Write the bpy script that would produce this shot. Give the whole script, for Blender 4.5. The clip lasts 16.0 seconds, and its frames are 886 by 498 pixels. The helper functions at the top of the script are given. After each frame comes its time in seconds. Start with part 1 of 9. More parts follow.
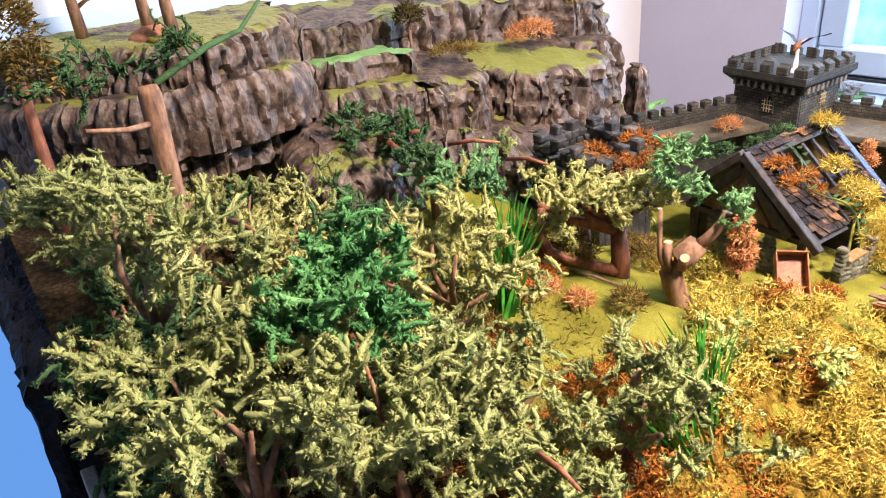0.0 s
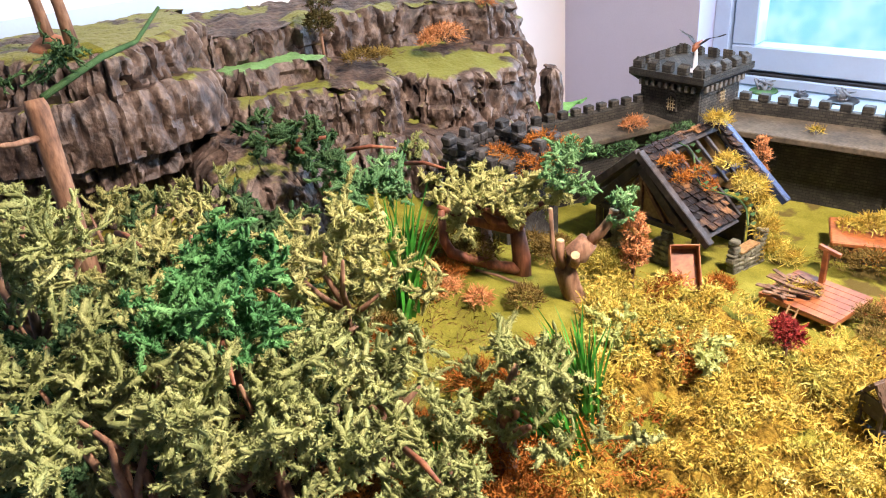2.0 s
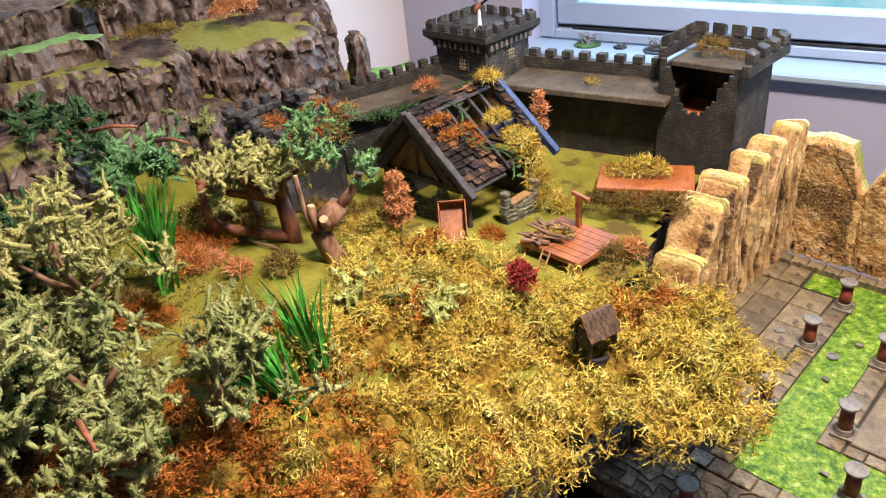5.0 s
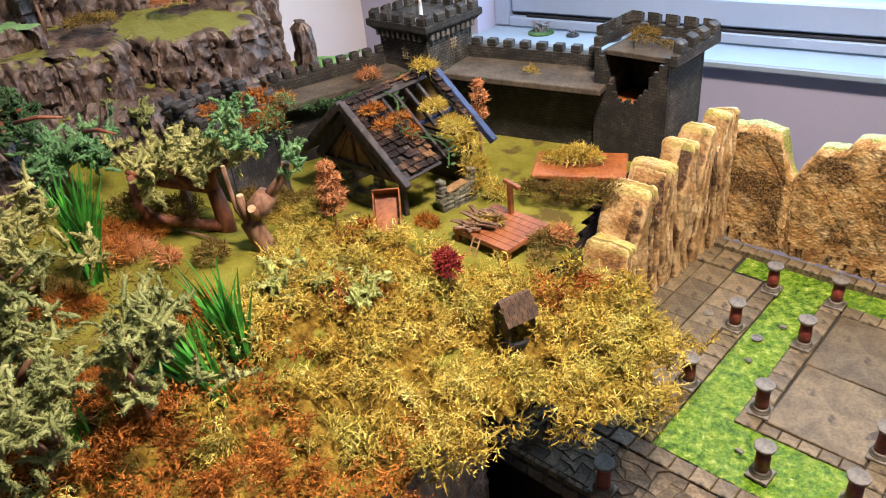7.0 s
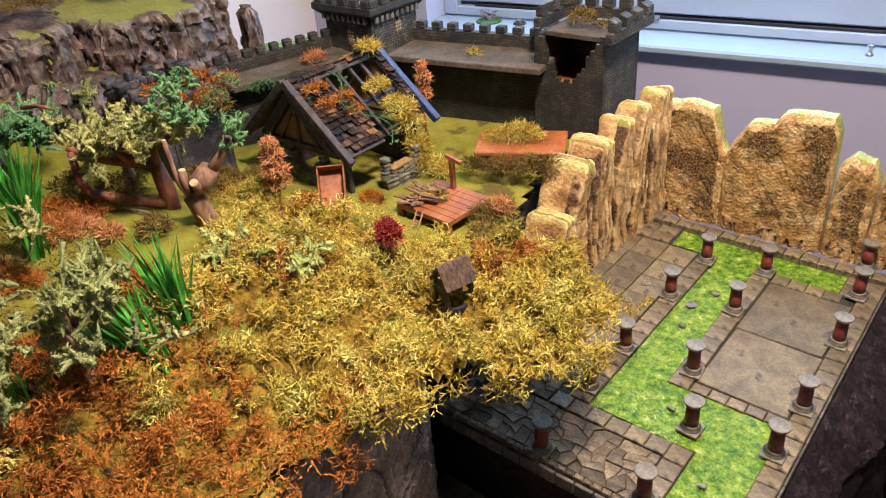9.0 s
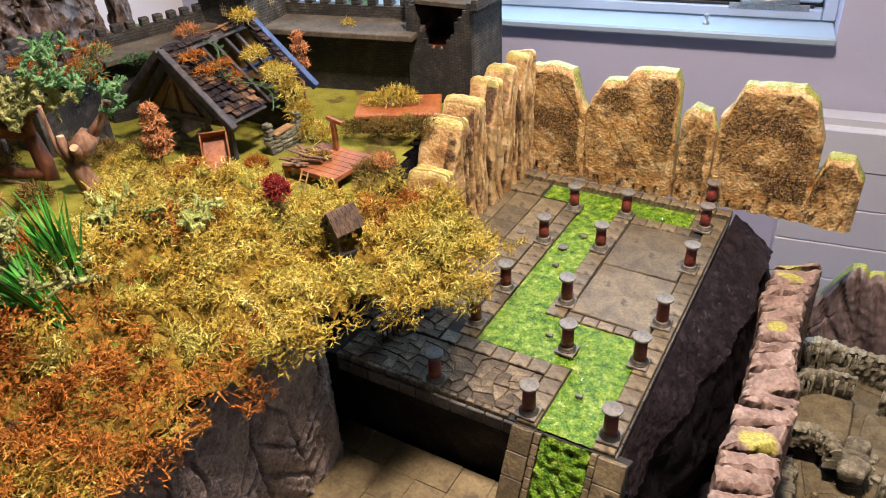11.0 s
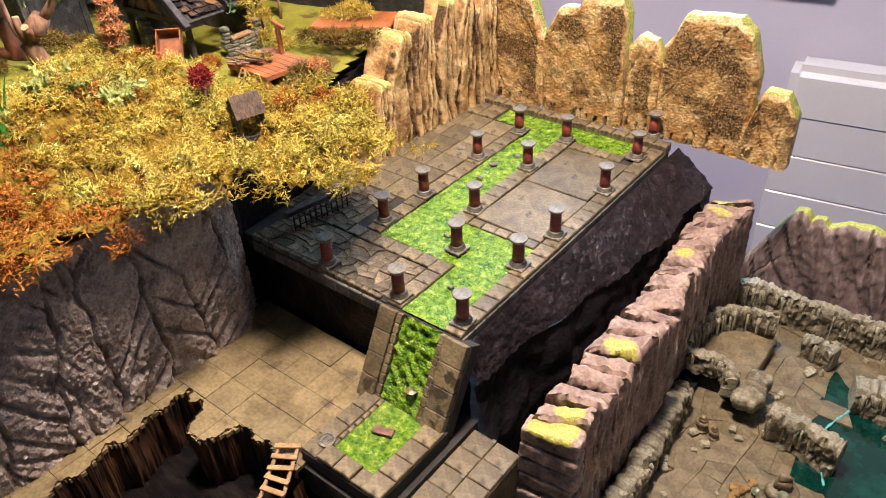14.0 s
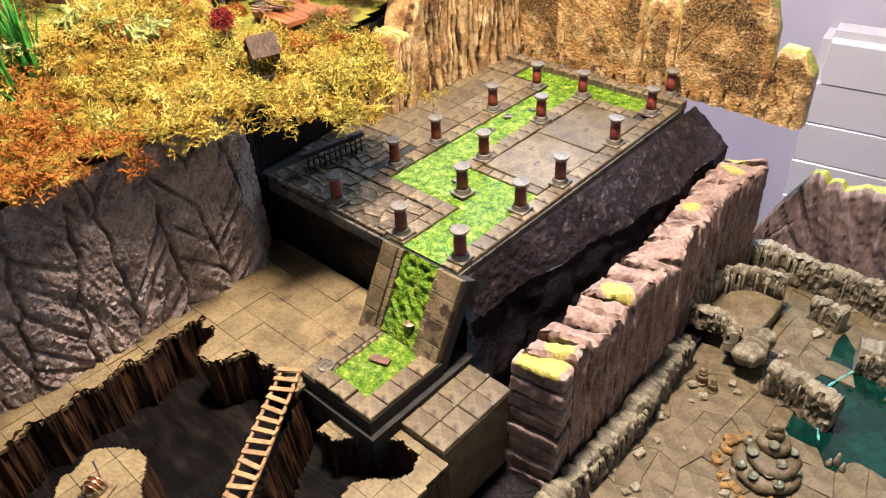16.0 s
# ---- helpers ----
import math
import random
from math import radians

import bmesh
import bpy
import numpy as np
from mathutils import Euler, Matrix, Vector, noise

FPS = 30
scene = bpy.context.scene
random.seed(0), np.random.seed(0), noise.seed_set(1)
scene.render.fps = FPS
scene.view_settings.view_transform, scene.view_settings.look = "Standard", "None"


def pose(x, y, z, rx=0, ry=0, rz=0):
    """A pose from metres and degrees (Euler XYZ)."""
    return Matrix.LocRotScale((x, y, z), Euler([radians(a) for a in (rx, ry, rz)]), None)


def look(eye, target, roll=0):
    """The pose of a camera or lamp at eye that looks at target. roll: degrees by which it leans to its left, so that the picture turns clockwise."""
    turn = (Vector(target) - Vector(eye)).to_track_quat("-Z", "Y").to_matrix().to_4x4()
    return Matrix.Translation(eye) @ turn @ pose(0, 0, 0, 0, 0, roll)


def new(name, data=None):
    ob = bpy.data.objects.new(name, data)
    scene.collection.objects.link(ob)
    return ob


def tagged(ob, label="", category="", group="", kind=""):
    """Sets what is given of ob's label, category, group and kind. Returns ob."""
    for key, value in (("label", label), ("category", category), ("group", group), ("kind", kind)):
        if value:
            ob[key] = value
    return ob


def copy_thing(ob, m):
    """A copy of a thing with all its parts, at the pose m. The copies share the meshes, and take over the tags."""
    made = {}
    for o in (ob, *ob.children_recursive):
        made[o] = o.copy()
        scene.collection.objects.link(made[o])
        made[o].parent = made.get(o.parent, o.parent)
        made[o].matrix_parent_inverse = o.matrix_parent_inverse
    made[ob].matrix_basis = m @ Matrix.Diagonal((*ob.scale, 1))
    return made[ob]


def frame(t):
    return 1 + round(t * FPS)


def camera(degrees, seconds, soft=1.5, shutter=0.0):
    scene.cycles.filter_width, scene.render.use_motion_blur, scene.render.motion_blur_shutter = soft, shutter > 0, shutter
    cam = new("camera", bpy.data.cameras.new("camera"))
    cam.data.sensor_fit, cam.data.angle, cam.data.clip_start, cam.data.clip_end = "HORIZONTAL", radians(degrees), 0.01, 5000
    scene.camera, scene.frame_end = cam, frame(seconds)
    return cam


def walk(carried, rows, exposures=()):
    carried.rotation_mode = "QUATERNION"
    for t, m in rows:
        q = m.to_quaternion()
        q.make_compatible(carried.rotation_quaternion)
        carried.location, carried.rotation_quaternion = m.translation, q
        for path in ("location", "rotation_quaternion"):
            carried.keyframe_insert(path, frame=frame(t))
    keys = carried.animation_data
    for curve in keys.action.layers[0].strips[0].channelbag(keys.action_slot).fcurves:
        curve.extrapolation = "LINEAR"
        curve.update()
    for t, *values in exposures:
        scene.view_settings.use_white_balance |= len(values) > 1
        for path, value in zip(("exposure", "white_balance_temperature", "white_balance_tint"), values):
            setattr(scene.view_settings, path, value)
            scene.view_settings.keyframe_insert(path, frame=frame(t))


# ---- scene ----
cam = camera(62.0, 16.0, 1.1)
PATH = [
    (0, (-0.049, 0.061, 1.577), (-1.547, 1.033, 0.677), -4.7),
    (0.5, (-0.034, 0.067, 1.584), (-1.526, 1.055, 0.69), -4.7),
    (1, (-0.02, 0.078, 1.585), (-1.501, 1.084, 0.694), -4.6),
    (1.5, (-0.008, 0.09, 1.586), (-1.464, 1.126, 0.687), -4.5),
    (2, (0.008, 0.108, 1.586), (-1.422, 1.168, 0.675), -4.8),
    (2.5, (0.028, 0.129, 1.588), (-1.367, 1.218, 0.656), -5.0),
    (3, (0.054, 0.152, 1.588), (-1.308, 1.269, 0.641), -5.4),
    (3.5, (0.084, 0.178, 1.585), (-1.25, 1.316, 0.623), -5.7),
    (4, (0.113, 0.203, 1.583), (-1.194, 1.356, 0.603), -6.2),
    (4.5, (0.146, 0.227, 1.579), (-1.141, 1.391, 0.584), -6.4),
    (7, (0.23, 0.282, 1.582), (-0.989, 1.477, 0.541), -6.0),
    (7.5, (0.249, 0.286, 1.581), (-0.971, 1.478, 0.536), -6.3),
    (8, (0.264, 0.288, 1.575), (-0.947, 1.489, 0.531), -6.1),
    (8.2, (0.266, 0.284, 1.569), (-0.937, 1.497, 0.528), -5.8),
    (10.3, (0.298, 0.239, 1.552), (-0.693, 1.6, 0.472), -4.8),
    (10.5, (0.302, 0.229, 1.544), (-0.661, 1.614, 0.47), -4.5),
    (11, (0.32, 0.2, 1.539), (-0.566, 1.631, 0.458), -3.3),
    (11.5, (0.367, 0.191, 1.532), (-0.511, 1.625, 0.449), -3.3),
    (12, (0.42, 0.208, 1.522), (-0.492, 1.62, 0.438), -2.5),
    (12.5, (0.482, 0.233, 1.513), (-0.469, 1.603, 0.409), -1.4),
    (13, (0.533, 0.251, 1.504), (-0.462, 1.57, 0.376), -1.9),
    (13.5, (0.567, 0.255, 1.496), (-0.454, 1.541, 0.354), -2.4),
    (14, (0.598, 0.255, 1.488), (-0.453, 1.507, 0.336), -3.1),
    (14.5, (0.62, 0.251, 1.482), (-0.456, 1.476, 0.323), -3.5),
    (15, (0.641, 0.249, 1.472), (-0.456, 1.449, 0.307), -3.7),
    (15.5, (0.66, 0.25, 1.464), (-0.453, 1.424, 0.288), -3.7),
    (16, (0.679, 0.246, 1.456), (-0.447, 1.398, 0.271), -3.6),
]
walk(cam, [(t, look(eye, target, roll)) for t, eye, target, roll in PATH],
     [(0, 0.5), (2.5, 0.28), (4.5, 0.0), (7, -0.27), (11, -0.23), (13, -0.03), (14.5, 0.22), (16, 0.38)])

# ---- light ----
world = bpy.data.worlds.new("world")
scene.world = world
world.use_nodes = True
wn = world.node_tree.nodes
sky = wn.new("ShaderNodeTexSky")
sky.sky_type, sky.sun_disc = "NISHITA", False
sky.sun_elevation, sky.sun_rotation = radians(35), radians(200)
world.node_tree.links.new(sky.outputs[0], wn["Background"].inputs[0])
wn["Background"].inputs[1].default_value = 0.12


def lamp(name, kind, m, energy, colour, size=0.1, size_y=None, spread=180):
    data = bpy.data.lights.new(name, kind)
    data.energy, data.color = energy, colour
    if kind == "AREA":
        data.size = size
        data.spread = radians(spread)
        if size_y:
            data.shape, data.size_y = "RECTANGLE", size_y
    elif kind == "SUN":
        data.angle = radians(size)
    else:
        data.shadow_soft_size = size
    ob = new(name, data)
    ob.matrix_world = m
    return ob


# warm room lamp over the table, and the daylight of the window's opening
lamp("ceiling_spot", "AREA", look((0.14, 0.85, 2.38), (-0.05, 0.8, 0.9)), 66, (1.0, 0.82, 0.73), 0.2)
lamp("window_daylight", "AREA", look((-0.47, 2.03, 1.58), (-0.30, 0.4, 1.0)), 30, (0.48, 0.68, 1.0), 1.2, 0.9)

# ---- materials ----
def material(name, colours, scale=20.0, rough=0.8, bump=0.3, fine=120.0, metal=0.0, spots=None, coords="Object", detail=6.0, bump_dist=0.004, stretch=None, island=0.0, spec=0.5, fuzz=0.0, grain=0.5, worn=None, flock=None):
    """Two scales of noise: a broad one mixes the colours, a fine one gives grain and relief."""
    m = bpy.data.materials.new(name)
    m.use_nodes = True
    nt = m.node_tree
    N, L = nt.nodes, nt.links
    b = N["Principled BSDF"]
    tc = N.new("ShaderNodeTexCoord")
    out = tc.outputs[coords]
    if stretch:
        mp = N.new("ShaderNodeMapping")
        mp.inputs["Scale"].default_value = stretch
        L.new(out, mp.inputs[0])
        out = mp.outputs[0]
    n1 = N.new("ShaderNodeTexNoise")
    n1.inputs["Scale"].default_value, n1.inputs["Detail"].default_value, n1.inputs["Roughness"].default_value = scale, detail, 0.65
    L.new(out, n1.inputs["Vector"])
    ramp = N.new("ShaderNodeValToRGB")
    els = ramp.color_ramp.elements
    k = len(colours)
    while len(els) < k:
        els.new(0.5)
    for i, c in enumerate(colours):
        els[i].position = 0.3 + 0.4 * i / max(1, k - 1)
        els[i].color = (*c, 1)
    L.new(n1.outputs["Fac"], ramp.inputs[0])
    col = ramp.outputs[0]
    n2 = N.new("ShaderNodeTexNoise")
    n2.inputs["Scale"].default_value, n2.inputs["Detail"].default_value = fine, 4.0
    L.new(out, n2.inputs["Vector"])
    mix = N.new("ShaderNodeMix")
    mix.data_type, mix.blend_type = "RGBA", "MULTIPLY"
    mix.inputs[0].default_value = grain
    L.new(col, mix.inputs[6])
    g = N.new("ShaderNodeValToRGB")
    g.color_ramp.elements[0].position, g.color_ramp.elements[0].color = 0.3, (0.35, 0.35, 0.35, 1)
    g.color_ramp.elements[1].position, g.color_ramp.elements[1].color = 0.65, (1.25, 1.25, 1.25, 1)
    L.new(n2.outputs["Fac"], g.inputs[0])
    L.new(g.outputs[0], mix.inputs[7])
    col = mix.outputs[2]
    if island:
        geo = N.new("ShaderNodeNewGeometry")
        info = N.new("ShaderNodeObjectInfo")
        add = N.new("ShaderNodeMath")
        add.operation = "ADD"
        L.new(geo.outputs["Random Per Island"], add.inputs[0])
        L.new(info.outputs["Random"], add.inputs[1])
        fr = N.new("ShaderNodeMath")
        fr.operation = "FRACT"
        L.new(add.outputs[0], fr.inputs[0])
        hsv = N.new("ShaderNodeHueSaturation")
        mr = N.new("ShaderNodeMapRange")
        mr.inputs[3].default_value, mr.inputs[4].default_value = 1 - island, 1 + island
        L.new(fr.outputs[0], mr.inputs[0])
        L.new(mr.outputs[0], hsv.inputs["Value"])
        L.new(col, hsv.inputs["Color"])
        col = hsv.outputs[0]
    if spots:
        # stains with a shape of their own: (colour, scale, threshold)
        sc, ss, th = spots
        n3 = N.new("ShaderNodeTexNoise")
        n3.inputs["Scale"].default_value, n3.inputs["Detail"].default_value = ss, 5.0
        L.new(tc.outputs[coords], n3.inputs["Vector"])
        r3 = N.new("ShaderNodeValToRGB")
        r3.color_ramp.elements[0].position, r3.color_ramp.elements[1].position = th, th + 0.06
        L.new(n3.outputs["Fac"], r3.inputs[0])
        mx = N.new("ShaderNodeMix")
        mx.data_type = "RGBA"
        L.new(r3.outputs[0], mx.inputs[0])
        L.new(col, mx.inputs[6])
        mx.inputs[7].default_value = (*sc, 1)
        col = mx.outputs[2]
    if worn:
        # dry-brushed edges: (colour, amount)
        geo = N.new("ShaderNodeNewGeometry")
        rw = N.new("ShaderNodeValToRGB")
        rw.color_ramp.elements[0].position, rw.color_ramp.elements[1].position = 0.505, 0.58
        rw.color_ramp.elements[1].color = (worn[1], worn[1], worn[1], 1)
        L.new(geo.outputs["Pointiness"], rw.inputs[0])
        br = N.new("ShaderNodeMath")
        br.operation = "MULTIPLY"
        L.new(rw.outputs[0], br.inputs[0])
        L.new(g.outputs[0], br.inputs[1])
        br.use_clamp = True
        mw = N.new("ShaderNodeMix")
        mw.data_type = "RGBA"
        L.new(br.outputs[0], mw.inputs[0])
        L.new(col, mw.inputs[6])
        mw.inputs[7].default_value = (*worn[0], 1)
        col = mw.outputs[2]
    if flock:
        # grass flock glued on level spots: (dark, light, scale, threshold)
        c0, c1, fs, th = flock
        geo = N.new("ShaderNodeNewGeometry")
        sp = N.new("ShaderNodeSeparateXYZ")
        L.new(geo.outputs["Normal"], sp.inputs[0])
        up = N.new("ShaderNodeMapRange")
        up.inputs[1].default_value, up.inputs[2].default_value = 0.78, 0.9
        L.new(sp.outputs[2], up.inputs[0])
        nf = N.new("ShaderNodeTexNoise")
        nf.inputs["Scale"].default_value, nf.inputs["Detail"].default_value = fs, 6.0
        L.new(tc.outputs[coords], nf.inputs["Vector"])
        rf = N.new("ShaderNodeMapRange")
        rf.inputs[1].default_value, rf.inputs[2].default_value = th, th + 0.03
        L.new(nf.outputs["Fac"], rf.inputs[0])
        mu = N.new("ShaderNodeMath")
        mu.operation = "MULTIPLY"
        L.new(up.outputs[0], mu.inputs[0])
        L.new(rf.outputs[0], mu.inputs[1])
        nb = N.new("ShaderNodeTexNoise")
        nb.inputs["Scale"].default_value, nb.inputs["Detail"].default_value = 500, 2.0
        L.new(tc.outputs[coords], nb.inputs["Vector"])
        mg = N.new("ShaderNodeMix")
        mg.data_type = "RGBA"
        L.new(nb.outputs["Fac"], mg.inputs[0])
        mg.inputs[6].default_value, mg.inputs[7].default_value = (*c0, 1), (*c1, 1)
        mf = N.new("ShaderNodeMix")
        mf.data_type = "RGBA"
        L.new(mu.outputs[0], mf.inputs[0])
        L.new(col, mf.inputs[6])
        L.new(mg.outputs[2], mf.inputs[7])
        col = mf.outputs[2]
    L.new(col, b.inputs["Base Color"])
    b.inputs["Roughness"].default_value, b.inputs["Metallic"].default_value = rough, metal
    b.inputs["Specular IOR Level"].default_value = spec
    if fuzz:
        b.inputs["Sheen Weight"].default_value = fuzz
    if bump:
        bp = N.new("ShaderNodeBump")
        bp.inputs["Strength"].default_value, bp.inputs["Distance"].default_value = bump, bump_dist
        L.new(n2.outputs["Fac"], bp.inputs["Height"])
        L.new(bp.outputs[0], b.inputs["Normal"])
    return m


M_wall = material("wall_paint", [(0.42, 0.41, 0.52), (0.46, 0.45, 0.56)], 3, 0.7, 0.1, 300, grain=0.05)
M_wall_warm = material("wall_paint_warm", [(0.72, 0.66, 0.62), (0.78, 0.72, 0.68)], 3, 0.7, 0.1, 300, grain=0.05)
M_white = material("white_gloss", [(0.52, 0.52, 0.55), (0.56, 0.56, 0.59)], 4, 0.25, 0.03, 200, grain=0.04)
M_floor = material("blue_floor", [(0.16, 0.34, 0.72), (0.20, 0.40, 0.80)], 4, 0.6, 0.1, 200, grain=0.1)
M_grass = material("static_grass", [(0.12, 0.115, 0.014), (0.205, 0.195, 0.028), (0.29, 0.275, 0.05)], 14, 0.95, 0.8, 700, bump_dist=0.002, spots=((0.11, 0.085, 0.025), 18, 0.60), spec=0.1)
ROCK = [(0.013, 0.008, 0.007), (0.042, 0.027, 0.021), (0.105, 0.068, 0.050), (0.21, 0.150, 0.115)]
GRASSY = ((0.10, 0.11, 0.018), (0.27, 0.27, 0.05))
MINTY = ((0.10, 0.24, 0.07), (0.26, 0.46, 0.17))
M_rock = material("cliff_rock", ROCK, 34, 0.55, 1.0, 150, bump_dist=0.003, stretch=(1.0, 1.0, 0.85), worn=((0.36, 0.28, 0.23), 0.45), flock=(*GRASSY, 9, 0.56))
M_rock_lush = material("cliff_rock_grassy", ROCK, 34, 0.55, 1.0, 150, bump_dist=0.003, stretch=(1.0, 1.0, 0.85), worn=((0.36, 0.28, 0.23), 0.45), flock=(*GRASSY, 9, 0.40))
M_rock_mint = material("cliff_rock_mint", ROCK, 34, 0.55, 1.0, 150, bump_dist=0.003, stretch=(1.0, 1.0, 0.85), worn=((0.36, 0.28, 0.23), 0.45), flock=(*MINTY, 9, 0.45))
M_rock_part = material("cliff_rock_half_grassy", ROCK, 34, 0.55, 1.0, 150, bump_dist=0.003, stretch=(1.0, 1.0, 0.85), worn=((0.36, 0.28, 0.23), 0.45), flock=(*GRASSY, 9, 0.49))
M_slate = material("castle_stone", [(0.030, 0.028, 0.026), (0.085, 0.08, 0.07), (0.17, 0.155, 0.13)], 25, 0.8, 0.8, 260, bump_dist=0.0015, island=0.25)
M_moss = material("lichen_yellow", [(0.23, 0.11, 0.020), (0.43, 0.30, 0.050), (0.57, 0.46, 0.100), (0.72, 0.65, 0.23)], 26, 0.95, 0.4, 300, island=0.35, spec=0.08)
M_moss_olive = material("lichen_olive", [(0.14, 0.105, 0.018), (0.33, 0.265, 0.048), (0.49, 0.43, 0.095), (0.65, 0.61, 0.21)], 26, 0.95, 0.4, 300, island=0.4, spec=0.08)
M_fol = material("foam_foliage", [(0.13, 0.152, 0.055), (0.265, 0.295, 0.112), (0.42, 0.43, 0.18)], 30, 0.95, 0.8, 700, island=0.12, spec=0.02, bump_dist=0.0015, grain=0.25)
M_bark = material("bark", [(0.06, 0.03, 0.015), (0.17, 0.09, 0.05), (0.28, 0.17, 0.10)], 40, 0.8, 0.7, 200, bump_dist=0.001)
# white frame; the blue daylight on it is put into its colour
M_white_frame = material("frame_blue_lit", [(0.34, 0.43, 0.58), (0.40, 0.49, 0.64)], 5, 0.35, 0.05, 200, grain=0.04)
M_dark_rail = material("dark_rubber", [(0.01, 0.01, 0.012), (0.03, 0.03, 0.035)], 30, 0.5, 0.1, 200)
M_metal = material("brushed_metal", [(0.35, 0.35, 0.36), (0.5, 0.5, 0.5)], 60, 0.35, 0.1, 300, metal=0.9)
M_wood_red = material("red_brown_wood", [(0.14, 0.038, 0.012), (0.30, 0.098, 0.030), (0.42, 0.165, 0.055)], 30, 0.55, 0.5, 160, stretch=(1, 0.25, 1), bump_dist=0.001)
M_wood_pale = material("pale_wood", [(0.22, 0.12, 0.05), (0.38, 0.23, 0.10), (0.48, 0.31, 0.15)], 40, 0.65, 0.5, 200, bump_dist=0.001, island=0.15)
M_wood_dark = material("charred_wood", [(0.010, 0.008, 0.008), (0.035, 0.028, 0.028), (0.10, 0.08, 0.07)], 40, 0.6, 0.8, 200, bump_dist=0.0015)
M_shingle = material("worn_shingle", [(0.008, 0.005, 0.005), (0.024, 0.015, 0.013), (0.10, 0.055, 0.028)], 45, 0.75, 1.0, 240, bump_dist=0.002, island=0.5, spec=0.2, spots=((0.20, 0.10, 0.04), 30, 0.60))
M_wellroof = material("well_shingle", [(0.03, 0.017, 0.011), (0.08, 0.047, 0.028), (0.15, 0.09, 0.052)], 60, 0.7, 0.8, 260, bump_dist=0.001, island=0.25)
M_keep = material("keep_stone", [(0.010, 0.010, 0.011), (0.032, 0.031, 0.031), (0.11, 0.105, 0.10)], 40, 0.7, 1.0, 240, bump_dist=0.0015, island=0.3)
# white sill coloured darker and bluer for the shade and cool daylight there
M_sill = material("sill_gloss_blue_lit", [(0.30, 0.38, 0.44), (0.34, 0.42, 0.48)], 4, 0.25, 0.03, 200, grain=0.04)
M_plaster = material("daub", [(0.20, 0.12, 0.045), (0.32, 0.21, 0.09)], 30, 0.85, 0.5, 220, bump_dist=0.001)
# dark wood with the window's blue light put into the colour
M_blue_beam = material("blue_lit_wood", [(0.012, 0.022, 0.07), (0.03, 0.055, 0.16)], 40, 0.45, 0.4, 200)
M_stone = material("field_stone", [(0.05, 0.048, 0.035), (0.15, 0.145, 0.10), (0.28, 0.27, 0.19)], 40, 0.8, 0.8, 220, bump_dist=0.0012, island=0.3)
M_clay = material("orange_tile_base", [(0.20, 0.050, 0.011), (0.32, 0.098, 0.022), (0.41, 0.145, 0.040)], 30, 0.6, 0.6, 200, bump_dist=0.0012, grain=0.5)
M_brick_castle = material("castle_brick", [(0.017, 0.016, 0.014), (0.046, 0.043, 0.036), (0.10, 0.092, 0.072)], 35, 0.75, 0.7, 300, bump_dist=0.0008, island=0.35)
M_walk = material("castle_walkway", [(0.035, 0.027, 0.018), (0.08, 0.063, 0.042), (0.13, 0.105, 0.07)], 18, 0.95, 0.5, 200, bump_dist=0.001)
M_mortar = material("dark_mortar", [(0.012, 0.011, 0.010), (0.04, 0.037, 0.03)], 40, 0.9, 0.6, 250, bump_dist=0.001)
M_gold = material("leaded_light", [(0.25, 0.20, 0.11), (0.45, 0.38, 0.24)], 60, 0.4, 0.2, 200)
M_pillar = material("red_pillar", [(0.10, 0.018, 0.012), (0.23, 0.045, 0.030), (0.32, 0.08, 0.05)], 60, 0.45, 0.4, 250, bump_dist=0.0006)
M_capital = material("pillar_stone", [(0.07, 0.060, 0.045), (0.15, 0.13, 0.098), (0.25, 0.225, 0.18)], 50, 0.5, 0.5, 250, bump_dist=0.0006)
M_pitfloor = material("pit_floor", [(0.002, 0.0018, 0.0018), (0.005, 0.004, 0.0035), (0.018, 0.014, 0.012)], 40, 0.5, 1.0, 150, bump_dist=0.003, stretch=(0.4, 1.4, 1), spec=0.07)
M_carve = material("carved_dark_rock", [(0.12, 0.088, 0.075), (0.36, 0.28, 0.235), (0.56, 0.465, 0.40)], 26, 0.45, 1.0, 260, bump_dist=0.003, worn=((0.55, 0.47, 0.42), 0.6))
M_mint = material("mint_grass", [(0.10, 0.22, 0.05), (0.18, 0.36, 0.10), (0.26, 0.46, 0.16)], 30, 0.95, 0.8, 600, bump_dist=0.002, spec=0.05)
M_fol_dark = material("foam_foliage_dark", [(0.03, 0.065, 0.028), (0.06, 0.12, 0.05), (0.12, 0.20, 0.08)], 18, 0.95, 0.8, 900, island=0.2, spec=0.05, bump_dist=0.001)
M_fol_green = material("foam_foliage_green", [(0.04, 0.125, 0.042), (0.085, 0.235, 0.078), (0.17, 0.35, 0.125)], 18, 0.95, 0.8, 900, island=0.2, spec=0.05, bump_dist=0.001)
M_fol_mid = material("foam_foliage_mid", [(0.08, 0.18, 0.075), (0.15, 0.30, 0.125), (0.28, 0.45, 0.20)], 18, 0.95, 0.8, 900, island=0.18, spec=0.05, bump_dist=0.001)
M_fol_light = material("foam_foliage_light", [(0.22, 0.26, 0.07), (0.42, 0.46, 0.15), (0.60, 0.62, 0.26)], 18, 0.95, 0.8, 350, island=0.2, spec=0.1)
M_fol_pale = material("foam_foliage_pale", [(0.20, 0.205, 0.072), (0.37, 0.365, 0.135), (0.52, 0.50, 0.215)], 30, 0.95, 0.8, 700, island=0.15, spec=0.02, bump_dist=0.0015, grain=0.25)
M_reed = material("plastic_reed", [(0.015, 0.11, 0.012), (0.05, 0.27, 0.03), (0.12, 0.42, 0.05)], 20, 0.35, 0.1, 100, island=0.35)
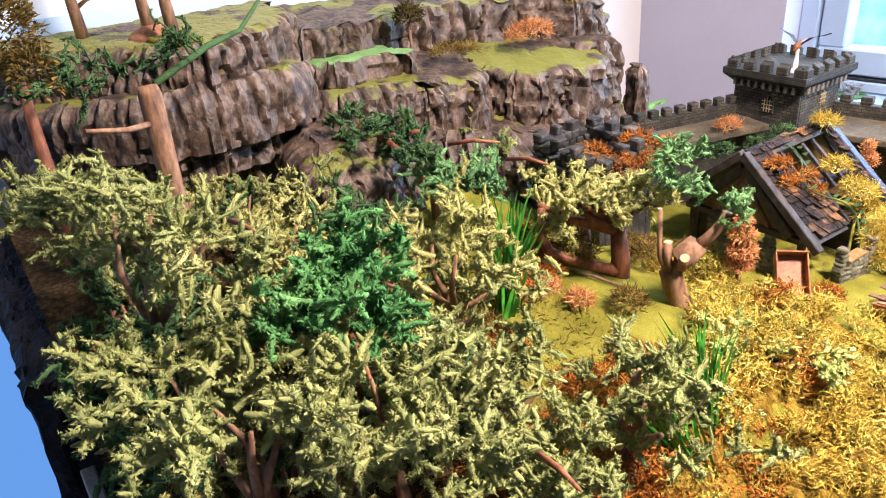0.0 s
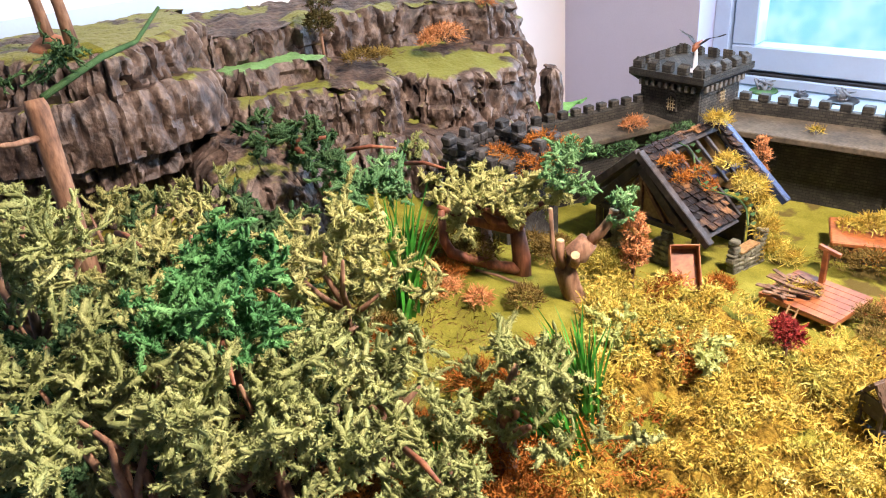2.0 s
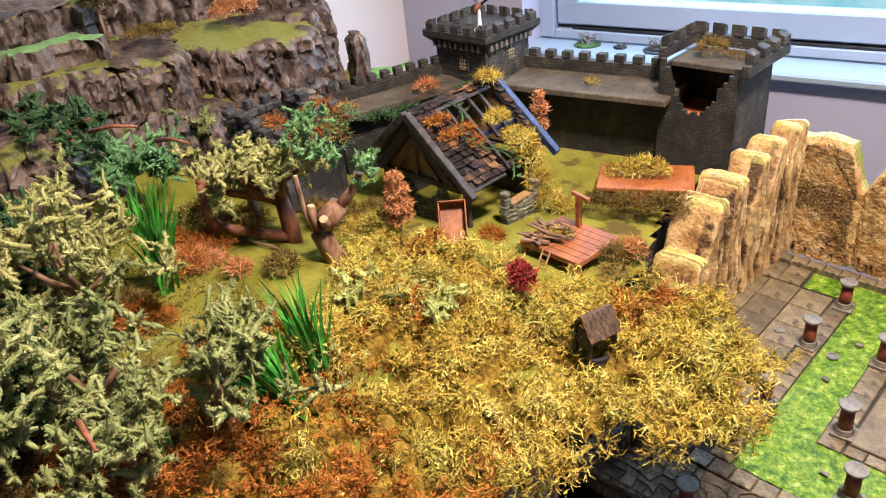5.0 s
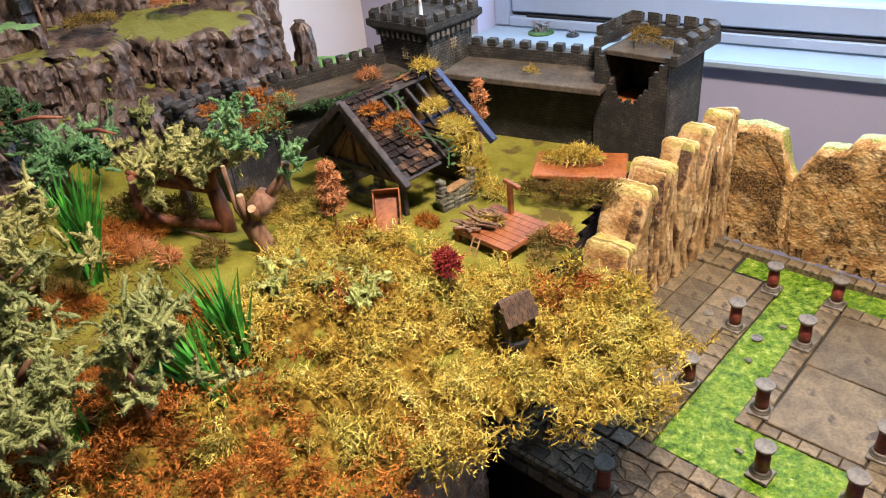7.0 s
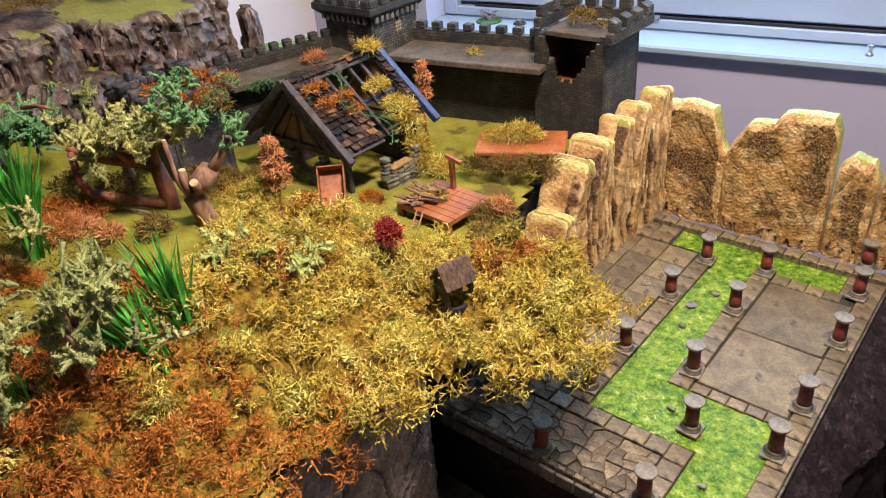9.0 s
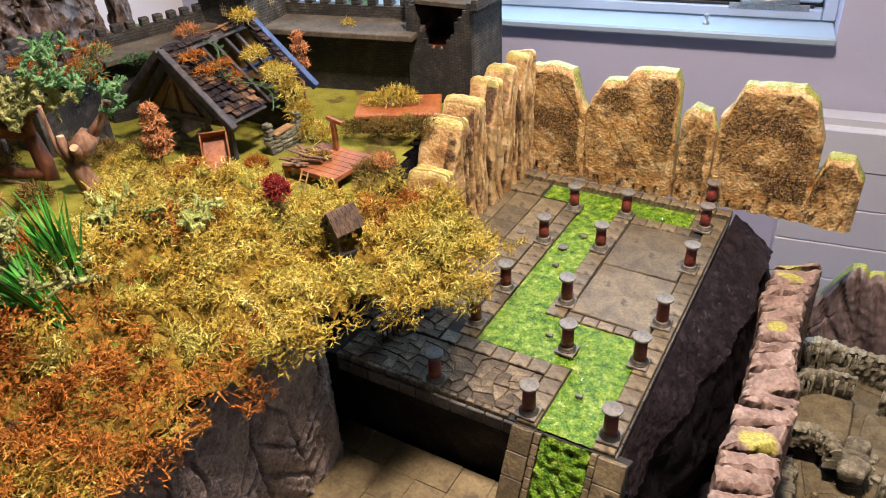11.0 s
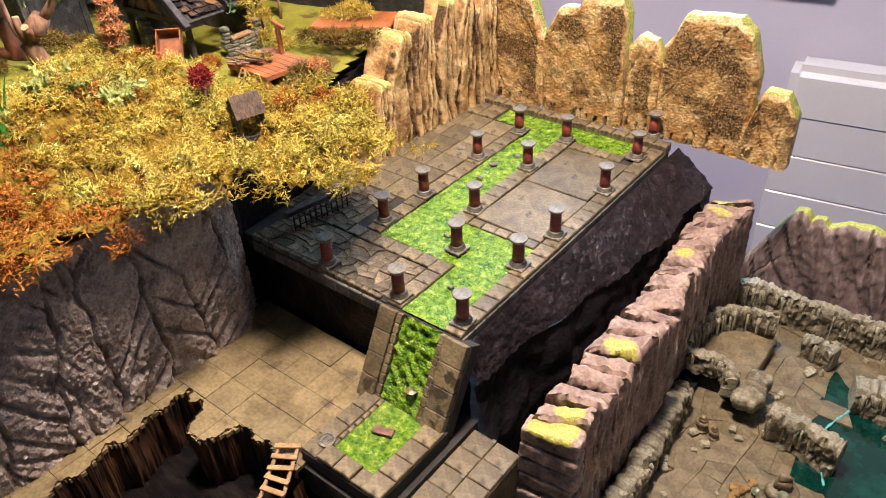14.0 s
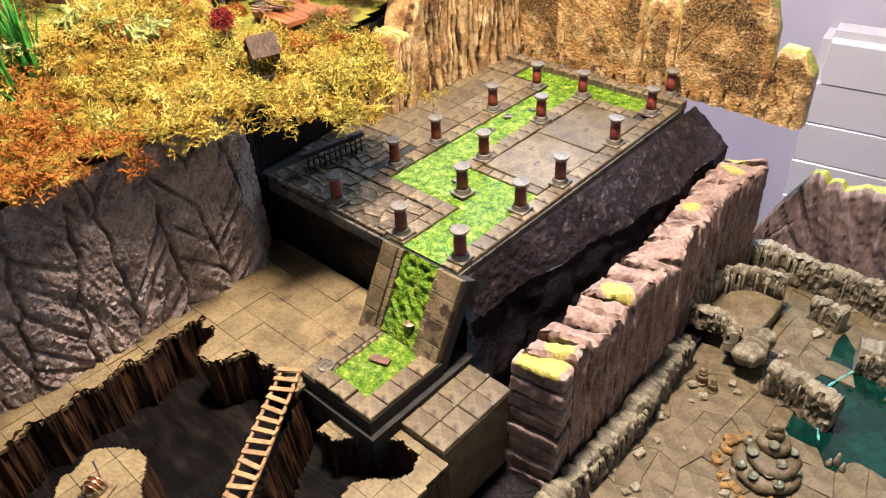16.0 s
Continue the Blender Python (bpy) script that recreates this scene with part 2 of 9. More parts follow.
M_rust = material("lichen_rust", [(0.16, 0.050, 0.012), (0.40, 0.145, 0.028), (0.54, 0.27, 0.06)], 14, 0.95, 0.4, 300, island=0.35, spec=0.08)
M_brownbush = material("lichen_brown", [(0.07, 0.045, 0.012), (0.19, 0.13, 0.035), (0.33, 0.24, 0.07)], 14, 0.95, 0.4, 300, island=0.35, spec=0.1)
M_coral = material("coral_leaf", [(0.30, 0.11, 0.035), (0.55, 0.24, 0.10), (0.66, 0.36, 0.17)], 30, 0.9, 0.3, 300, island=0.3, spec=0.1)
M_crimson = material("crimson_leaf", [(0.10, 0.01, 0.012), (0.28, 0.035, 0.03), (0.40, 0.08, 0.06)], 30, 0.9, 0.3, 300, island=0.4, spec=0.1)
M_darkleaf = material("dark_leaf", [(0.02, 0.018, 0.006), (0.06, 0.05, 0.015), (0.12, 0.09, 0.03)], 30, 0.9, 0.3, 300, island=0.4, spec=0.1)
M_trunk = material("real_twig", [(0.09, 0.04, 0.022), (0.24, 0.125, 0.07), (0.36, 0.22, 0.13)], 45, 0.75, 0.8, 180, bump_dist=0.001, stretch=(1, 1, 0.3))
M_trunk_red = material("red_twig", [(0.09, 0.025, 0.012), (0.20, 0.065, 0.03), (0.30, 0.12, 0.055)], 45, 0.7, 0.8, 180, bump_dist=0.001, stretch=(1, 1, 0.3))
M_cutwood = material("cut_wood", [(0.45, 0.28, 0.14), (0.62, 0.44, 0.26)], 60, 0.8, 0.3, 200)
M_water = material("cave_water", [(0.001, 0.016, 0.012), (0.003, 0.05, 0.036)], 20, 0.06, 0.15, 60)
M_foam = material("water_edge", [(0.05, 0.35, 0.32), (0.2, 0.6, 0.55)], 60, 0.3, 0.5, 200)
M_bronze = material("bronze_paint", [(0.08, 0.06, 0.035), (0.25, 0.18, 0.095), (0.46, 0.35, 0.20)], 60, 0.4, 0.5, 200, metal=0.3, bump_dist=0.0008)
M_bowl = material("green_bowl", [(0.03, 0.035, 0.02), (0.11, 0.12, 0.07), (0.24, 0.24, 0.16)], 80, 0.3, 0.5, 200, bump_dist=0.0008)
M_copper = material("copper_paint", [(0.25, 0.08, 0.03), (0.55, 0.20, 0.07)], 60, 0.3, 0.2, 200, metal=0.7)
M_ochre = material("ochre_stone", [(0.20, 0.11, 0.028), (0.36, 0.22, 0.07)], 40, 0.7, 0.5, 200, bump_dist=0.001, island=0.3)
M_blackplastic = material("black_plastic", [(0.008, 0.008, 0.009), (0.02, 0.02, 0.022)], 30, 0.35, 0.1, 200)
M_greyfig = material("grey_figure", [(0.08, 0.085, 0.10), (0.3, 0.31, 0.34)], 80, 0.5, 0.4, 300)
M_board = material("grey_board", [(0.28, 0.29, 0.31), (0.36, 0.37, 0.39)], 6, 0.6, 0.1, 200)
M_twig_base = material("terracotta", [(0.28, 0.10, 0.045), (0.42, 0.18, 0.09)], 30, 0.7, 0.4, 200, bump_dist=0.001)


def coursed(m, row=0.0052, width=0.013, mortar=0.0007, depth=0.0012):
    """Lays thin courses of stone into a material: colour joints and relief."""
    nt = m.node_tree
    N, L = nt.nodes, nt.links
    b = N["Principled BSDF"]
    tc = N.new("ShaderNodeTexCoord")
    sep, add, com = N.new("ShaderNodeSeparateXYZ"), N.new("ShaderNodeMath"), N.new("ShaderNodeCombineXYZ")
    L.new(tc.outputs["Object"], sep.inputs[0])
    L.new(sep.outputs[0], add.inputs[0])
    L.new(sep.outputs[1], add.inputs[1])
    L.new(add.outputs[0], com.inputs[0])
    L.new(sep.outputs[2], com.inputs[1])
    br = N.new("ShaderNodeTexBrick")
    br.inputs["Scale"].default_value = 1.0
    br.inputs["Brick Width"].default_value, br.inputs["Row Height"].default_value, br.inputs["Mortar Size"].default_value = width, row, mortar
    br.inputs["Mortar Smooth"].default_value = 0.3
    br.inputs["Color1"].default_value, br.inputs["Color2"].default_value, br.inputs["Mortar"].default_value = (0.75, 0.75, 0.75, 1), (1.25, 1.22, 1.15, 1), (0.25, 0.25, 0.25, 1)
    L.new(com.outputs[0], br.inputs["Vector"])
    old = b.inputs["Base Color"].links[0].from_socket
    mx = N.new("ShaderNodeMix")
    mx.data_type, mx.blend_type = "RGBA", "MULTIPLY"
    mx.inputs[0].default_value = 1.0
    L.new(old, mx.inputs[6])
    L.new(br.outputs["Color"], mx.inputs[7])
    L.new(mx.outputs[2], b.inputs["Base Color"])
    inv = N.new("ShaderNodeMath")
    inv.operation = "SUBTRACT"
    inv.inputs[0].default_value = 1.0
    L.new(br.outputs["Fac"], inv.inputs[1])
    bp = N.new("ShaderNodeBump")
    bp.inputs["Strength"].default_value, bp.inputs["Distance"].default_value = 1.0, depth
    L.new(inv.outputs[0], bp.inputs["Height"])
    if b.inputs["Normal"].links:
        L.new(b.inputs["Normal"].links[0].from_socket, bp.inputs["Normal"])
    L.new(bp.outputs[0], b.inputs["Normal"])
    return m


coursed(M_brick_castle)

M_room = material("room_paint", [(0.42, 0.41, 0.41), (0.47, 0.46, 0.46)], 3, 0.8, 0.05, 300, grain=0.05)


def layered(m, layers):
    """Adds colours over a material where a mesh mask says so: (mask name, dark, light, grain scale)."""
    nt = m.node_tree
    N, L = nt.nodes, nt.links
    b = N["Principled BSDF"]
    tc = N.new("ShaderNodeTexCoord")
    for nm, c0, c1, sc in layers:
        col = b.inputs["Base Color"].links[0].from_socket
        at = N.new("ShaderNodeAttribute")
        at.attribute_name = nm
        n1 = N.new("ShaderNodeTexNoise")
        n1.inputs["Scale"].default_value, n1.inputs["Detail"].default_value = sc * 0.35, 6.0
        L.new(tc.outputs["Object"], n1.inputs["Vector"])
        mix_in = N.new("ShaderNodeMath")
        mix_in.operation = "ADD"
        L.new(at.outputs["Fac"], mix_in.inputs[0])
        L.new(n1.outputs["Fac"], mix_in.inputs[1])
        mr = N.new("ShaderNodeMapRange")
        mr.inputs[1].default_value, mr.inputs[2].default_value = 0.82, 1.18
        L.new(mix_in.outputs[0], mr.inputs[0])
        n2 = N.new("ShaderNodeTexNoise")
        n2.inputs["Scale"].default_value, n2.inputs["Detail"].default_value, n2.inputs["Roughness"].default_value = sc, 6.0, 0.7
        L.new(tc.outputs["Object"], n2.inputs["Vector"])
        rp = N.new("ShaderNodeValToRGB")
        rp.color_ramp.elements[0].position, rp.color_ramp.elements[0].color = 0.44, (*c0, 1)
        rp.color_ramp.elements[1].position, rp.color_ramp.elements[1].color = 0.66, (*c1, 1)
        L.new(n2.outputs["Fac"], rp.inputs[0])
        mx = N.new("ShaderNodeMix")
        mx.data_type = "RGBA"
        L.new(mr.outputs[0], mx.inputs[0])
        L.new(col, mx.inputs[6])
        L.new(rp.outputs[0], mx.inputs[7])
        L.new(mx.outputs[2], b.inputs["Base Color"])
    return m


LIME = ((0.24, 0.26, 0.04), (0.50, 0.50, 0.10))
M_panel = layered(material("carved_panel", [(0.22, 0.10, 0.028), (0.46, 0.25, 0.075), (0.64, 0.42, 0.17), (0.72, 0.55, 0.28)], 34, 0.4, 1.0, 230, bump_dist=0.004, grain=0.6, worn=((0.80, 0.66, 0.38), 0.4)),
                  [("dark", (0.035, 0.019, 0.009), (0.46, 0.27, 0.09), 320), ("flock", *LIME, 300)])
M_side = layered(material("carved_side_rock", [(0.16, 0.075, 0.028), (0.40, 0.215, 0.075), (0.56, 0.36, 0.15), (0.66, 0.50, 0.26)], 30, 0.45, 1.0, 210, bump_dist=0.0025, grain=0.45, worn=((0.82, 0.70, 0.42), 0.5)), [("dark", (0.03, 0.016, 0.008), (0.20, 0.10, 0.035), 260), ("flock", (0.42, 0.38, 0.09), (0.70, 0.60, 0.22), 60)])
M_ridge = layered(material("pink_rock", [(0.09, 0.05, 0.038), (0.26, 0.165, 0.125), (0.40, 0.28, 0.22)], 30, 0.6, 0.8, 190, bump_dist=0.0015, worn=((0.62, 0.47, 0.38), 0.55)), [("flock", (0.30, 0.27, 0.05), (0.60, 0.53, 0.12), 300)])
M_slab = layered(material("purple_slab", [(0.06, 0.04, 0.037), (0.18, 0.125, 0.11), (0.30, 0.225, 0.20)], 26, 0.6, 0.9, 160, bump_dist=0.002, stretch=(1, 1, 0.35), worn=((0.5, 0.42, 0.40), 0.5)), [("flock", *LIME, 300)])
M_cave = material("cave_stone", [(0.045, 0.038, 0.022), (0.13, 0.108, 0.066), (0.26, 0.22, 0.14)], 60, 0.55, 0.9, 260, bump_dist=0.0015, worn=((0.46, 0.43, 0.30), 0.5), island=0.1)
M_cavefloor = material("cave_flag", [(0.06, 0.046, 0.022), (0.14, 0.108, 0.056), (0.22, 0.175, 0.098)], 34, 0.55, 0.9, 200, bump_dist=0.0015, island=0.10)
M_black = material("black_cloth", [(0.004, 0.0035, 0.005), (0.007, 0.005, 0.0065), (0.016, 0.011, 0.013)], 30, 0.6, 1.0, 130, bump_dist=0.003, spec=0.2)
M_cobble = material("cobble", [(0.050, 0.038, 0.024), (0.125, 0.096, 0.060), (0.25, 0.195, 0.125)], 34, 0.75, 0.9, 250, bump_dist=0.0015, island=0.4, spec=0.3)
M_flag = material("flagstone", [(0.060, 0.045, 0.023), (0.150, 0.113, 0.058), (0.25, 0.195, 0.105)], 26, 0.5, 0.9, 240, bump_dist=0.0016, island=0.28, spots=((0.045, 0.033, 0.018), 26, 0.60), grain=0.5)
M_court = material("court_tile", [(0.105, 0.074, 0.030), (0.205, 0.152, 0.068), (0.27, 0.208, 0.10)], 22, 0.6, 0.7, 200, bump_dist=0.0015, island=0.16, grain=0.45, spots=((0.085, 0.06, 0.028), 18, 0.60))
M_slime = material("green_slime", [(0.02, 0.075, 0.004), (0.085, 0.19, 0.010), (0.19, 0.31, 0.025), (0.40, 0.48, 0.10)], 95, 0.12, 1.0, 300, bump_dist=0.004, grain=0.45)
M_pitwall = material("pit_wall", [(0.012, 0.006, 0.004), (0.045, 0.02, 0.010), (0.14, 0.06, 0.024)], 30, 0.5, 0.9, 120, bump_dist=0.002, stretch=(1, 1, 0.2))
M_grass = layered(M_grass, [("soil", (0.035, 0.022, 0.012), (0.13, 0.085, 0.035), 120)])

# ---- building helpers ----
def thing(name, label, category, at=(0, 0, 0), rz=0, group="", kind=""):
    ob = new(name)
    ob.empty_display_size = 0.01
    ob.matrix_world = pose(*at, 0, 0, rz)
    return tagged(ob, label, category, group, kind)


def obj(name, data, mat, parent=None, label="", smooth=False):
    """Links a bmesh or a (verts, faces) pair as one mesh object under a thing or a part."""
    me = bpy.data.meshes.new(name)
    if isinstance(data, bmesh.types.BMesh):
        data.to_mesh(me)
        data.free()
    elif isinstance(data[1], tuple):
        V, (Q, T) = data
        me.vertices.add(len(V))
        me.vertices.foreach_set("co", np.asarray(V, np.float32).ravel())
        me.loops.add(4 * len(Q) + 3 * len(T))
        me.polygons.add(len(Q) + len(T))
        me.loops.foreach_set("vertex_index", np.concatenate([Q.ravel(), T.ravel()]).astype(np.int32))
        me.polygons.foreach_set("loop_start", np.concatenate([4 * np.arange(len(Q)), 4 * len(Q) + 3 * np.arange(len(T))]).astype(np.int32))
        me.update(calc_edges=True)
    else:
        me.from_pydata([tuple(v) for v in data[0]], [], [tuple(int(i) for i in f) for f in data[1]])
    me.materials.append(mat)
    if smooth:
        me.shade_smooth()
        if smooth != True:
            me.set_sharp_from_angle(angle=radians(smooth))
    ob = new(name, me)
    if parent:
        ob.parent = parent
    if label:
        ob["label"] = label
    return ob


part = obj


def soup(chunks):
    """Joins (verts, faces) pairs into one."""
    if chunks and isinstance(chunks[0][1], tuple):
        n = np.cumsum([0] + [len(v) for v, f in chunks])
        return np.concatenate([v for v, f in chunks]), tuple(np.concatenate([f[k] + n[i] for i, (v, f) in enumerate(chunks)]) for k in (0, 1))
    V, F, n = [], [], 0
    for v, f in chunks:
        v = np.asarray(v, float)
        V.append(v)
        F.extend([[i + n for i in q] for q in f])
        n += len(v)
    return (np.concatenate(V) if V else np.zeros((0, 3))), F


def box(x0, x1, y0, y1, z0, z1, bevel=0.0, bm=None, m=None):
    bm = bm or bmesh.new()
    r = bmesh.ops.create_cube(bm, size=1.0)
    vs = r["verts"]
    for v in vs:
        v.co = Vector((x0 if v.co.x < 0 else x1, y0 if v.co.y < 0 else y1, z0 if v.co.z < 0 else z1))
        if m:
            v.co = m @ v.co
    if bevel:
        es = list({e for v in vs for e in v.link_edges})
        bmesh.ops.bevel(bm, geom=es, offset=bevel, segments=1, affect="EDGES")
    return bm


def jitter(bm, amp, scale, seed=0.0):
    for v in bm.verts:
        p = v.co * scale + Vector((seed, seed * 1.7, -seed))
        v.co += noise.noise_vector(p) * amp
    return bm


def tube(points, radii, sides=6):
    """A tapered tube along points, closed at both ends."""
    P = np.asarray(points, float)
    n = len(P)
    R = np.broadcast_to(np.asarray(radii, float), (n,))
    T = np.gradient(P, axis=0)
    T /= np.linalg.norm(T, axis=1, keepdims=True) + 1e-9
    up = np.array([0.31, 0.22, 0.92]) if abs(T[0] @ np.array([0.31, 0.22, 0.92])) < 0.95 else np.array([1.0, 0, 0])
    A = np.cross(T, up)
    A /= np.linalg.norm(A, axis=1, keepdims=True) + 1e-9
    B = np.cross(T, A)
    a = np.linspace(0, 2 * np.pi, sides, endpoint=False)
    V = P[:, None] + R[:, None, None] * (np.cos(a)[None, :, None] * A[:, None] + np.sin(a)[None, :, None] * B[:, None])
    V = V.reshape(-1, 3)
    F = []
    for i in range(n - 1):
        for j in range(sides):
            k = (j + 1) % sides
            F.append([i * sides + j, i * sides + k, (i + 1) * sides + k, (i + 1) * sides + j])
    F.append(list(range(sides))[::-1])
    F.append([(n - 1) * sides + j for j in range(sides)])
    return V, F


def lathe(profile, sides=16, at=(0, 0, 0)):
    """profile: (radius, height) from the bottom up."""
    a = np.linspace(0, 2 * np.pi, sides, endpoint=False)
    V = [(at[0] + r * math.cos(t), at[1] + r * math.sin(t), at[2] + z) for r, z in profile for t in a]
    F = [[i * sides + j, i * sides + (j + 1) % sides, (i + 1) * sides + (j + 1) % sides, (i + 1) * sides + j] for i in range(len(profile) - 1) for j in range(sides)]
    F.append(list(range(sides))[::-1])
    F.append([(len(profile) - 1) * sides + j for j in range(sides)])
    return V, F


def resample(poly, step, closed=True):
    out = []
    n = len(poly)
    for i in range(n if closed else n - 1):
        a, b = np.array(poly[i], float), np.array(poly[(i + 1) % n], float)
        k = max(1, int(np.linalg.norm(b - a) / step))
        out += [a + (b - a) * j / k for j in range(k)]
    if not closed:
        out.append(np.array(poly[-1], float))
    return np.array(out)


def rock(outline, z0, z1, amp=0.01, groove=60.0, rough=0.004, step=0.006, dz=0.008, seed=0, lean=0.0, cap=0.004, tops=None, round_top=0.012, strata=0.0, rings=12):
    """A carved rock mass: an outline with upright grooves, rough faces and an uneven top. tops: z of the top as a function of x, y."""
    P = resample(outline, step)
    n = len(P)
    c = P.mean(axis=0)
    nxt, prv = np.roll(P, -1, axis=0), np.roll(P, 1, axis=0)
    T = nxt - prv
    Nn = np.stack([T[:, 1], -T[:, 0]], 1)
    Nn /= np.linalg.norm(Nn, axis=1, keepdims=True) + 1e-9
    area = 0.5 * np.sum(P[:, 0] * nxt[:, 1] - nxt[:, 0] * P[:, 1])
    if area < 0:
        Nn = -Nn
    m = max(3, int((z1 - z0) / dz))
    V = []
    for i in range(m + 1):
        f = i / m
        for j in range(n):
            x, y = P[j]
            zt = tops(x, y) if tops else z1
            z = z0 + (zt - z0) * f
            g = noise.noise(Vector((x * groove, y * groove, z * groove * 0.16 + seed)))
            g2 = abs(noise.noise(Vector((x * groove * 0.45 + 9, y * groove * 0.45, z * groove * 0.1 + seed))))
            g3 = abs(noise.noise(Vector((x * groove * 1.5 + 4, y * groove * 1.5, z * groove * 0.2 + seed + 2))))
            d = amp * (g * 0.7 - 1.9 * max(0, 0.25 - g2) - 1.1 * max(0, 0.22 - g3) + 0.3)
            step_ = math.floor((z - z0) / 0.055 + 0.7 * noise.noise(Vector((x * 11, y * 11, seed + 6))))
            d += amp * 0.35 * noise.noise(Vector((x * 25, y * 25, step_ * 3.7 + seed)))
            d += rough * noise.noise(Vector((x * 170, y * 170, z * 170 + seed)))
            if strata:
                d += strata * noise.noise(Vector((x * 14 + 3, y * 14, z * 110 + seed)))
            d -= lean * f
            e = max(0.0, 1 - (zt - z) / round_top)
            d -= round_top * 0.7 * e * e
            V.append((x + Nn[j, 0] * d, y + Nn[j, 1] * d, z - round_top * 0.12 * e + (cap * noise.noise(Vector((x * 40, y * 40, seed))) if i == m else 0)))
    F = []
    for i in range(m):
        for j in range(n):
            k = (j + 1) % n
            F.append([i * n + j, i * n + k, (i + 1) * n + k, (i + 1) * n + j])
    last = m * n
    top = np.array(V[last:last + n])
    cen = top[:, :2].mean(axis=0)
    for r in range(1, rings + 1):
        f = 1 - r / (rings + 1.0)
        s = len(V)
        for j in range(n):
            x, y = cen + (top[j, :2] - cen) * f
            zt = (tops(x, y) if tops else z1) + cap * noise.noise(Vector((x * 40, y * 40, seed))) + cap * 0.6 * noise.noise(Vector((x * 120, y * 120, seed)))
            V.append((x, y, zt))
        for j in range(n):
            k = (j + 1) % n
            F.append([last + j, last + k, s + k, s + j])
        last = s
    V.append((cen[0], cen[1], (tops(*cen) if tops else z1)))
    F += [[last + j, last + (j + 1) % n, len(V) - 1] for j in range(n)]
    if area < 0:
        F = [f[::-1] for f in F]
    return np.array(V), F


NO_TRI, NO_QUAD = np.zeros((0, 3), int), np.zeros((0, 4), int)


def hash01(*k):
    v = math.sin(sum(a * b for a, b in zip(k, (12.9898, 78.233, 37.719, 9.151)))) * 43758.5453
    return v - math.floor(v)


def crag(outline, z0, z1, depth=0.02, col=0.028, seed=0, lean=0.02, step=0.0042, dz=0.0065, lip=0.012, cap=0.004, rings=26, block=0.07, rough=0.0022, tilt=None, strata=0.0, fine=0.24):
    """A carved foam cliff: broken upright columns with deep cracks, blocks set back at uneven heights, a worn lip and a bumpy top."""
    P = resample(outline, step)
    n = len(P)
    nxt, prv = np.roll(P, -1, axis=0), np.roll(P, 1, axis=0)
    T = np.roll(P, -3, axis=0) - np.roll(P, 3, axis=0)
    Nn = np.stack([T[:, 1], -T[:, 0]], 1)
    Nn /= np.linalg.norm(Nn, axis=1, keepdims=True) + 1e-9
    area = 0.5 * np.sum(P[:, 0] * nxt[:, 1] - nxt[:, 0] * P[:, 1])
    if area < 0:
        Nn = -Nn
    S = np.r_[0, np.cumsum(np.linalg.norm(np.diff(P, axis=0), axis=1))]
    m = max(6, int((z1 - z0) / dz))
    V = []
    for i in range(m + 1):
        f = i / m
        z = z0 + (z1 - z0) * f
        for j in range(n):
            x, y = P[j]
            w = 0.5 * noise.noise(Vector((x * 22, y * 22, z * 13 + seed))) + 0.16 * noise.noise(Vector((x * 90, y * 90, z * 60 + seed)))
            d = 0.0
            for width, a, h in ((col, 1.0, block), (col * 0.31, fine, block * 0.6)):
                u = S[j] / width + w * 2.0 + seed * 3.1 + 0.25 * math.sin(S[j] / width * 1.7 + seed)
                c = math.floor(u)
                fr = u - c
                b = math.floor(z / h + hash01(c, seed) * 3)
                d += depth * a * (0.75 * (hash01(c, b, seed) - 0.6) + 0.55 * (fr - 0.5) * (hash01(c, seed, 2) - 0.5) * 2)
                e = min(fr, 1 - fr)
                d -= depth * a * 0.62 * max(0.0, 1 - e / 0.2) * (0.4 + 0.9 * hash01(c + (fr > 0.5), seed, 5))
            d += rough * noise.noise(Vector((x * 160, y * 160, z * 120 + seed))) + rough * 2.4 * noise.noise(Vector((x * 60, y * 60, z * 45 + seed))) + depth * 0.35 * noise.noise(Vector((x * 28, y * 28, z * 34 + seed)))
            if strata and Nn[j, 1] < -0.4:
                b = (z / 0.021 + 0.35 * noise.noise(Vector((x * 16, y * 16, seed)))) % 1.0
                d -= strata * max(0.0, 1 - min(b, 1 - b) / 0.16)
            d -= lean * f
            e = max(0.0, 1 - (z1 - z) / lip)
            d -= lip * 0.75 * e * e
            V.append((x + Nn[j, 0] * d, y + Nn[j, 1] * d, z - lip * 0.1 * e + (cap * noise.noise(Vector((x * 30, y * 30, seed))) if i == m else 0)))
    F = []
    for i in range(m):
        for j in range(n):
            k = (j + 1) % n
            F.append([i * n + j, i * n + k, (i + 1) * n + k, (i + 1) * n + j])
    last = m * n
    top = np.array(V[last:last + n])
    cen = top[:, :2].mean(axis=0)
    for r in range(1, rings + 1):
        f = 1 - r / (rings + 1.0)
        s = len(V)
        for j in range(n):
            x, y = cen + (top[j, :2] - cen) * f
            V.append((x, y, z1 + cap * noise.noise(Vector((x * 30, y * 30, seed))) + cap * 0.5 * noise.noise(Vector((x * 110, y * 110, seed)))))
        for j in range(n):
            k = (j + 1) % n
            F.append([last + j, last + k, s + k, s + j])
        last = s
    V.append((cen[0], cen[1], z1))
    F += [[last + j, last + (j + 1) % n, len(V) - 1] for j in range(n)]
    if area < 0:
        F = [f[::-1] for f in F]
    V = np.array(V)
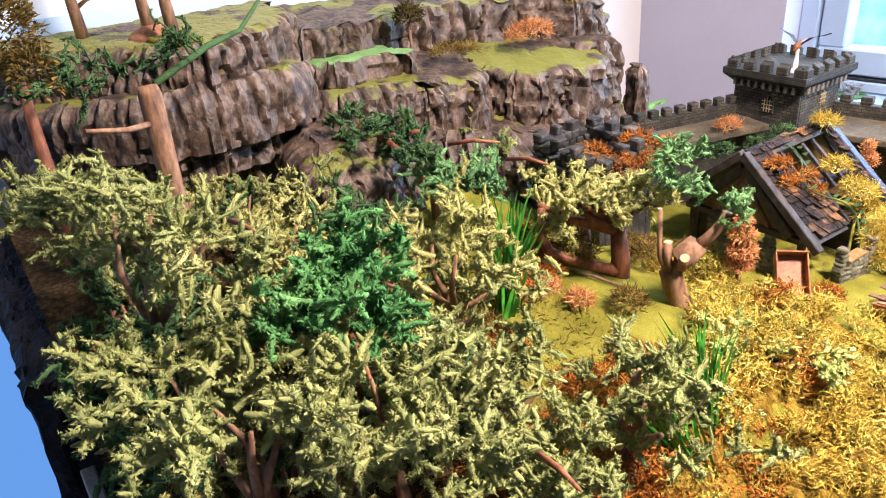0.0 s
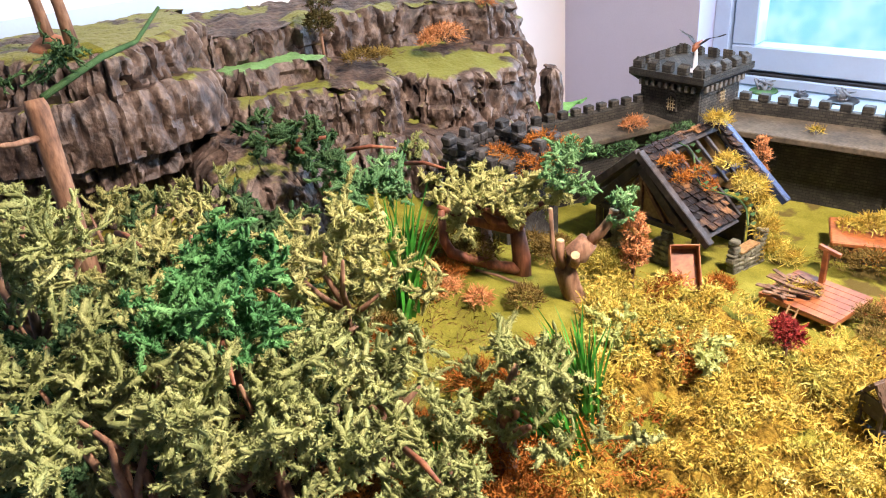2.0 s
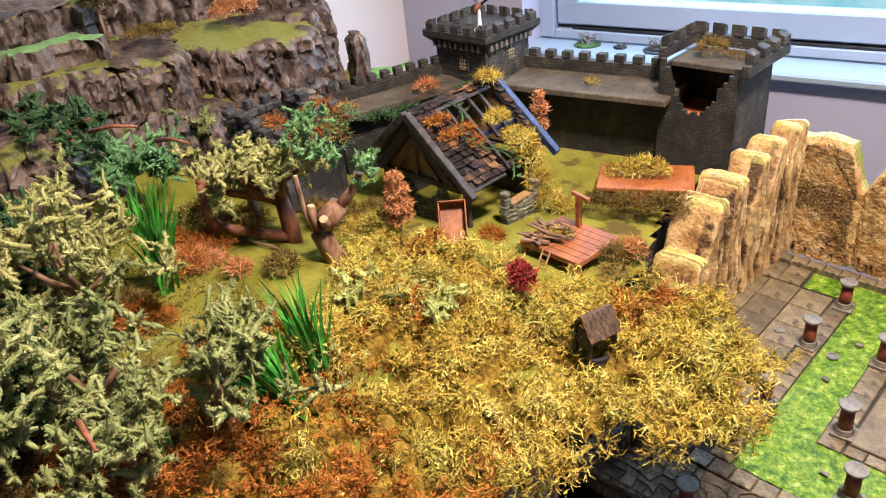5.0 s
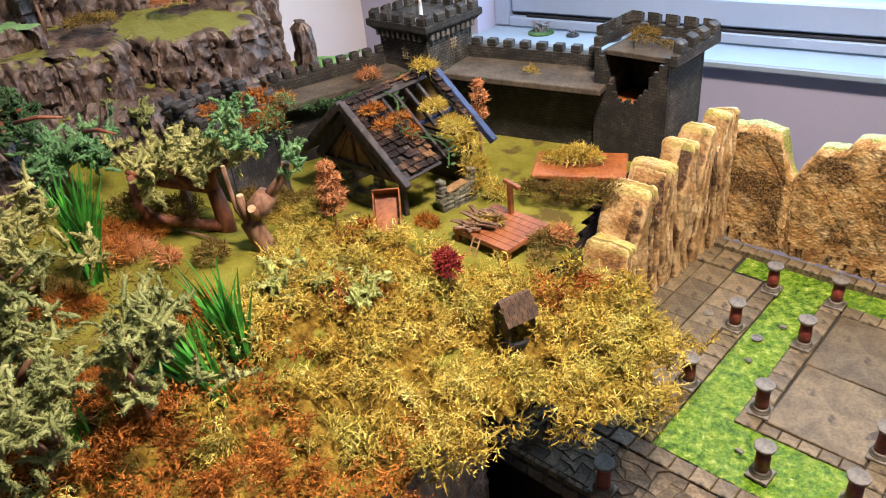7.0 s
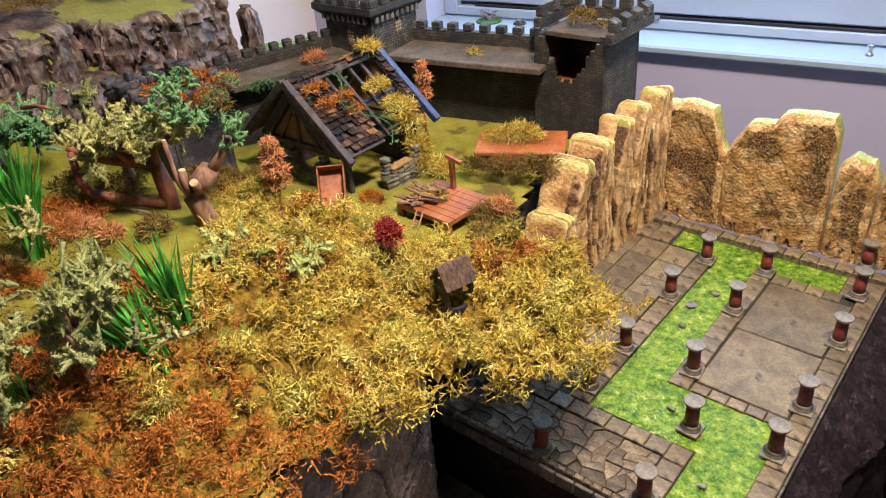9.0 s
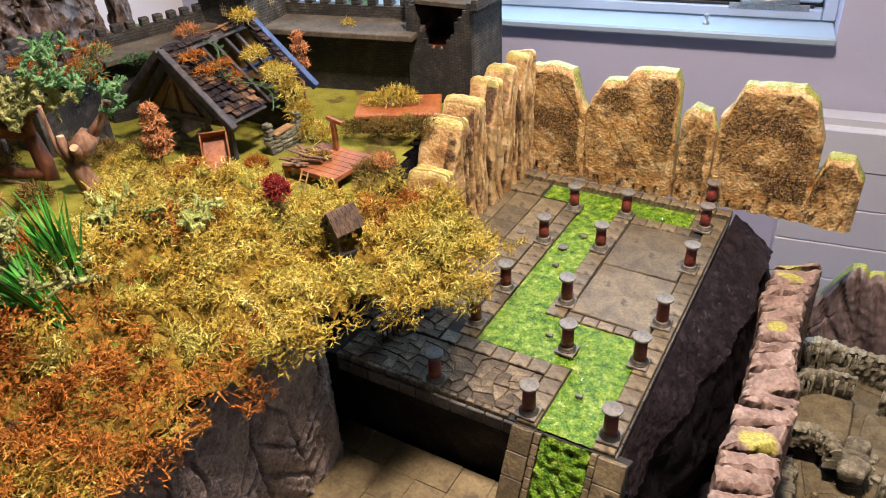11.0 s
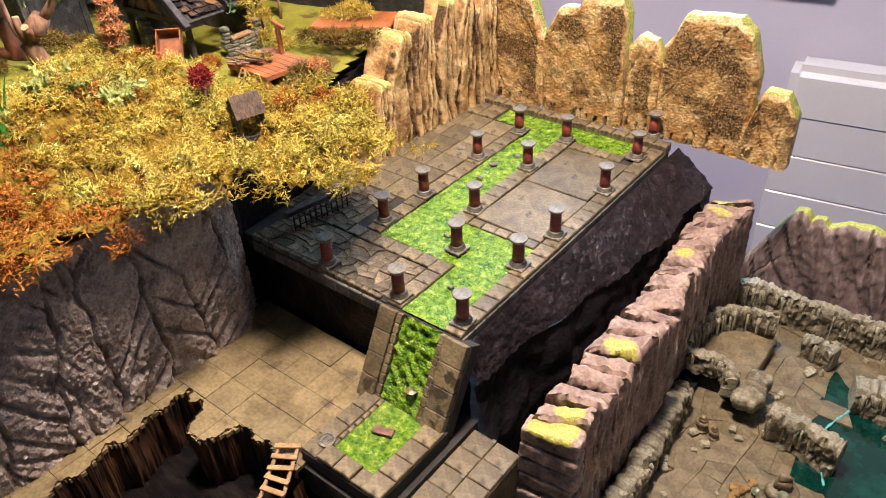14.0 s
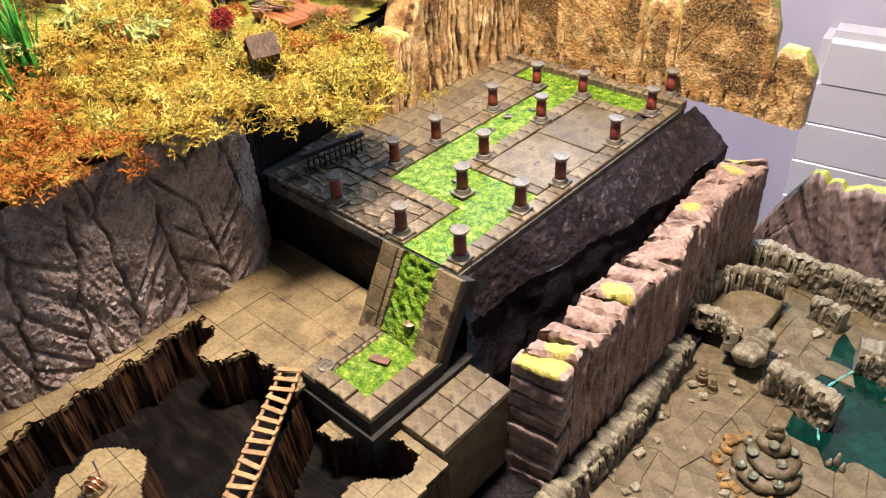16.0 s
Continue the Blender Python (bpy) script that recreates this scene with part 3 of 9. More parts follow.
    if tilt is not None:
        # planes of the carved top: (slope in x, slope in y, facet height)
        for v in V:
            w = max(0.0, (v[2] - z0) / (z1 - z0)) ** 3
            g = v[0] * 38 + v[1] * 52 + seed
            v[2] += w * (tilt[0] * (v[0] - cen[0]) + tilt[1] * (v[1] - cen[1]) + tilt[2] * (abs((g * 0.5) % 2 - 1) - 0.5) + 0.5 * tilt[2] * noise.noise(Vector((v[0] * 45, v[1] * 45, seed))))
    return V, F


def fingers(rs, lobes, count, length, radius, up=0.4, fuzz=14, sides=5, segs=5, droop=0.3):
    """Spongy branches that spread from the lobes (x, y, z, rx, ry, rz) and carry blunt curled nubs, with a dense fuzz of fine fibres."""
    chunks = []
    w = np.array([l[3] * l[4] + l[4] * l[5] + l[3] * l[5] for l in lobes])
    w /= w.sum()

    def finger(s, way, L, r, curl, segs, dens):
        bend = rs.normal(size=3) * curl
        pts = [s]
        for k in range(segs):
            way = way + bend * 0.30 + rs.normal(size=3) * 0.22
            way /= np.linalg.norm(way)
            pts.append(pts[-1] + way * L / segs)
        P = np.array(pts)
        rad = [r * 0.58 * (1.1 - 0.45 * k / segs) * rs.uniform(0.62, 1.25) for k in range(segs + 1)]
        rad[-1] *= 0.45
        V, F = tube(pts, rad, 4)
        chunks.append((V, (np.array(F[:-2]), NO_TRI)))
        # blunt side nubs
        for q in rs.uniform(0.3, segs - 0.15, int(0.42 * L / r * dens)):
            k = int(q)
            b = P[k] + (P[k + 1] - P[k]) * (q - k)
            w = rs.normal(size=3) + np.array([0, 0, 0.3])
            w = w / np.linalg.norm(w) + (P[k + 1] - P[k]) / np.linalg.norm(P[k + 1] - P[k]) * 0.5
            e = r * rs.uniform(0.35, 0.6)
            N, G = tube([b, b + w * r * 0.75, b + w * r * rs.uniform(1.15, 1.6)], [e, e, e * 0.5], 3)
            chunks.append((N, (np.array(G[:-2]), NO_TRI)))
        if fuzz:
            m = int(dens * L / r * fuzz * 0.95) + 8
            f = rs.uniform(0, segs, m)
            i = np.minimum(f.astype(int), segs - 1)
            base = P[i] + (P[i + 1] - P[i]) * (f - i)[:, None]
            tang = (P[i + 1] - P[i])
            tang /= np.linalg.norm(tang, axis=1, keepdims=True) + 1e-9
            out = rs.normal(size=(m, 3))
            out -= tang * np.sum(out * tang, axis=1, keepdims=True)
            out /= np.linalg.norm(out, axis=1, keepdims=True) + 1e-9
            out = out + tang * rs.uniform(-0.1, 0.8, (m, 1))
            lump = 0.92 + 0.22 * np.sin(f * 2.3 + rs.uniform(0, 6))
            taper = (1.12 - 0.5 * f / segs)[:, None]
            foot = base + out * r * 0.5 * taper
            tip = base + (out + rs.normal(size=(m, 3)) * 0.16) * r * (rs.uniform(0.78, 1.36, m) * lump)[:, None] * taper
            side = rs.normal(size=(m, 3)) * r * 0.105
            W = np.stack([foot - side, foot + side, tip], 1).reshape(-1, 3)
            chunks.append((W, (NO_QUAD, np.arange(3 * m).reshape(-1, 3))))
        return pts

    left = count
    while left > 0:
        l = lobes[rs.choice(len(lobes), p=w)]
        c, e = np.array(l[:3]), np.array(l[3:])
        d = rs.normal(size=3)
        d[2] = d[2] * 0.45 + 0.15
        d /= np.linalg.norm(d)
        s = c + d * e * rs.uniform(0.1, 0.6)
        way = d * np.array([1, 1, 0.5]) + np.array([0, 0, 0.15 - droop * 0.12])
        stem = finger(s, way / np.linalg.norm(way), np.linalg.norm(d * e) * rs.uniform(0.7, 1.35), radius * 0.8, 0.5, segs, 0.6)
        left -= 1
        for k in range(rs.randint(6, 11)):
            q = np.array(stem[rs.randint(1, len(stem))]) + rs.normal(size=3) * radius * 0.5
            n = rs.normal(size=3) * 0.8 + d * 0.7 + np.array([0, 0, up * 1.6])
            n /= np.linalg.norm(n)
            finger(q, n, length * rs.uniform(0.30, 0.80), radius * rs.uniform(0.65, 1.05), 1.2, 4, 1.0)
            left -= 1
    return soup(chunks)


def strands(rs, starts, length, width, up=0.6, segs=4, curl=0.8, ways=None):
    """Flat curly strands, as of dried lichen or grass."""
    n = len(starts)
    P = np.asarray(starts, float)
    way = rs.normal(size=(n, 3)) if ways is None else np.asarray(ways, float) + rs.normal(size=(n, 3)) * 0.35
    way[:, 2] = way[:, 2] * 0.6 + up
    way /= np.linalg.norm(way, axis=1, keepdims=True)
    turn = rs.normal(size=(n, 3)) * curl
    side = np.cross(way, rs.normal(size=(n, 3)))
    side /= np.linalg.norm(side, axis=1, keepdims=True) + 1e-9
    L = length * rs.uniform(0.5, 1.4, (n, 1))
    W = width * rs.uniform(0.6, 1.3, (n, 1))
    rows = []
    for k in range(segs + 1):
        f = k / segs
        w = W * (1 - 0.75 * f)
        rows.append(np.stack([P - side * w * 0.5, P + side * w * 0.5], 1))
        way = way + turn * 0.5 / segs + rs.normal(size=(n, 3)) * 0.25
        way /= np.linalg.norm(way, axis=1, keepdims=True)
        P = P + way * L / segs
    V = np.stack(rows, 1).reshape(-1, 3)
    m = 2 * (segs + 1)
    k = 2 * np.arange(segs)
    q = np.stack([k, k + 1, k + 3, k + 2], 1)
    return V, (((np.arange(n) * m)[:, None, None] + q[None]).reshape(-1, 4), NO_TRI)


def scatter_lobes(rs, lobes, count, low=-0.3):
    """Points on and in the upper skin of the lobes."""
    w = np.array([l[3] * l[4] + l[4] * l[5] + l[3] * l[5] for l in lobes])
    w /= w.sum()
    i = rs.choice(len(lobes), count, p=w)
    A = np.array(lobes, float)[i]
    d = rs.normal(size=(count, 3))
    d /= np.linalg.norm(d, axis=1, keepdims=True)
    d[:, 2] = np.where(d[:, 2] < low, -d[:, 2], d[:, 2])
    return A[:, :3] + d * A[:, 3:] * rs.uniform(0.6, 1.0, (count, 1)), d


def inside(x, y, poly):
    hit = False
    n = len(poly)
    for i in range(n):
        (x1, y1), (x2, y2) = poly[i], poly[(i + 1) % n]
        if (y1 > y) != (y2 > y) and x < (x2 - x1) * (y - y1) / (y2 - y1) + x1:
            hit = not hit
    return hit


def mask(ob, name, values):
    """Stores how much of a second colour or flock each vertex carries."""
    at = ob.data.attributes.new(name, "FLOAT", "POINT")
    at.data.foreach_set("value", np.asarray(values, dtype=np.float32))
    return ob


def block(x0, x1, y0, y1, z0, z1, r, seed, amp=0.002, cuts=(), step=0.0035):
    """A worn upright block with rounded edges, broad dents and upright cuts (y, width, depth, lean) in its east face."""
    c = np.array([(x0 + x1) / 2, (y0 + y1) / 2, (z0 + z1) / 2])
    h = np.array([(x1 - x0) / 2, (y1 - y0) / 2, (z1 - z0) / 2])
    V, Q = [], []
    for ax in range(3):
        for sg in (-1, 1):
            if ax == 2 and sg < 0:
                continue
            u, v = (ax + 1) % 3, (ax + 2) % 3
            nu, nv = max(4, int(2 * h[u] / step)), max(4, int(2 * h[v] / step))
            s0 = len(V)
            for i in range(nu + 1):
                for j in range(nv + 1):
                    p = np.zeros(3)
                    p[ax], p[u], p[v] = sg * h[ax], (2 * i / nu - 1) * h[u], (2 * j / nv - 1) * h[v]
                    inner = np.clip(p, -(h - r), h - r)
                    if p[2] < 0:
                        inner[2] = p[2]
                    d = p - inner
                    L = np.linalg.norm(d)
                    n = d / L if L > 1e-9 else np.eye(3)[ax] * sg
                    w = inner + n * r + c
                    k = amp * 2.2 * noise.noise(Vector((w[0] * 26, w[1] * 26, w[2] * 20 + seed))) + amp * 0.8 * noise.noise(Vector((w[0] * 110, w[1] * 110, w[2] * 70 + seed))) + amp * 0.35 * noise.noise(Vector((w[0] * 300, w[1] * 300, w[2] * 300)))
                    for cy, cw, cd, cl in cuts:
                        e = abs(w[1] - cy - cl * (w[2] - c[2]) - 0.002 * noise.noise(Vector((w[2] * 40, cy * 90, 1))))
                        k -= cd * max(0.0, 1 - e / cw)
                    V.append(w + n * k)
            a = s0 + np.arange(nu)[:, None] * (nv + 1) + np.arange(nv)[None]
            q = np.stack([a, a + nv + 1, a + nv + 2, a + 1], -1).reshape(-1, 4)
            Q.append(q if sg > 0 else q[:, ::-1])
    bm = bmesh.new()
    vs = [bm.verts.new(v) for v in V]
    for q in np.concatenate(Q):
        bm.faces.new([vs[i] for i in q])
    bmesh.ops.remove_doubles(bm, verts=bm.verts, dist=0.0002)
    return bm

# ---- the room ----
def plain(name, x0, x1, y0, y1, z0, z1, mat, label, category, bevel=0.0):
    return tagged(obj(name, box(x0, x1, y0, y1, z0, z1, bevel), mat), label, category, kind="structure")


plain("floor", -1.65, 2.4, -2.4, 2.50, -0.06, 0.0, M_floor, "bright blue smooth floor of the hobby room", "floor")
plain("ceiling", -1.65, 2.4, -2.4, 2.50, 2.45, 2.52, M_room, "plain painted ceiling of the room", "ceiling")
ww = plain("wall_west", -1.63, -1.56, 0.078, 1.86, 0, 2.45, M_wall_warm, "pale warm painted room wall behind the cliffs", "wall")
part("wall_panel", box(-1.63, -1.40, 0.04, 0.0775, 0, 2.45), M_wall_warm, ww)
part("wall_panel", box(-1.47, -1.40, -2.4, -1.0, 0, 2.45), M_room, ww)
part("wall_panel", box(-1.47, -1.40, -0.999, 0.039, 2.06, 2.45), M_room, ww)
plain("wall_east", 2.4, 2.5, -2.4, 2.50, 0, 2.45, M_room, "pale grey painted room wall", "wall")
plain("wall_south", -1.5, 2.5, -2.5, -2.4, 0, 2.45, M_room, "pale grey painted room wall", "wall")
# the window wall stands askew behind the table: u along it, v into it
WM = Matrix.Translation((0.249, 1.998, 0)) @ Matrix.Rotation(radians(8.57), 4, "Z")
WX0, WX1, SILL = -1.40, 0.0, 0.985
wall_n = tagged(obj("wall_north", box(-1.95, 2.35, 0.07, 0.27, -0.06, SILL, m=WM), M_wall), "pale lilac painted room wall under a window", "wall", kind="structure")
part("wall_panel", box(-1.95, WX0, 0.07, 0.27, SILL, 2.52, m=WM), M_wall, wall_n)
part("wall_panel", box(WX1, 2.35, 0.07, 0.27, SILL, 2.52, m=WM), M_wall, wall_n)
part("wall_panel", box(WX0, WX1, 0.07, 0.27, 2.15, 2.52, m=WM), M_wall, wall_n)

# sky picture on the west wall: white haze over a blue band
backdrop = material("hazy_backdrop", [(0.82, 0.86, 0.92), (0.90, 0.92, 0.95)], 3, 0.7, 0.02, 200, grain=0.03)
bd = tagged(obj("backdrop_board", box(-1.398, -1.392, 0.085, 1.10, 1.05, 1.85), backdrop), "white hazy sky board standing behind the cliffs", "backdrop board", kind="structure")
part("blue_band", box(-1.3915, -1.388, 0.086, 0.72, 1.10, 1.425), material("backdrop_blue", [(0.50, 0.66, 0.88), (0.56, 0.72, 0.90)], 3, 0.7, 0.02, 200, grain=0.03), bd, "pale blue painted band")

win = thing("window_1", "white framed window with frosted pane and deep sill", "window", kind="structure")
fz0, fz1 = SILL + 0.0205, 2.15
for nm, a in (("frame_side", (WX0, WX0 + 0.045, 0.165, 0.25, fz0, fz1)), ("frame_side", (WX1 - 0.03, WX1, 0.165, 0.25, fz0, fz1)),
              ("frame_bottom", (WX0 + 0.0455, WX1 - 0.0305, 0.165, 0.25, fz0, fz0 + 0.026)), ("frame_top", (WX0 + 0.0455, WX1 - 0.0305, 0.165, 0.25, fz1 - 0.05, fz1))):
    part(nm, box(*a, 0.003, m=WM), M_white_frame, win)
part("sash_bottom", box(WX0 + 0.05, WX1 - 0.035, 0.175, 0.24, fz0 + 0.038, fz0 + 0.103, 0.004, m=WM), M_white_frame, win)
for a in ((WX0 + 0.05, WX0 + 0.115), (WX1 - 0.10, WX1 - 0.035)):
    part("sash_side", box(*a, 0.175, 0.24, fz0 + 0.1035, fz1 - 0.055, 0.004, m=WM), M_white_frame, win)
part("seal", box(WX0 + 0.046, WX1 - 0.031, 0.190, 0.23, fz0 + 0.0262, fz0 + 0.0378, m=WM), M_dark_rail, win, "black rubber seal")
part("rail", box(WX0 + 0.10, WX1 - 0.05, 0.1695, 0.1745, fz0 + 0.027, fz0 + 0.034, 0.001, m=WM), M_dark_rail, win, "dark track along the sash")
part("catch", box(-0.80, -0.765, 0.160, 0.1690, fz0 + 0.020, fz0 + 0.036, 0.001, m=WM), M_metal, win, "grey metal window catch")
part("sill", box(WX0 - 0.02, WX1, 0.035, 0.1645, SILL, SILL + 0.02, 0.005, m=WM), M_sill, win, "white gloss window sill")
stay = part("stay", tube([tuple(WM @ Vector(p)) for p in ((-0.215, 0.155, fz0 + 0.040), (-0.16, 0.150, fz0 + 0.046), (-0.085, 0.150, fz0 + 0.046))], [0.007, 0.006, 0.005], 8), M_metal, win, "grey metal window stay", True)
part("stay_plate", box(-0.24, -0.06, 0.162, 0.1640, fz0 + 0.022, fz0 + 0.036, 0.0008, m=WM), M_metal, stay)
px, py, pz = WM @ Vector((-0.284, 0.095, SILL + 0.02))
part("peg", lathe([(0.008, 0), (0.008, 0.004), (0.004, 0.006), (0.004, 0.016), (0.007, 0.018), (0.007, 0.024)], 10, (px, py, pz)), M_metal, win, "small metal peg", True)
glass = bpy.data.materials.new("frosted_glass")
glass.use_nodes = True
gt = glass.node_tree
gt.nodes.remove(gt.nodes["Principled BSDF"])
g_clear, g_gloss, g_mix = gt.nodes.new("ShaderNodeBsdfTransparent"), gt.nodes.new("ShaderNodeBsdfGlossy"), gt.nodes.new("ShaderNodeMixShader")
g_clear.inputs[0].default_value = (0.93, 0.98, 1.0, 1)
g_gloss.inputs["Roughness"].default_value = 0.15
g_mix.inputs[0].default_value = 0.06
gt.links.new(g_clear.outputs[0], g_mix.inputs[1])
gt.links.new(g_gloss.outputs[0], g_mix.inputs[2])
gt.links.new(g_mix.outputs[0], gt.nodes["Material Output"].inputs[0])
pane = part("pane", box(WX0 + 0.11, WX1 - 0.095, 0.205, 0.211, fz0 + 0.1, fz1 - 0.06, m=WM), glass, win, "frosted glass pane")
pane.visible_shadow = False
sky_glow = bpy.data.materials.new("daylight_outside")
sky_glow.use_nodes = True
sn = sky_glow.node_tree
sn.nodes.remove(sn.nodes["Principled BSDF"])
em = sn.nodes.new("ShaderNodeEmission")
nz = sn.nodes.new("ShaderNodeTexNoise")
nz.inputs["Scale"].default_value = 14.0
cr = sn.nodes.new("ShaderNodeValToRGB")
cr.color_ramp.elements[0].position, cr.color_ramp.elements[0].color = 0.35, (0.34, 0.74, 0.86, 1)
cr.color_ramp.elements[1].position, cr.color_ramp.elements[1].color = 0.7, (0.62, 0.92, 1.0, 1)
tco = sn.nodes.new("ShaderNodeTexCoord")
sn.links.new(tco.outputs["Object"], nz.inputs["Vector"])
sn.links.new(nz.outputs["Fac"], cr.inputs[0])
sn.links.new(cr.outputs[0], em.inputs[0])
em.inputs[1].default_value = 1.05
sn.links.new(em.outputs[0], sn.nodes["Material Output"].inputs[0])
tagged(obj("backdrop_daylight", box(-3.4, 2.2, 2.75, 2.77, 0.2, 3.4), sky_glow), "bright pale blue daylight seen through the window", "sky", kind="structure")

# assumed doorway; the glowing blue sheet added behind it gives blue fill
blue_glow = bpy.data.materials.new("added_blue_glow")
blue_glow.use_nodes = True
bn = blue_glow.node_tree
bn.nodes.remove(bn.nodes["Principled BSDF"])
be = bn.nodes.new("ShaderNodeEmission")
be.inputs[0].default_value, be.inputs[1].default_value = (0.10, 0.25, 0.60, 1), 1.0
bn.links.new(be.outputs[0], bn.nodes["Material Output"].inputs[0])
tagged(obj("added_blue_glow_sheet", box(-2.6, -2.58, -2.2, 0.9, -0.5, 2.6), blue_glow), "added glowing blue sheet behind an assumed doorway", "sky", kind="structure")
dr = thing("door_1", "white frame round an assumed doorway, added before the blue sheet", "door", kind="structure")
part("frame_side", box(-1.46, -1.41, -0.998, -0.96, 0, 2.055, 0.002), M_white_frame, dr)
part("frame_top", box(-1.46, -1.41, -0.959, 0.076, 2.02, 2.058, 0.002), M_white_frame, dr)

# white heater cabinet under the window
ht = thing("heater_cabinet", "white gloss heater cabinet with rounded top and grooves", "heater")
hx0, hx1, hy0, hz = -0.045, 1.35, -0.03, 0.838
bmh = box(hx0, hx1, hy0, 0.068, hz - 0.116, hz, 0.0)
bmesh.ops.bevel(bmh, geom=[e for e in bmh.edges if all(v.co.z > hz - 0.01 for v in e.verts) or all(v.co.x < hx0 + 0.001 and v.co.y < hy0 + 0.001 for v in e.verts)], offset=0.022, segments=5, affect="EDGES")
bmh.transform(WM)
part("top_cover", bmh, M_white, ht)
for i in range(5):
    z1 = hz - 0.1175 - i * 0.101
    part("panel", box(hx0 + 0.004, hx1 - 0.01, hy0 + 0.003, 0.068, z1 - 0.0995, z1, 0.0025, m=WM), M_white, ht)
part("plinth", box(hx0 + 0.02, hx1 - 0.02, hy0 + 0.02, 0.068, 0.0, hz - 0.1175 - 0.505 + 0.0005, m=WM), M_white, ht)

# the wooden table that carries everything
tb = thing("work_table", "dark work table under the model landscape", "table")
part("tabletop", box(-1.385, 1.15, 0.085, 1.43, 0.50, 0.54, 0.004), M_wood_dark, tb)
for x in (-1.3, -0.1, 1.08):
    for y in (0.17, 1.36):
        part("leg", box(x - 0.03, x + 0.03, y - 0.03, y + 0.03, 0, 0.4995, 0.003), M_wood_dark, tb)

# models left on the window sill
for k, (x, w) in enumerate(((-1.231, 0.040), (-1.136, 0.020), (-1.035, 0.040))):
    sm = thing("model_figure", ("small grey model on a green round base", "small dark round toy on the sill", "small dark grey spiky model on the sill")[k], "model", tuple(WM @ Vector((x, 0.125, SILL + 0.0205))), group="sill models")
    part("base", lathe([(w * 0.9, 0), (w * 0.9, 0.003), (w * 0.8, 0.005)], 16), (M_fol_dark, M_blackplastic, M_blackplastic)[k], sm)
    rs_ = np.random.RandomState(k + 3)
    part("body", soup([tube([(rs_.uniform(-0.3, 0.3) * w, rs_.uniform(-0.2, 0.2) * w, 0.004), (rs_.uniform(-0.5, 0.5) * w, rs_.uniform(-0.35, 0.35) * w, 0.45 * w), (rs_.uniform(-0.75, 0.75) * w, rs_.uniform(-0.35, 0.35) * w, 0.75 * w)], [0.14 * w, 0.14 * w, 0.05 * w], 6) for _ in range(8)]), M_greyfig, sm)

# ---- the upper plateau ----
ZG = 1.03
PLATEAU = [(-1.385, 0.075), (-0.75, 0.070), (-0.33, 0.070), (-0.20, 0.10), (-0.155, 0.30), (-0.165, 0.74), (-0.235, 0.80), (-0.250, 0.96), (-0.260, 1.03), (-0.295, 1.12), (-0.318, 1.20), (-0.325, 1.43), (-1.385, 1.43)]


def ground_z(x, y):
    """Gentle swells of the grassy plateau; it rises towards the cliffs and from the house to the wood."""
    z = ZG + 0.006 * noise.noise(Vector((x * 7, y * 7, 0.3))) + 0.002 * noise.noise(Vector((x * 30, y * 30, 2.3)))
    rise = max(0.0, min(1.0, (-x - 0.78) / 0.25)) * max(0.0, min(1.0, (1.0 - y) / 0.25))
    bank = max(0.0, min(1.0, (1.02 - y) / 0.42))
    east = max(0.0, min(1.0, (-x - 0.22) / 0.25))
    lift = 0.075 * bank * bank * (3 - 2 * bank) * east * east * (3 - 2 * east)
    return z + max(lift, 0.11 * rise * rise * (3 - 2 * rise))


step = 0.0125
xs, ys = np.arange(-1.385, -0.14, step), np.arange(0.075, 1.43, step)
V, F, ix = [], [], {}
for i, x in enumerate(xs):
    for j, y in enumerate(ys):
        if inside(x, y, PLATEAU):
            ix[i, j] = len(V)
            V.append((x, y, ground_z(x, y)))
for (i, j) in list(ix):
    q = [(i, j), (i + 1, j), (i + 1, j + 1), (i, j + 1)]
    if all(k in ix for k in q):
        F.append([ix[k] for k in q])
gr = tagged(obj("ground", (V, F), M_grass, smooth=True), "mossy green static grass ground of the model landscape", "ground", kind="structure")
# bare earth and needles under the wood
mask(gr, "soil", [max(0.0, min(0.95, 6.0 * (0.40 + 0.10 * noise.noise(Vector((x * 9, y * 9, 5))) - y) + 0.55)) * max(0.0, min(1.0, (x + 0.97 + max(0.0, 0.5 - y)) * 8)) for x, y, z in V])

# carcass under the grass
bm = bmesh.new()
BASE = [(-1.385, 0.08), (-0.75, 0.075), (-0.36, 0.075), (-0.25, 0.12), (-0.215, 0.30), (-0.222, 0.72), (-0.25, 0.79), (-0.262, 0.97), (-0.270, 1.04), (-0.302, 1.12), (-0.322, 1.20), (-0.33, 1.43), (-1.385, 1.43)]
vs = [bm.verts.new((x, y, 0.545)) for x, y in BASE]
f = bm.faces.new(vs)
r = bmesh.ops.extrude_face_region(bm, geom=[f])
bmesh.ops.translate(bm, verts=[v for v in r["geom"] if isinstance(v, bmesh.types.BMVert)], vec=(0, 0, ZG - 0.022 - 0.545))
bmesh.ops.recalc_face_normals(bm, faces=bm.faces)
tagged(obj("plateau_base", bm, M_black), "black painted foam base under the grass", "base", kind="structure")

# dark rock slab at the open front edge
edge = tagged(obj("edge_rock", rock([(-1.38, 0.035), (-0.86, 0.030), (-0.845, 0.085), (-1.38, 0.09)], 0.80, 1.115, 0.010, 40, 0.004, 0.008, 0.012, 3), M_black, smooth=False), "black foam rock slab along the front edge", "rock")
tagged(obj("edge_board", box(-0.84, -0.30, 0.052, 0.0685, 0.545, 1.0, 0.002), M_board), "grey board facing the front of the base", "board")

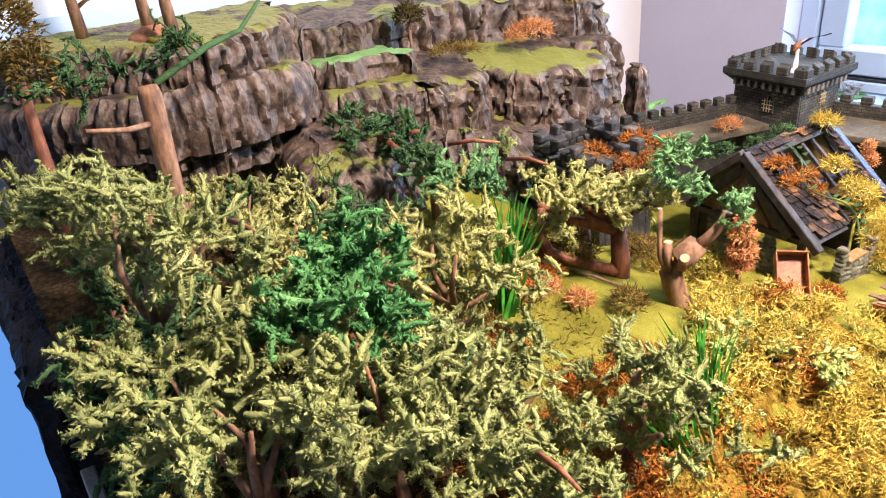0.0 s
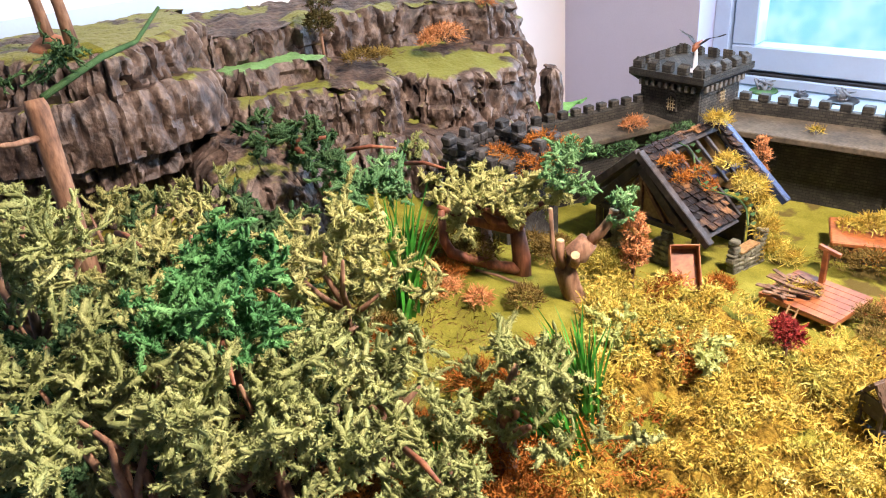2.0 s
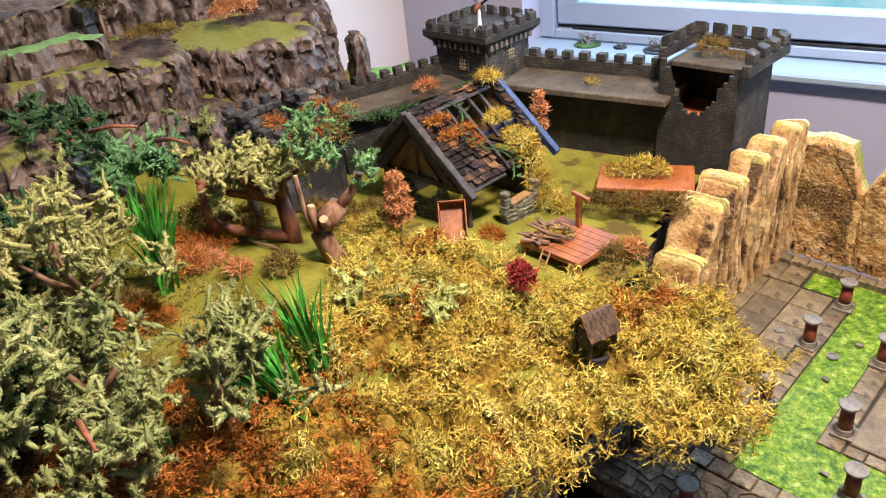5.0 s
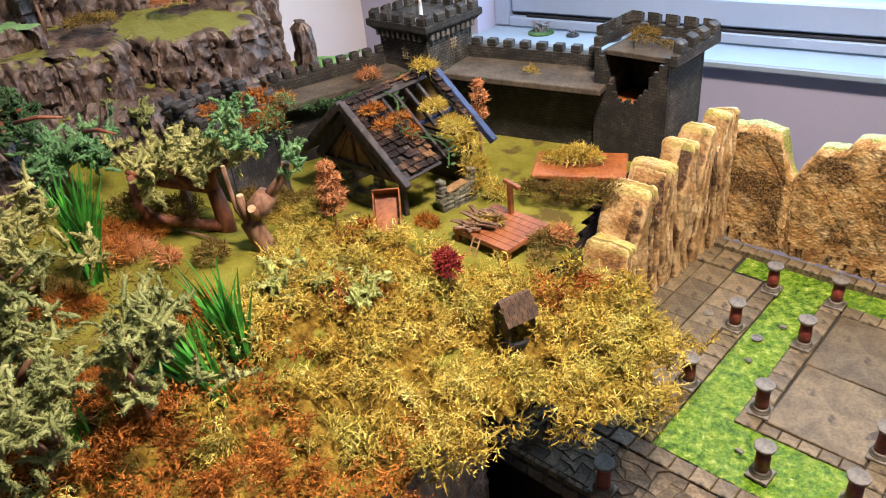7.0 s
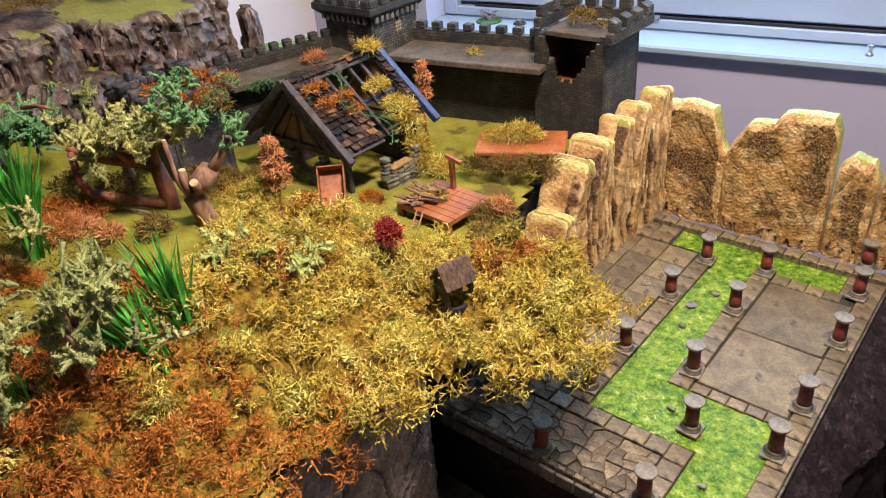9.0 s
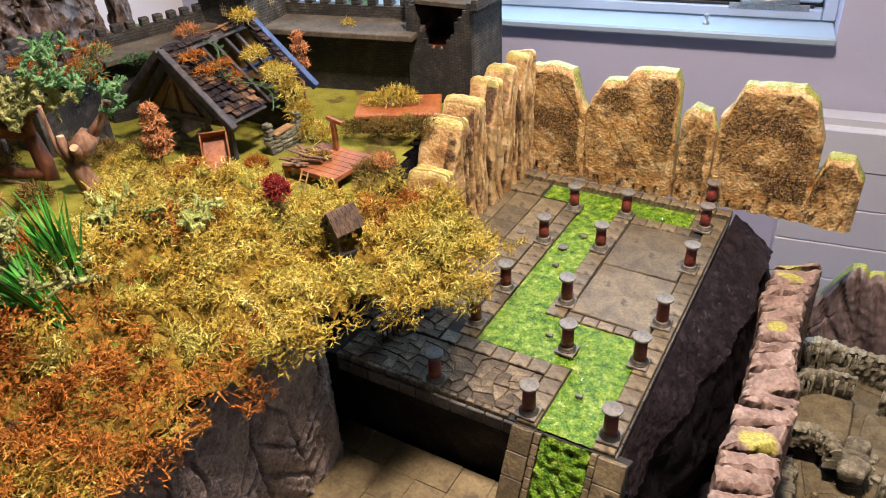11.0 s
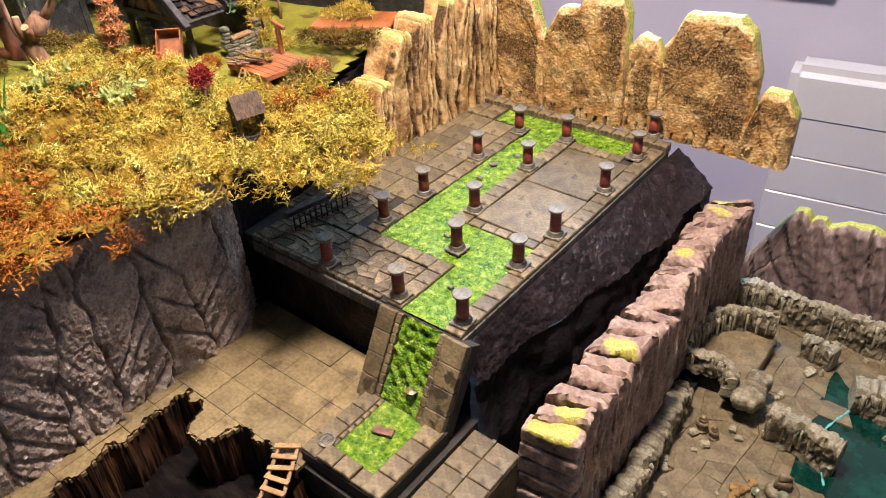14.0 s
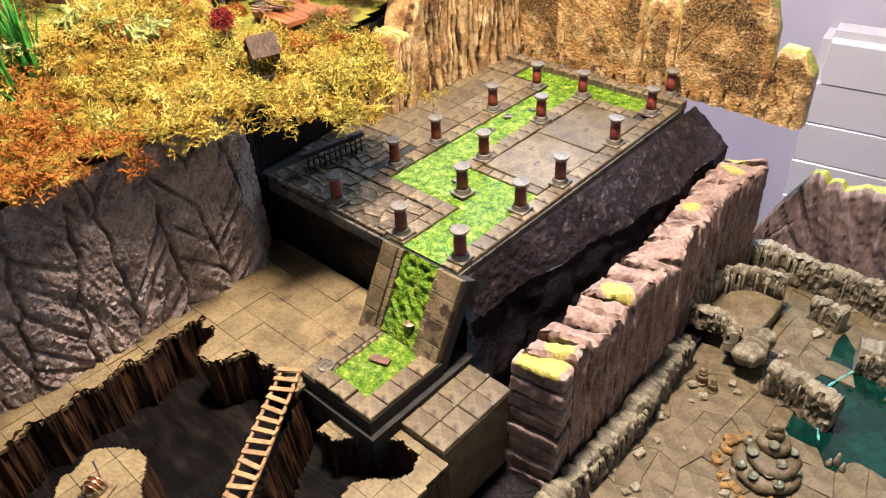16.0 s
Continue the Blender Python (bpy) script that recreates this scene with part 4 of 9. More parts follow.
# carved rock face under the moss
def carved(outline, z0, z1, seed, side):
    """A sheet of carved foam with slanting cuts."""
    P = resample(outline, 0.0024, closed=False)
    nz_ = int((z1 - z0) / 0.0032)
    V, F = [], []
    T = np.gradient(P, axis=0)
    Nn = np.stack([T[:, 1], -T[:, 0]], 1) * side
    Nn /= np.linalg.norm(Nn, axis=1, keepdims=True)
    s = np.r_[0, np.cumsum(np.linalg.norm(np.diff(P, axis=0), axis=1))]
    for i in range(nz_ + 1):
        z = z0 + (z1 - z0) * i / nz_
        for j in range(len(P)):
            w = s[j] * 13 + 2.6 * (z - z0) * math.sin(math.floor(s[j] * 6) * 2.1) + 0.12 * noise.noise(Vector((s[j] * 30, z * 30, seed)))
            cell = math.floor(w)
            fr = w - cell
            slant = 2.2 * (hash01(cell, 3) - 0.5)
            u = s[j] + slant * z
            d = 0.0012 * abs(math.sin(u * 520 + 2.5 * noise.noise(Vector((s[j] * 30, z * 30, seed))))) + 0.0030 * noise.noise(Vector((u * 150, z * 10, seed))) + 0.0036 * noise.noise(Vector((s[j] * 170, z * 170, seed + 4)))
            d += 0.010 * (hash01(cell, 1) - 0.5) + 0.016 * (fr - 0.5) * (hash01(cell, 2) - 0.4)
            d -= 0.012 * max(0.0, 1 - min(fr, 1 - fr) / 0.07)
            crack = abs(noise.noise(Vector((u * 22, z * 5.0, seed + 8))))
            d -= 0.009 * max(0, 1 - crack * 10)
            d += 0.004 * (z1 - z) / (z1 - z0)
            V.append((P[j, 0] + Nn[j, 0] * d, P[j, 1] + Nn[j, 1] * d, z))
    n = len(P)
    for i in range(nz_):
        for j in range(n - 1):
            F.append([i * n + j, i * n + j + 1, (i + 1) * n + j + 1, (i + 1) * n + j])
    return V, F


tagged(obj("carved_bank", carved([(-0.34, 0.055), (-0.225, 0.10), (-0.198, 0.30), (-0.190, 0.46), (-0.190, 0.64), (-0.192, 0.72), (-0.23, 0.772)], 0.742, 1.03, 1.0, 1), M_carve, smooth=40), "dark brown carved foam bank with slanting cuts", "rock face", kind="structure")

# ---- cliffs along the west wall ----
def cliff(name, outline, z0, z1, label, mat=None, **k):
    return tagged(obj(name, crag(outline, z0, z1, **k), mat or M_rock, smooth=38), label, "cliff")


cliff("cliff_block", [(-1.385, 0.08), (-1.20, 0.15), (-1.135, 0.24), (-1.06, 0.30), (-1.03, 0.36), (-1.065, 0.43), (-1.12, 0.51), (-1.20, 0.575), (-1.385, 0.60)], 1.22, 1.404, "high dark brown grooved cliff with flat grassy top", M_rock_lush, depth=0.020, col=0.040, seed=1, lean=0.012, lip=0.014, block=0.05)
cliff("cliff_ledge", [(-1.33, 0.09), (-1.13, 0.165), (-1.035, 0.275), (-1.02, 0.345), (-1.027, 0.415), (-1.04, 0.475), (-1.09, 0.535), (-1.25, 0.55)], 1.262, 1.337, "overhanging grey brown cliff ledge over a cave", M_rock_part, depth=0.014, col=0.030, seed=2, lean=0.0, lip=0.018, block=0.12, tilt=(0.10, 0.0, 0.004))
cliff("ledge_foot", [(-1.34, 0.10), (-1.19, 0.18), (-1.12, 0.29), (-1.11, 0.40), (-1.14, 0.48), (-1.3, 0.52)], 1.05, 1.266, "dark recessed rock under the cliff ledge", depth=0.02, col=0.035, seed=12, lean=-0.01, lip=0.01)
cliff("low_cliff", [(-1.30, 0.44), (-1.06, 0.405), (-0.96, 0.40), (-0.895, 0.445), (-0.875, 0.53), (-0.915, 0.61), (-1.01, 0.67), (-1.30, 0.69)], 1.05, 1.258, "low brown rock mound at the cliff foot", M_rock_part, depth=0.014, col=0.026, seed=3, lean=0.045, lip=0.045, block=0.11, tilt=(-0.22, 0.0, 0.006))
cliff("tall_cliff", [(-1.385, 0.54), (-1.185, 0.555), (-1.17, 0.63), (-1.185, 0.74), (-1.19, 0.86), (-1.17, 0.97), (-1.13, 1.05), (-1.095, 1.09), (-1.095, 1.17), (-1.18, 1.24), (-1.385, 1.25)], 1.20, 1.372, "tall back cliff with columns of dark rock", M_rock_part, depth=0.020, col=0.040, seed=4, lean=0.010, lip=0.012, block=0.06, tilt=(-0.12, -0.02, 0.006))
cliff("cliff_step", [(-1.35, 0.54), (-1.155, 0.525), (-1.105, 0.575), (-1.115, 0.65), (-1.085, 0.73), (-1.35, 0.75)], 1.18, 1.322, "small dark rock step between the cliffs", M_rock_mint, depth=0.014, col=0.026, seed=5, lean=0.015, lip=0.014, block=0.045)
cliff("cliff_shelf", [(-1.35, 0.50), (-1.10, 0.485), (-1.05, 0.55), (-1.04, 0.66), (-1.02, 0.75), (-1.35, 0.77)], 1.15, 1.284, "broken dark rock shelf below the step", M_rock_part, depth=0.016, col=0.024, seed=15, lean=0.02, lip=0.02, rough=0.004, block=0.04)
cliff("cliff_tier", [(-1.36, 0.64), (-1.11, 0.63), (-1.06, 0.645), (-1.03, 0.69), (-1.005, 0.79), (-1.05, 0.85), (-1.36, 0.88)], 1.18, 1.296, "brown cliff tier with grassy terrace", M_rock_part, depth=0.016, col=0.032, seed=6, lean=0.012, lip=0.012, block=0.09, tilt=(-0.14, 0.0, 0.003))
cliff("cliff_tier", [(-1.36, 0.80), (-1.08, 0.83), (-1.015, 0.845), (-0.975, 0.885), (-0.955, 0.95), (-0.962, 1.01), (-0.985, 1.08), (-1.01, 1.135), (-1.36, 1.17)], 1.05, 1.290, "wide brown cliff tier with grassy terrace", M_rock_part, depth=0.020, col=0.038, seed=16, lean=0.016, lip=0.012, block=0.08, tilt=(-0.14, 0.0, 0.003))
cliff("cliff_apron", [(-1.2, 0.62), (-1.005, 0.625), (-0.935, 0.70), (-0.895, 0.80), (-0.885, 0.90), (-0.93, 0.975), (-1.2, 0.99)], 1.03, 1.200, "rubble slope at the foot of the cliff tier", M_rock_part, depth=0.016, col=0.020, seed=7, lean=0.05, lip=0.04, rough=0.007, block=0.03, tilt=(-0.2, -0.1, 0.004))
cliff("cliff_end", [(-1.36, 1.05), (-1.06, 1.03), (-1.01, 1.08), (-1.005, 1.125), (-1.06, 1.16), (-1.36, 1.2)], 1.05, 1.283, "end of the brown cliff with deep columns", depth=0.018, col=0.036, seed=8, lean=0.008, lip=0.016, block=0.2)
cliff("rock_pillar", [(-1.045, 1.15), (-0.995, 1.14), (-0.98, 1.165), (-0.995, 1.195), (-1.05, 1.20)], 1.05, 1.225, "small dark rock pillar beside the cliff", depth=0.010, col=0.02, seed=9, lean=0.008, lip=0.015)
mound = tagged(obj("grass_mound", crag([(-1.2, 1.10), (-0.96, 1.11), (-0.90, 1.17), (-0.90, 1.28), (-1.0, 1.40), (-1.25, 1.42)], 1.03, 1.085, depth=0.004, col=0.05, seed=11, lean=0.07, lip=0.05, cap=0.006), M_mint, smooth=60), "bright green grassy mound behind the castle", "mound")

# ---- the castle ----
def merlons(parent, a, b, z, n, size, mat, lean=0.0, name="merlon"):
    """A row of merlons with sloped tops from a to b (x, y), centred on the line."""
    a, b = Vector((*a, 0)), Vector((*b, 0))
    ang = math.atan2(b.y - a.y, b.x - a.x)
    w, d, h = size
    for i in range(n):
        p = a + (b - a) * ((i + 0.5) / n)
        bm = box(-w / 2, w / 2, -d / 2, d / 2, 0, h, 0.0012)
        for v in bm.verts:
            if v.co.z > h * 0.6:
                v.co.z += lean * v.co.y / d
        bm.transform(Matrix.Translation((p.x, p.y, z)) @ Matrix.Rotation(ang, 4, "Z"))
        part(name, bm, mat, parent)


def arch_window(parent, x, y, z, w, h, rz):
    """A round-headed window: flat dark plate, stone surround and lattice bars."""
    m = Matrix.Translation((x, y, z)) @ Matrix.Rotation(radians(rz), 4, "Z")
    def arch(w, h, t0, t1):
        bm = bmesh.new()
        pts = [(-w / 2, 0), (w / 2, 0)] + [(w / 2 * math.cos(t), h - w / 2 + w / 2 * math.sin(t)) for t in np.linspace(0, math.pi, 9)]
        f = bm.faces.new([bm.verts.new((px, t0, pz)) for px, pz in pts])
        r = bmesh.ops.extrude_face_region(bm, geom=[f])
        bmesh.ops.translate(bm, verts=[v for v in r["geom"] if isinstance(v, bmesh.types.BMVert)], vec=(0, t1 - t0, 0))
        bmesh.ops.recalc_face_normals(bm, faces=bm.faces)
        bm.transform(m)
        return bm
    pw = part("window", arch(w * 1.25, h * 1.1, -0.0012, 0.001), M_slate, parent, "round-headed lattice window")
    part("dark_plate", arch(w, h, -0.0016, 0.0005), M_wood_dark, pw)
    for i in (-1, 0, 1):
        part("bar", box(i * w * 0.25 - 0.0006, i * w * 0.25 + 0.0006, -0.0032, -0.0016, 0.001, h - 0.003 - abs(i) * 0.004, m=m), M_gold, pw)
    for k in range(1, 4):
        part("bar", box(-w * 0.45, w * 0.45, -0.0030, -0.0015, h * k / 4.6 - 0.0006, h * k / 4.6 + 0.0006, m=m), M_gold, pw)


def tower_body(parent, x0, x1, y0, y1, z0, z1, wall=0.006):
    """Four walls of coursed stone."""
    part("wall", box(x0, x1, y0, y0 + wall, z0, z1, 0.0008), M_brick_castle, parent)
    part("wall", box(x0, x1, y1 - wall, y1, z0, z1, 0.0008), M_brick_castle, parent)
    part("wall", box(x0, x0 + wall, y0 + wall + 0.0005, y1 - wall - 0.0005, z0, z1, 0.0008), M_brick_castle, parent)
    part("wall", box(x1 - wall, x1, y0 + wall + 0.0005, y1 - wall - 0.0005, z0, z1, 0.0008), M_brick_castle, parent)


def flared_top(parent, x0, x1, y0, y1, z, n, skip=()):
    """Corbels, an overhanging parapet and its merlons."""
    o = 0.016
    bm = bmesh.new()
    lo = [(x0, y0), (x1, y0), (x1, y1), (x0, y1)]
    hi = [(x0 - o, y0 - o), (x1 + o, y0 - o), (x1 + o, y1 + o), (x0 - o, y1 + o)]
    A = [bm.verts.new((*p, z - 0.008)) for p in lo]
    B = [bm.verts.new((*p, z + 0.008)) for p in hi]
    C = [bm.verts.new((*p, z + 0.019)) for p in hi]
    bm.faces.new(A[::-1])
    bm.faces.new(C)
    for R, S in ((A, B), (B, C)):
        for i in range(4):
            bm.faces.new([R[i], R[(i + 1) % 4], S[(i + 1) % 4], S[i]])
    cap = part("parapet", bm, M_brick_castle, parent)
    for i in range(9):
        f = (i + 0.5) / 9
        for p, q in (((x0 + (x1 - x0) * f, y0 - 0.008), "x"), ((x1 + 0.008, y0 + (y1 - y0) * f), "y")):
            part("corbel", box(p[0] - 0.003, p[0] + 0.003, p[1] - 0.004, p[1] + 0.004, z - 0.010, z + 0.001, 0.0008), M_slate, cap)
    e = 0.009
    s = ((x1 - x0 + 2 * o) / n * 0.62, 0.012, 0.016)
    ring = [((x0 - o, y0 - o + e), (x1 + o, y0 - o + e)), ((x1 + o - e, y0 - o), (x1 + o - e, y1 + o)), ((x1 + o, y1 + o - e), (x0 - o, y1 + o - e)), ((x0 - o + e, y1 + o), (x0 - o + e, y0 - o))]
    for i, (a, b) in enumerate(ring):
        if i not in skip:
            merlons(parent, a, b, z + 0.0185, n, s, M_brick_castle, lean=0.006)


t1 = thing("castle_tower", "dark stone model castle tower with battlements and arched windows", "tower", group="castle towers")
X0, X1, Y0, Y1 = -0.832, -0.708, 1.215, 1.338
tower_body(t1, X0, X1, Y0, Y1, ZG - 0.01, 1.219)
flared_top(t1, X0, X1, Y0, Y1, 1.223, 5)
arch_window(t1, X0 + 0.068, Y0, 1.172, 0.020, 0.030, 0)
arch_window(t1, X1, Y0 + 0.068, 1.180, 0.020, 0.030, 90)

# toy bird on a clear stand, perched on the tower
bird = thing("toy_bird", "small brown toy bird with spread wings on a stand", "toy bird", (-0.735, 1.235, 1.2425))
part("stand", lathe([(0.014, 0), (0.014, 0.003), (0.004, 0.005), (0.003, 0.03), (0.0025, 0.038)], 12), M_white, bird, "clear white round stand", True)
part("body", soup([tube([(0.0, -0.010, 0.036), (0, -0.004, 0.043), (0, 0.006, 0.046), (0, 0.016, 0.050)], [0.002, 0.0055, 0.0045, 0.002], 8)]), M_wood_red, bird, "", True)
for s in (-1, 1):
    pts = [(0.003 * s, 0.002, 0.046), (0.018 * s, 0.006, 0.058), (0.034 * s, 0.010, 0.062), (0.046 * s, 0.012, 0.067)]
    bm = bmesh.new()
    up_, lo_ = [], []
    for k, p in enumerate(pts):
        w = (0.010, 0.013, 0.010, 0.003)[k]
        up_.append(bm.verts.new((p[0], p[1] - w / 2, p[2])))
        lo_.append(bm.verts.new((p[0], p[1] + w / 2, p[2] - 0.002)))
    for k in range(3):
        bm.faces.new([up_[k], up_[k + 1], lo_[k + 1], lo_[k]])
    r = bmesh.ops.solidify(bm, geom=bm.faces[:], thickness=0.0014)
    part("wing", bm, M_wood_dark, bird)

# west wall of the castle, set at a slant, with its walkway and vines
cw = thing("castle_wall", "dark stone castle wall with crenels and earthy walkway", "castle wall", group="castle walls")
A, B = Vector((-0.893, 0.985, 0)), Vector((-0.833, 1.225, 0))
L_ = (B - A).length
mm = Matrix.Translation(A) @ Matrix.Rotation(math.atan2(B.y - A.y, B.x - A.x), 4, "Z")
part("wall", box(0, L_, -0.055, 0.006, ZG - 0.01, 1.145, 0.001, m=mm), M_brick_castle, cw)
part("walkway", box(0.001, L_, -0.088, -0.0125, 1.1455, 1.156, 0.0015, m=mm), M_walk, cw, "earthy brown walkway")
part("parapet", box(0, L_, -0.012, 0.006, 1.1455, 1.176, 0.001, m=mm), M_brick_castle, cw)
merlons(cw, (mm @ Vector((0, -0.003, 0))).xy, (mm @ Vector((L_, -0.003, 0))).xy, 1.1765, 9, (0.016, 0.014, 0.014), M_brick_castle)

# north wall between the towers
cn = thing("castle_wall", "dark stone castle wall with crenels and earthy walkway", "castle wall", group="castle walls")
nm = Matrix.Translation((-0.7075, 1.322, 0)) @ Matrix.Rotation(radians(11), 4, "Z")
part("wall", box(0, 0.306, -0.064, -0.020, ZG - 0.01, 1.145, 0.001, m=nm), M_brick_castle, cn)
part("walkway", box(0, 0.306, -0.104, -0.0005, 1.1455, 1.156, 0.0015, m=nm), M_walk, cn, "earthy brown walkway")
part("parapet", box(0, 0.306, 0, 0.015, 1.1455, 1.178, 0.001, m=nm), M_brick_castle, cn)
merlons(cn, (nm @ Vector((0.002, 0.0075, 0))).xy, (nm @ Vector((0.304, 0.0075, 0))).xy, 1.1785, 9, (0.018, 0.016, 0.013), M_brick_castle)

# ruined north-east tower: the front has a jagged breach
t2 = thing("ruined_tower", "dark stone tower with a jagged breach in its front", "tower", group="castle towers")
X0, X1, Y0, Y1 = -0.415, -0.283, 1.305, 1.425
steps = [0.185, 0.172, 0.150, 0.128, 0.115, 0.105, 0.100, 0.105, 0.100, 0.108, 0.118, 0.128, 0.150, 0.160, 0.172, 0.185]
w = (X1 - X0) / len(steps)
bm = bmesh.new()
pts = [(X0, ZG - 0.01), (X1, ZG - 0.01)]
for i in range(len(steps) - 1, -1, -1):
    pts += [(X0 + (i + 1) * w, ZG + steps[i]), (X0 + i * w, ZG + steps[i])]
keep = [p for k, p in enumerate(pts) if k == 0 or (abs(p[0] - pts[k - 1][0]) + abs(p[1] - pts[k - 1][1])) > 1e-6]
f = bm.faces.new([bm.verts.new((x, Y0, z)) for x, z in keep])
r = bmesh.ops.extrude_face_region(bm, geom=[f])
bmesh.ops.translate(bm, verts=[v for v in r["geom"] if isinstance(v, bmesh.types.BMVert)], vec=(0, 0.007, 0))
bmesh.ops.recalc_face_normals(bm, faces=bm.faces)
part("front_wall", bm, M_brick_castle, t2, "front wall broken down in steps")
part("wall", box(X0, X0 + 0.007, Y0 + 0.0075, Y1 - 0.0075, ZG - 0.01, 1.205, 0.0008), M_brick_castle, t2)
part("wall", box(X1 - 0.007, X1, Y0 + 0.0075, Y1 - 0.0075, ZG - 0.01, 1.205, 0.0008), M_brick_castle, t2)
part("wall", box(X0, X1, Y1 - 0.007, Y1, ZG - 0.01, 1.205, 0.0008), M_brick_castle, t2)
part("inner_floor", box(X0 + 0.0075, X1 - 0.0075, Y0 + 0.0075, Y1 - 0.0075, 1.108, 1.116), M_clay, t2, "orange brown floor inside the breach")
part("roof_floor", box(X0 + 0.0075, X1 - 0.0075, Y0 + 0.022, Y1 - 0.0075, 1.198, 1.2065, 0.001), M_walk, t2, "earthy roof floor")
for a, b in (((X0 - 0.012, Y0 + 0.03), (X0 - 0.012, Y1 + 0.01)), ((X1 + 0.012, Y0 - 0.005), (X1 + 0.012, Y1 + 0.01)), ((X0 - 0.01, Y1 + 0.012), (X1 + 0.01, Y1 + 0.012))):
    x0, x1, y0, y1 = min(a[0], b[0]), max(a[0], b[0]), min(a[1], b[1]), max(a[1], b[1])
    part("parapet", box(x0 - 0.006, x1 + 0.006, y0 - 0.006, y1 + 0.006, 1.2055, 1.224, 0.0015), M_brick_castle, t2)
merlons(t2, (X1 + 0.012, Y0 - 0.01), (X1 + 0.012, Y1 + 0.016), 1.2245, 4, (0.021, 0.014, 0.017), M_brick_castle, 0.006)
merlons(t2, (X1 + 0.016, Y1 + 0.0125), (X0 - 0.016, Y1 + 0.0125), 1.2245, 5, (0.021, 0.014, 0.017), M_brick_castle, 0.006)
merlons(t2, (X0 - 0.012, Y1 + 0.016), (X0 - 0.012, Y0 + 0.025), 1.2245, 3, (0.021, 0.014, 0.017), M_brick_castle, 0.006)

# overgrown keep in front of the cliffs
rk = thing("ruined_keep", "black stone ruined keep with rough block battlements", "ruin")
X0, X1, Y0, Y1 = -0.868, -0.734, 0.780, 0.892
for a in ((X0, X1, Y0, Y0 + 0.012), (X0, X1, Y1 - 0.012, Y1), (X0, X0 + 0.012, Y0 + 0.0125, Y1 - 0.0125), (X1 - 0.012, X1, Y0 + 0.0125, Y1 - 0.0125)):
    part("wall", box(*a, ZG - 0.01, 1.184, 0.001), M_keep, rk)
part("floor", box(X0 + 0.0125, X1 - 0.0125, Y0 + 0.0125, Y1 - 0.0125, 1.160, 1.168), M_walk, rk)
rs = np.random.RandomState(5)
for (ax, ay), (bx, by) in (((X0, Y0), (X1, Y0)), ((X1, Y0), (X1, Y1)), ((X1, Y1), (X0, Y1)), ((X0, Y1), (X0, Y0))):
    n = 7
    for row, z in enumerate((1.172, 1.1835, 1.194, 1.2065)):
        for i in range(n):
            if (row == 3 and i % 2 == 1) or (row >= 2 and rs.rand() < 0.12):
                continue
            f = (i + 0.5 + (0.25 if row == 1 else 0) * (i < n - 1)) / n
            x, y = ax + (bx - ax) * f, ay + (by - ay) * f
            L, d, h = math.hypot(bx - ax, by - ay) / n * (0.49, 0.42, 0.52, 0.46)[row] * rs.uniform(0.85, 1.12), (0.013, 0.010, 0.0105, 0.0095)[row], (0.0115, 0.0105, 0.0125, 0.0135)[row] * rs.uniform(0.8, 1.15)
            bm = box(-L, L, -d, d, 0, h, 0.002)
            jitter(bm, 0.0028, 60, i + row * 7 + ax * 50)
            bm.transform(Matrix.Translation((x, y, z)) @ Matrix.Rotation(math.atan2(by - ay, bx - ax), 4, "Z"))
            part("stone_block", bm, M_keep, rk)

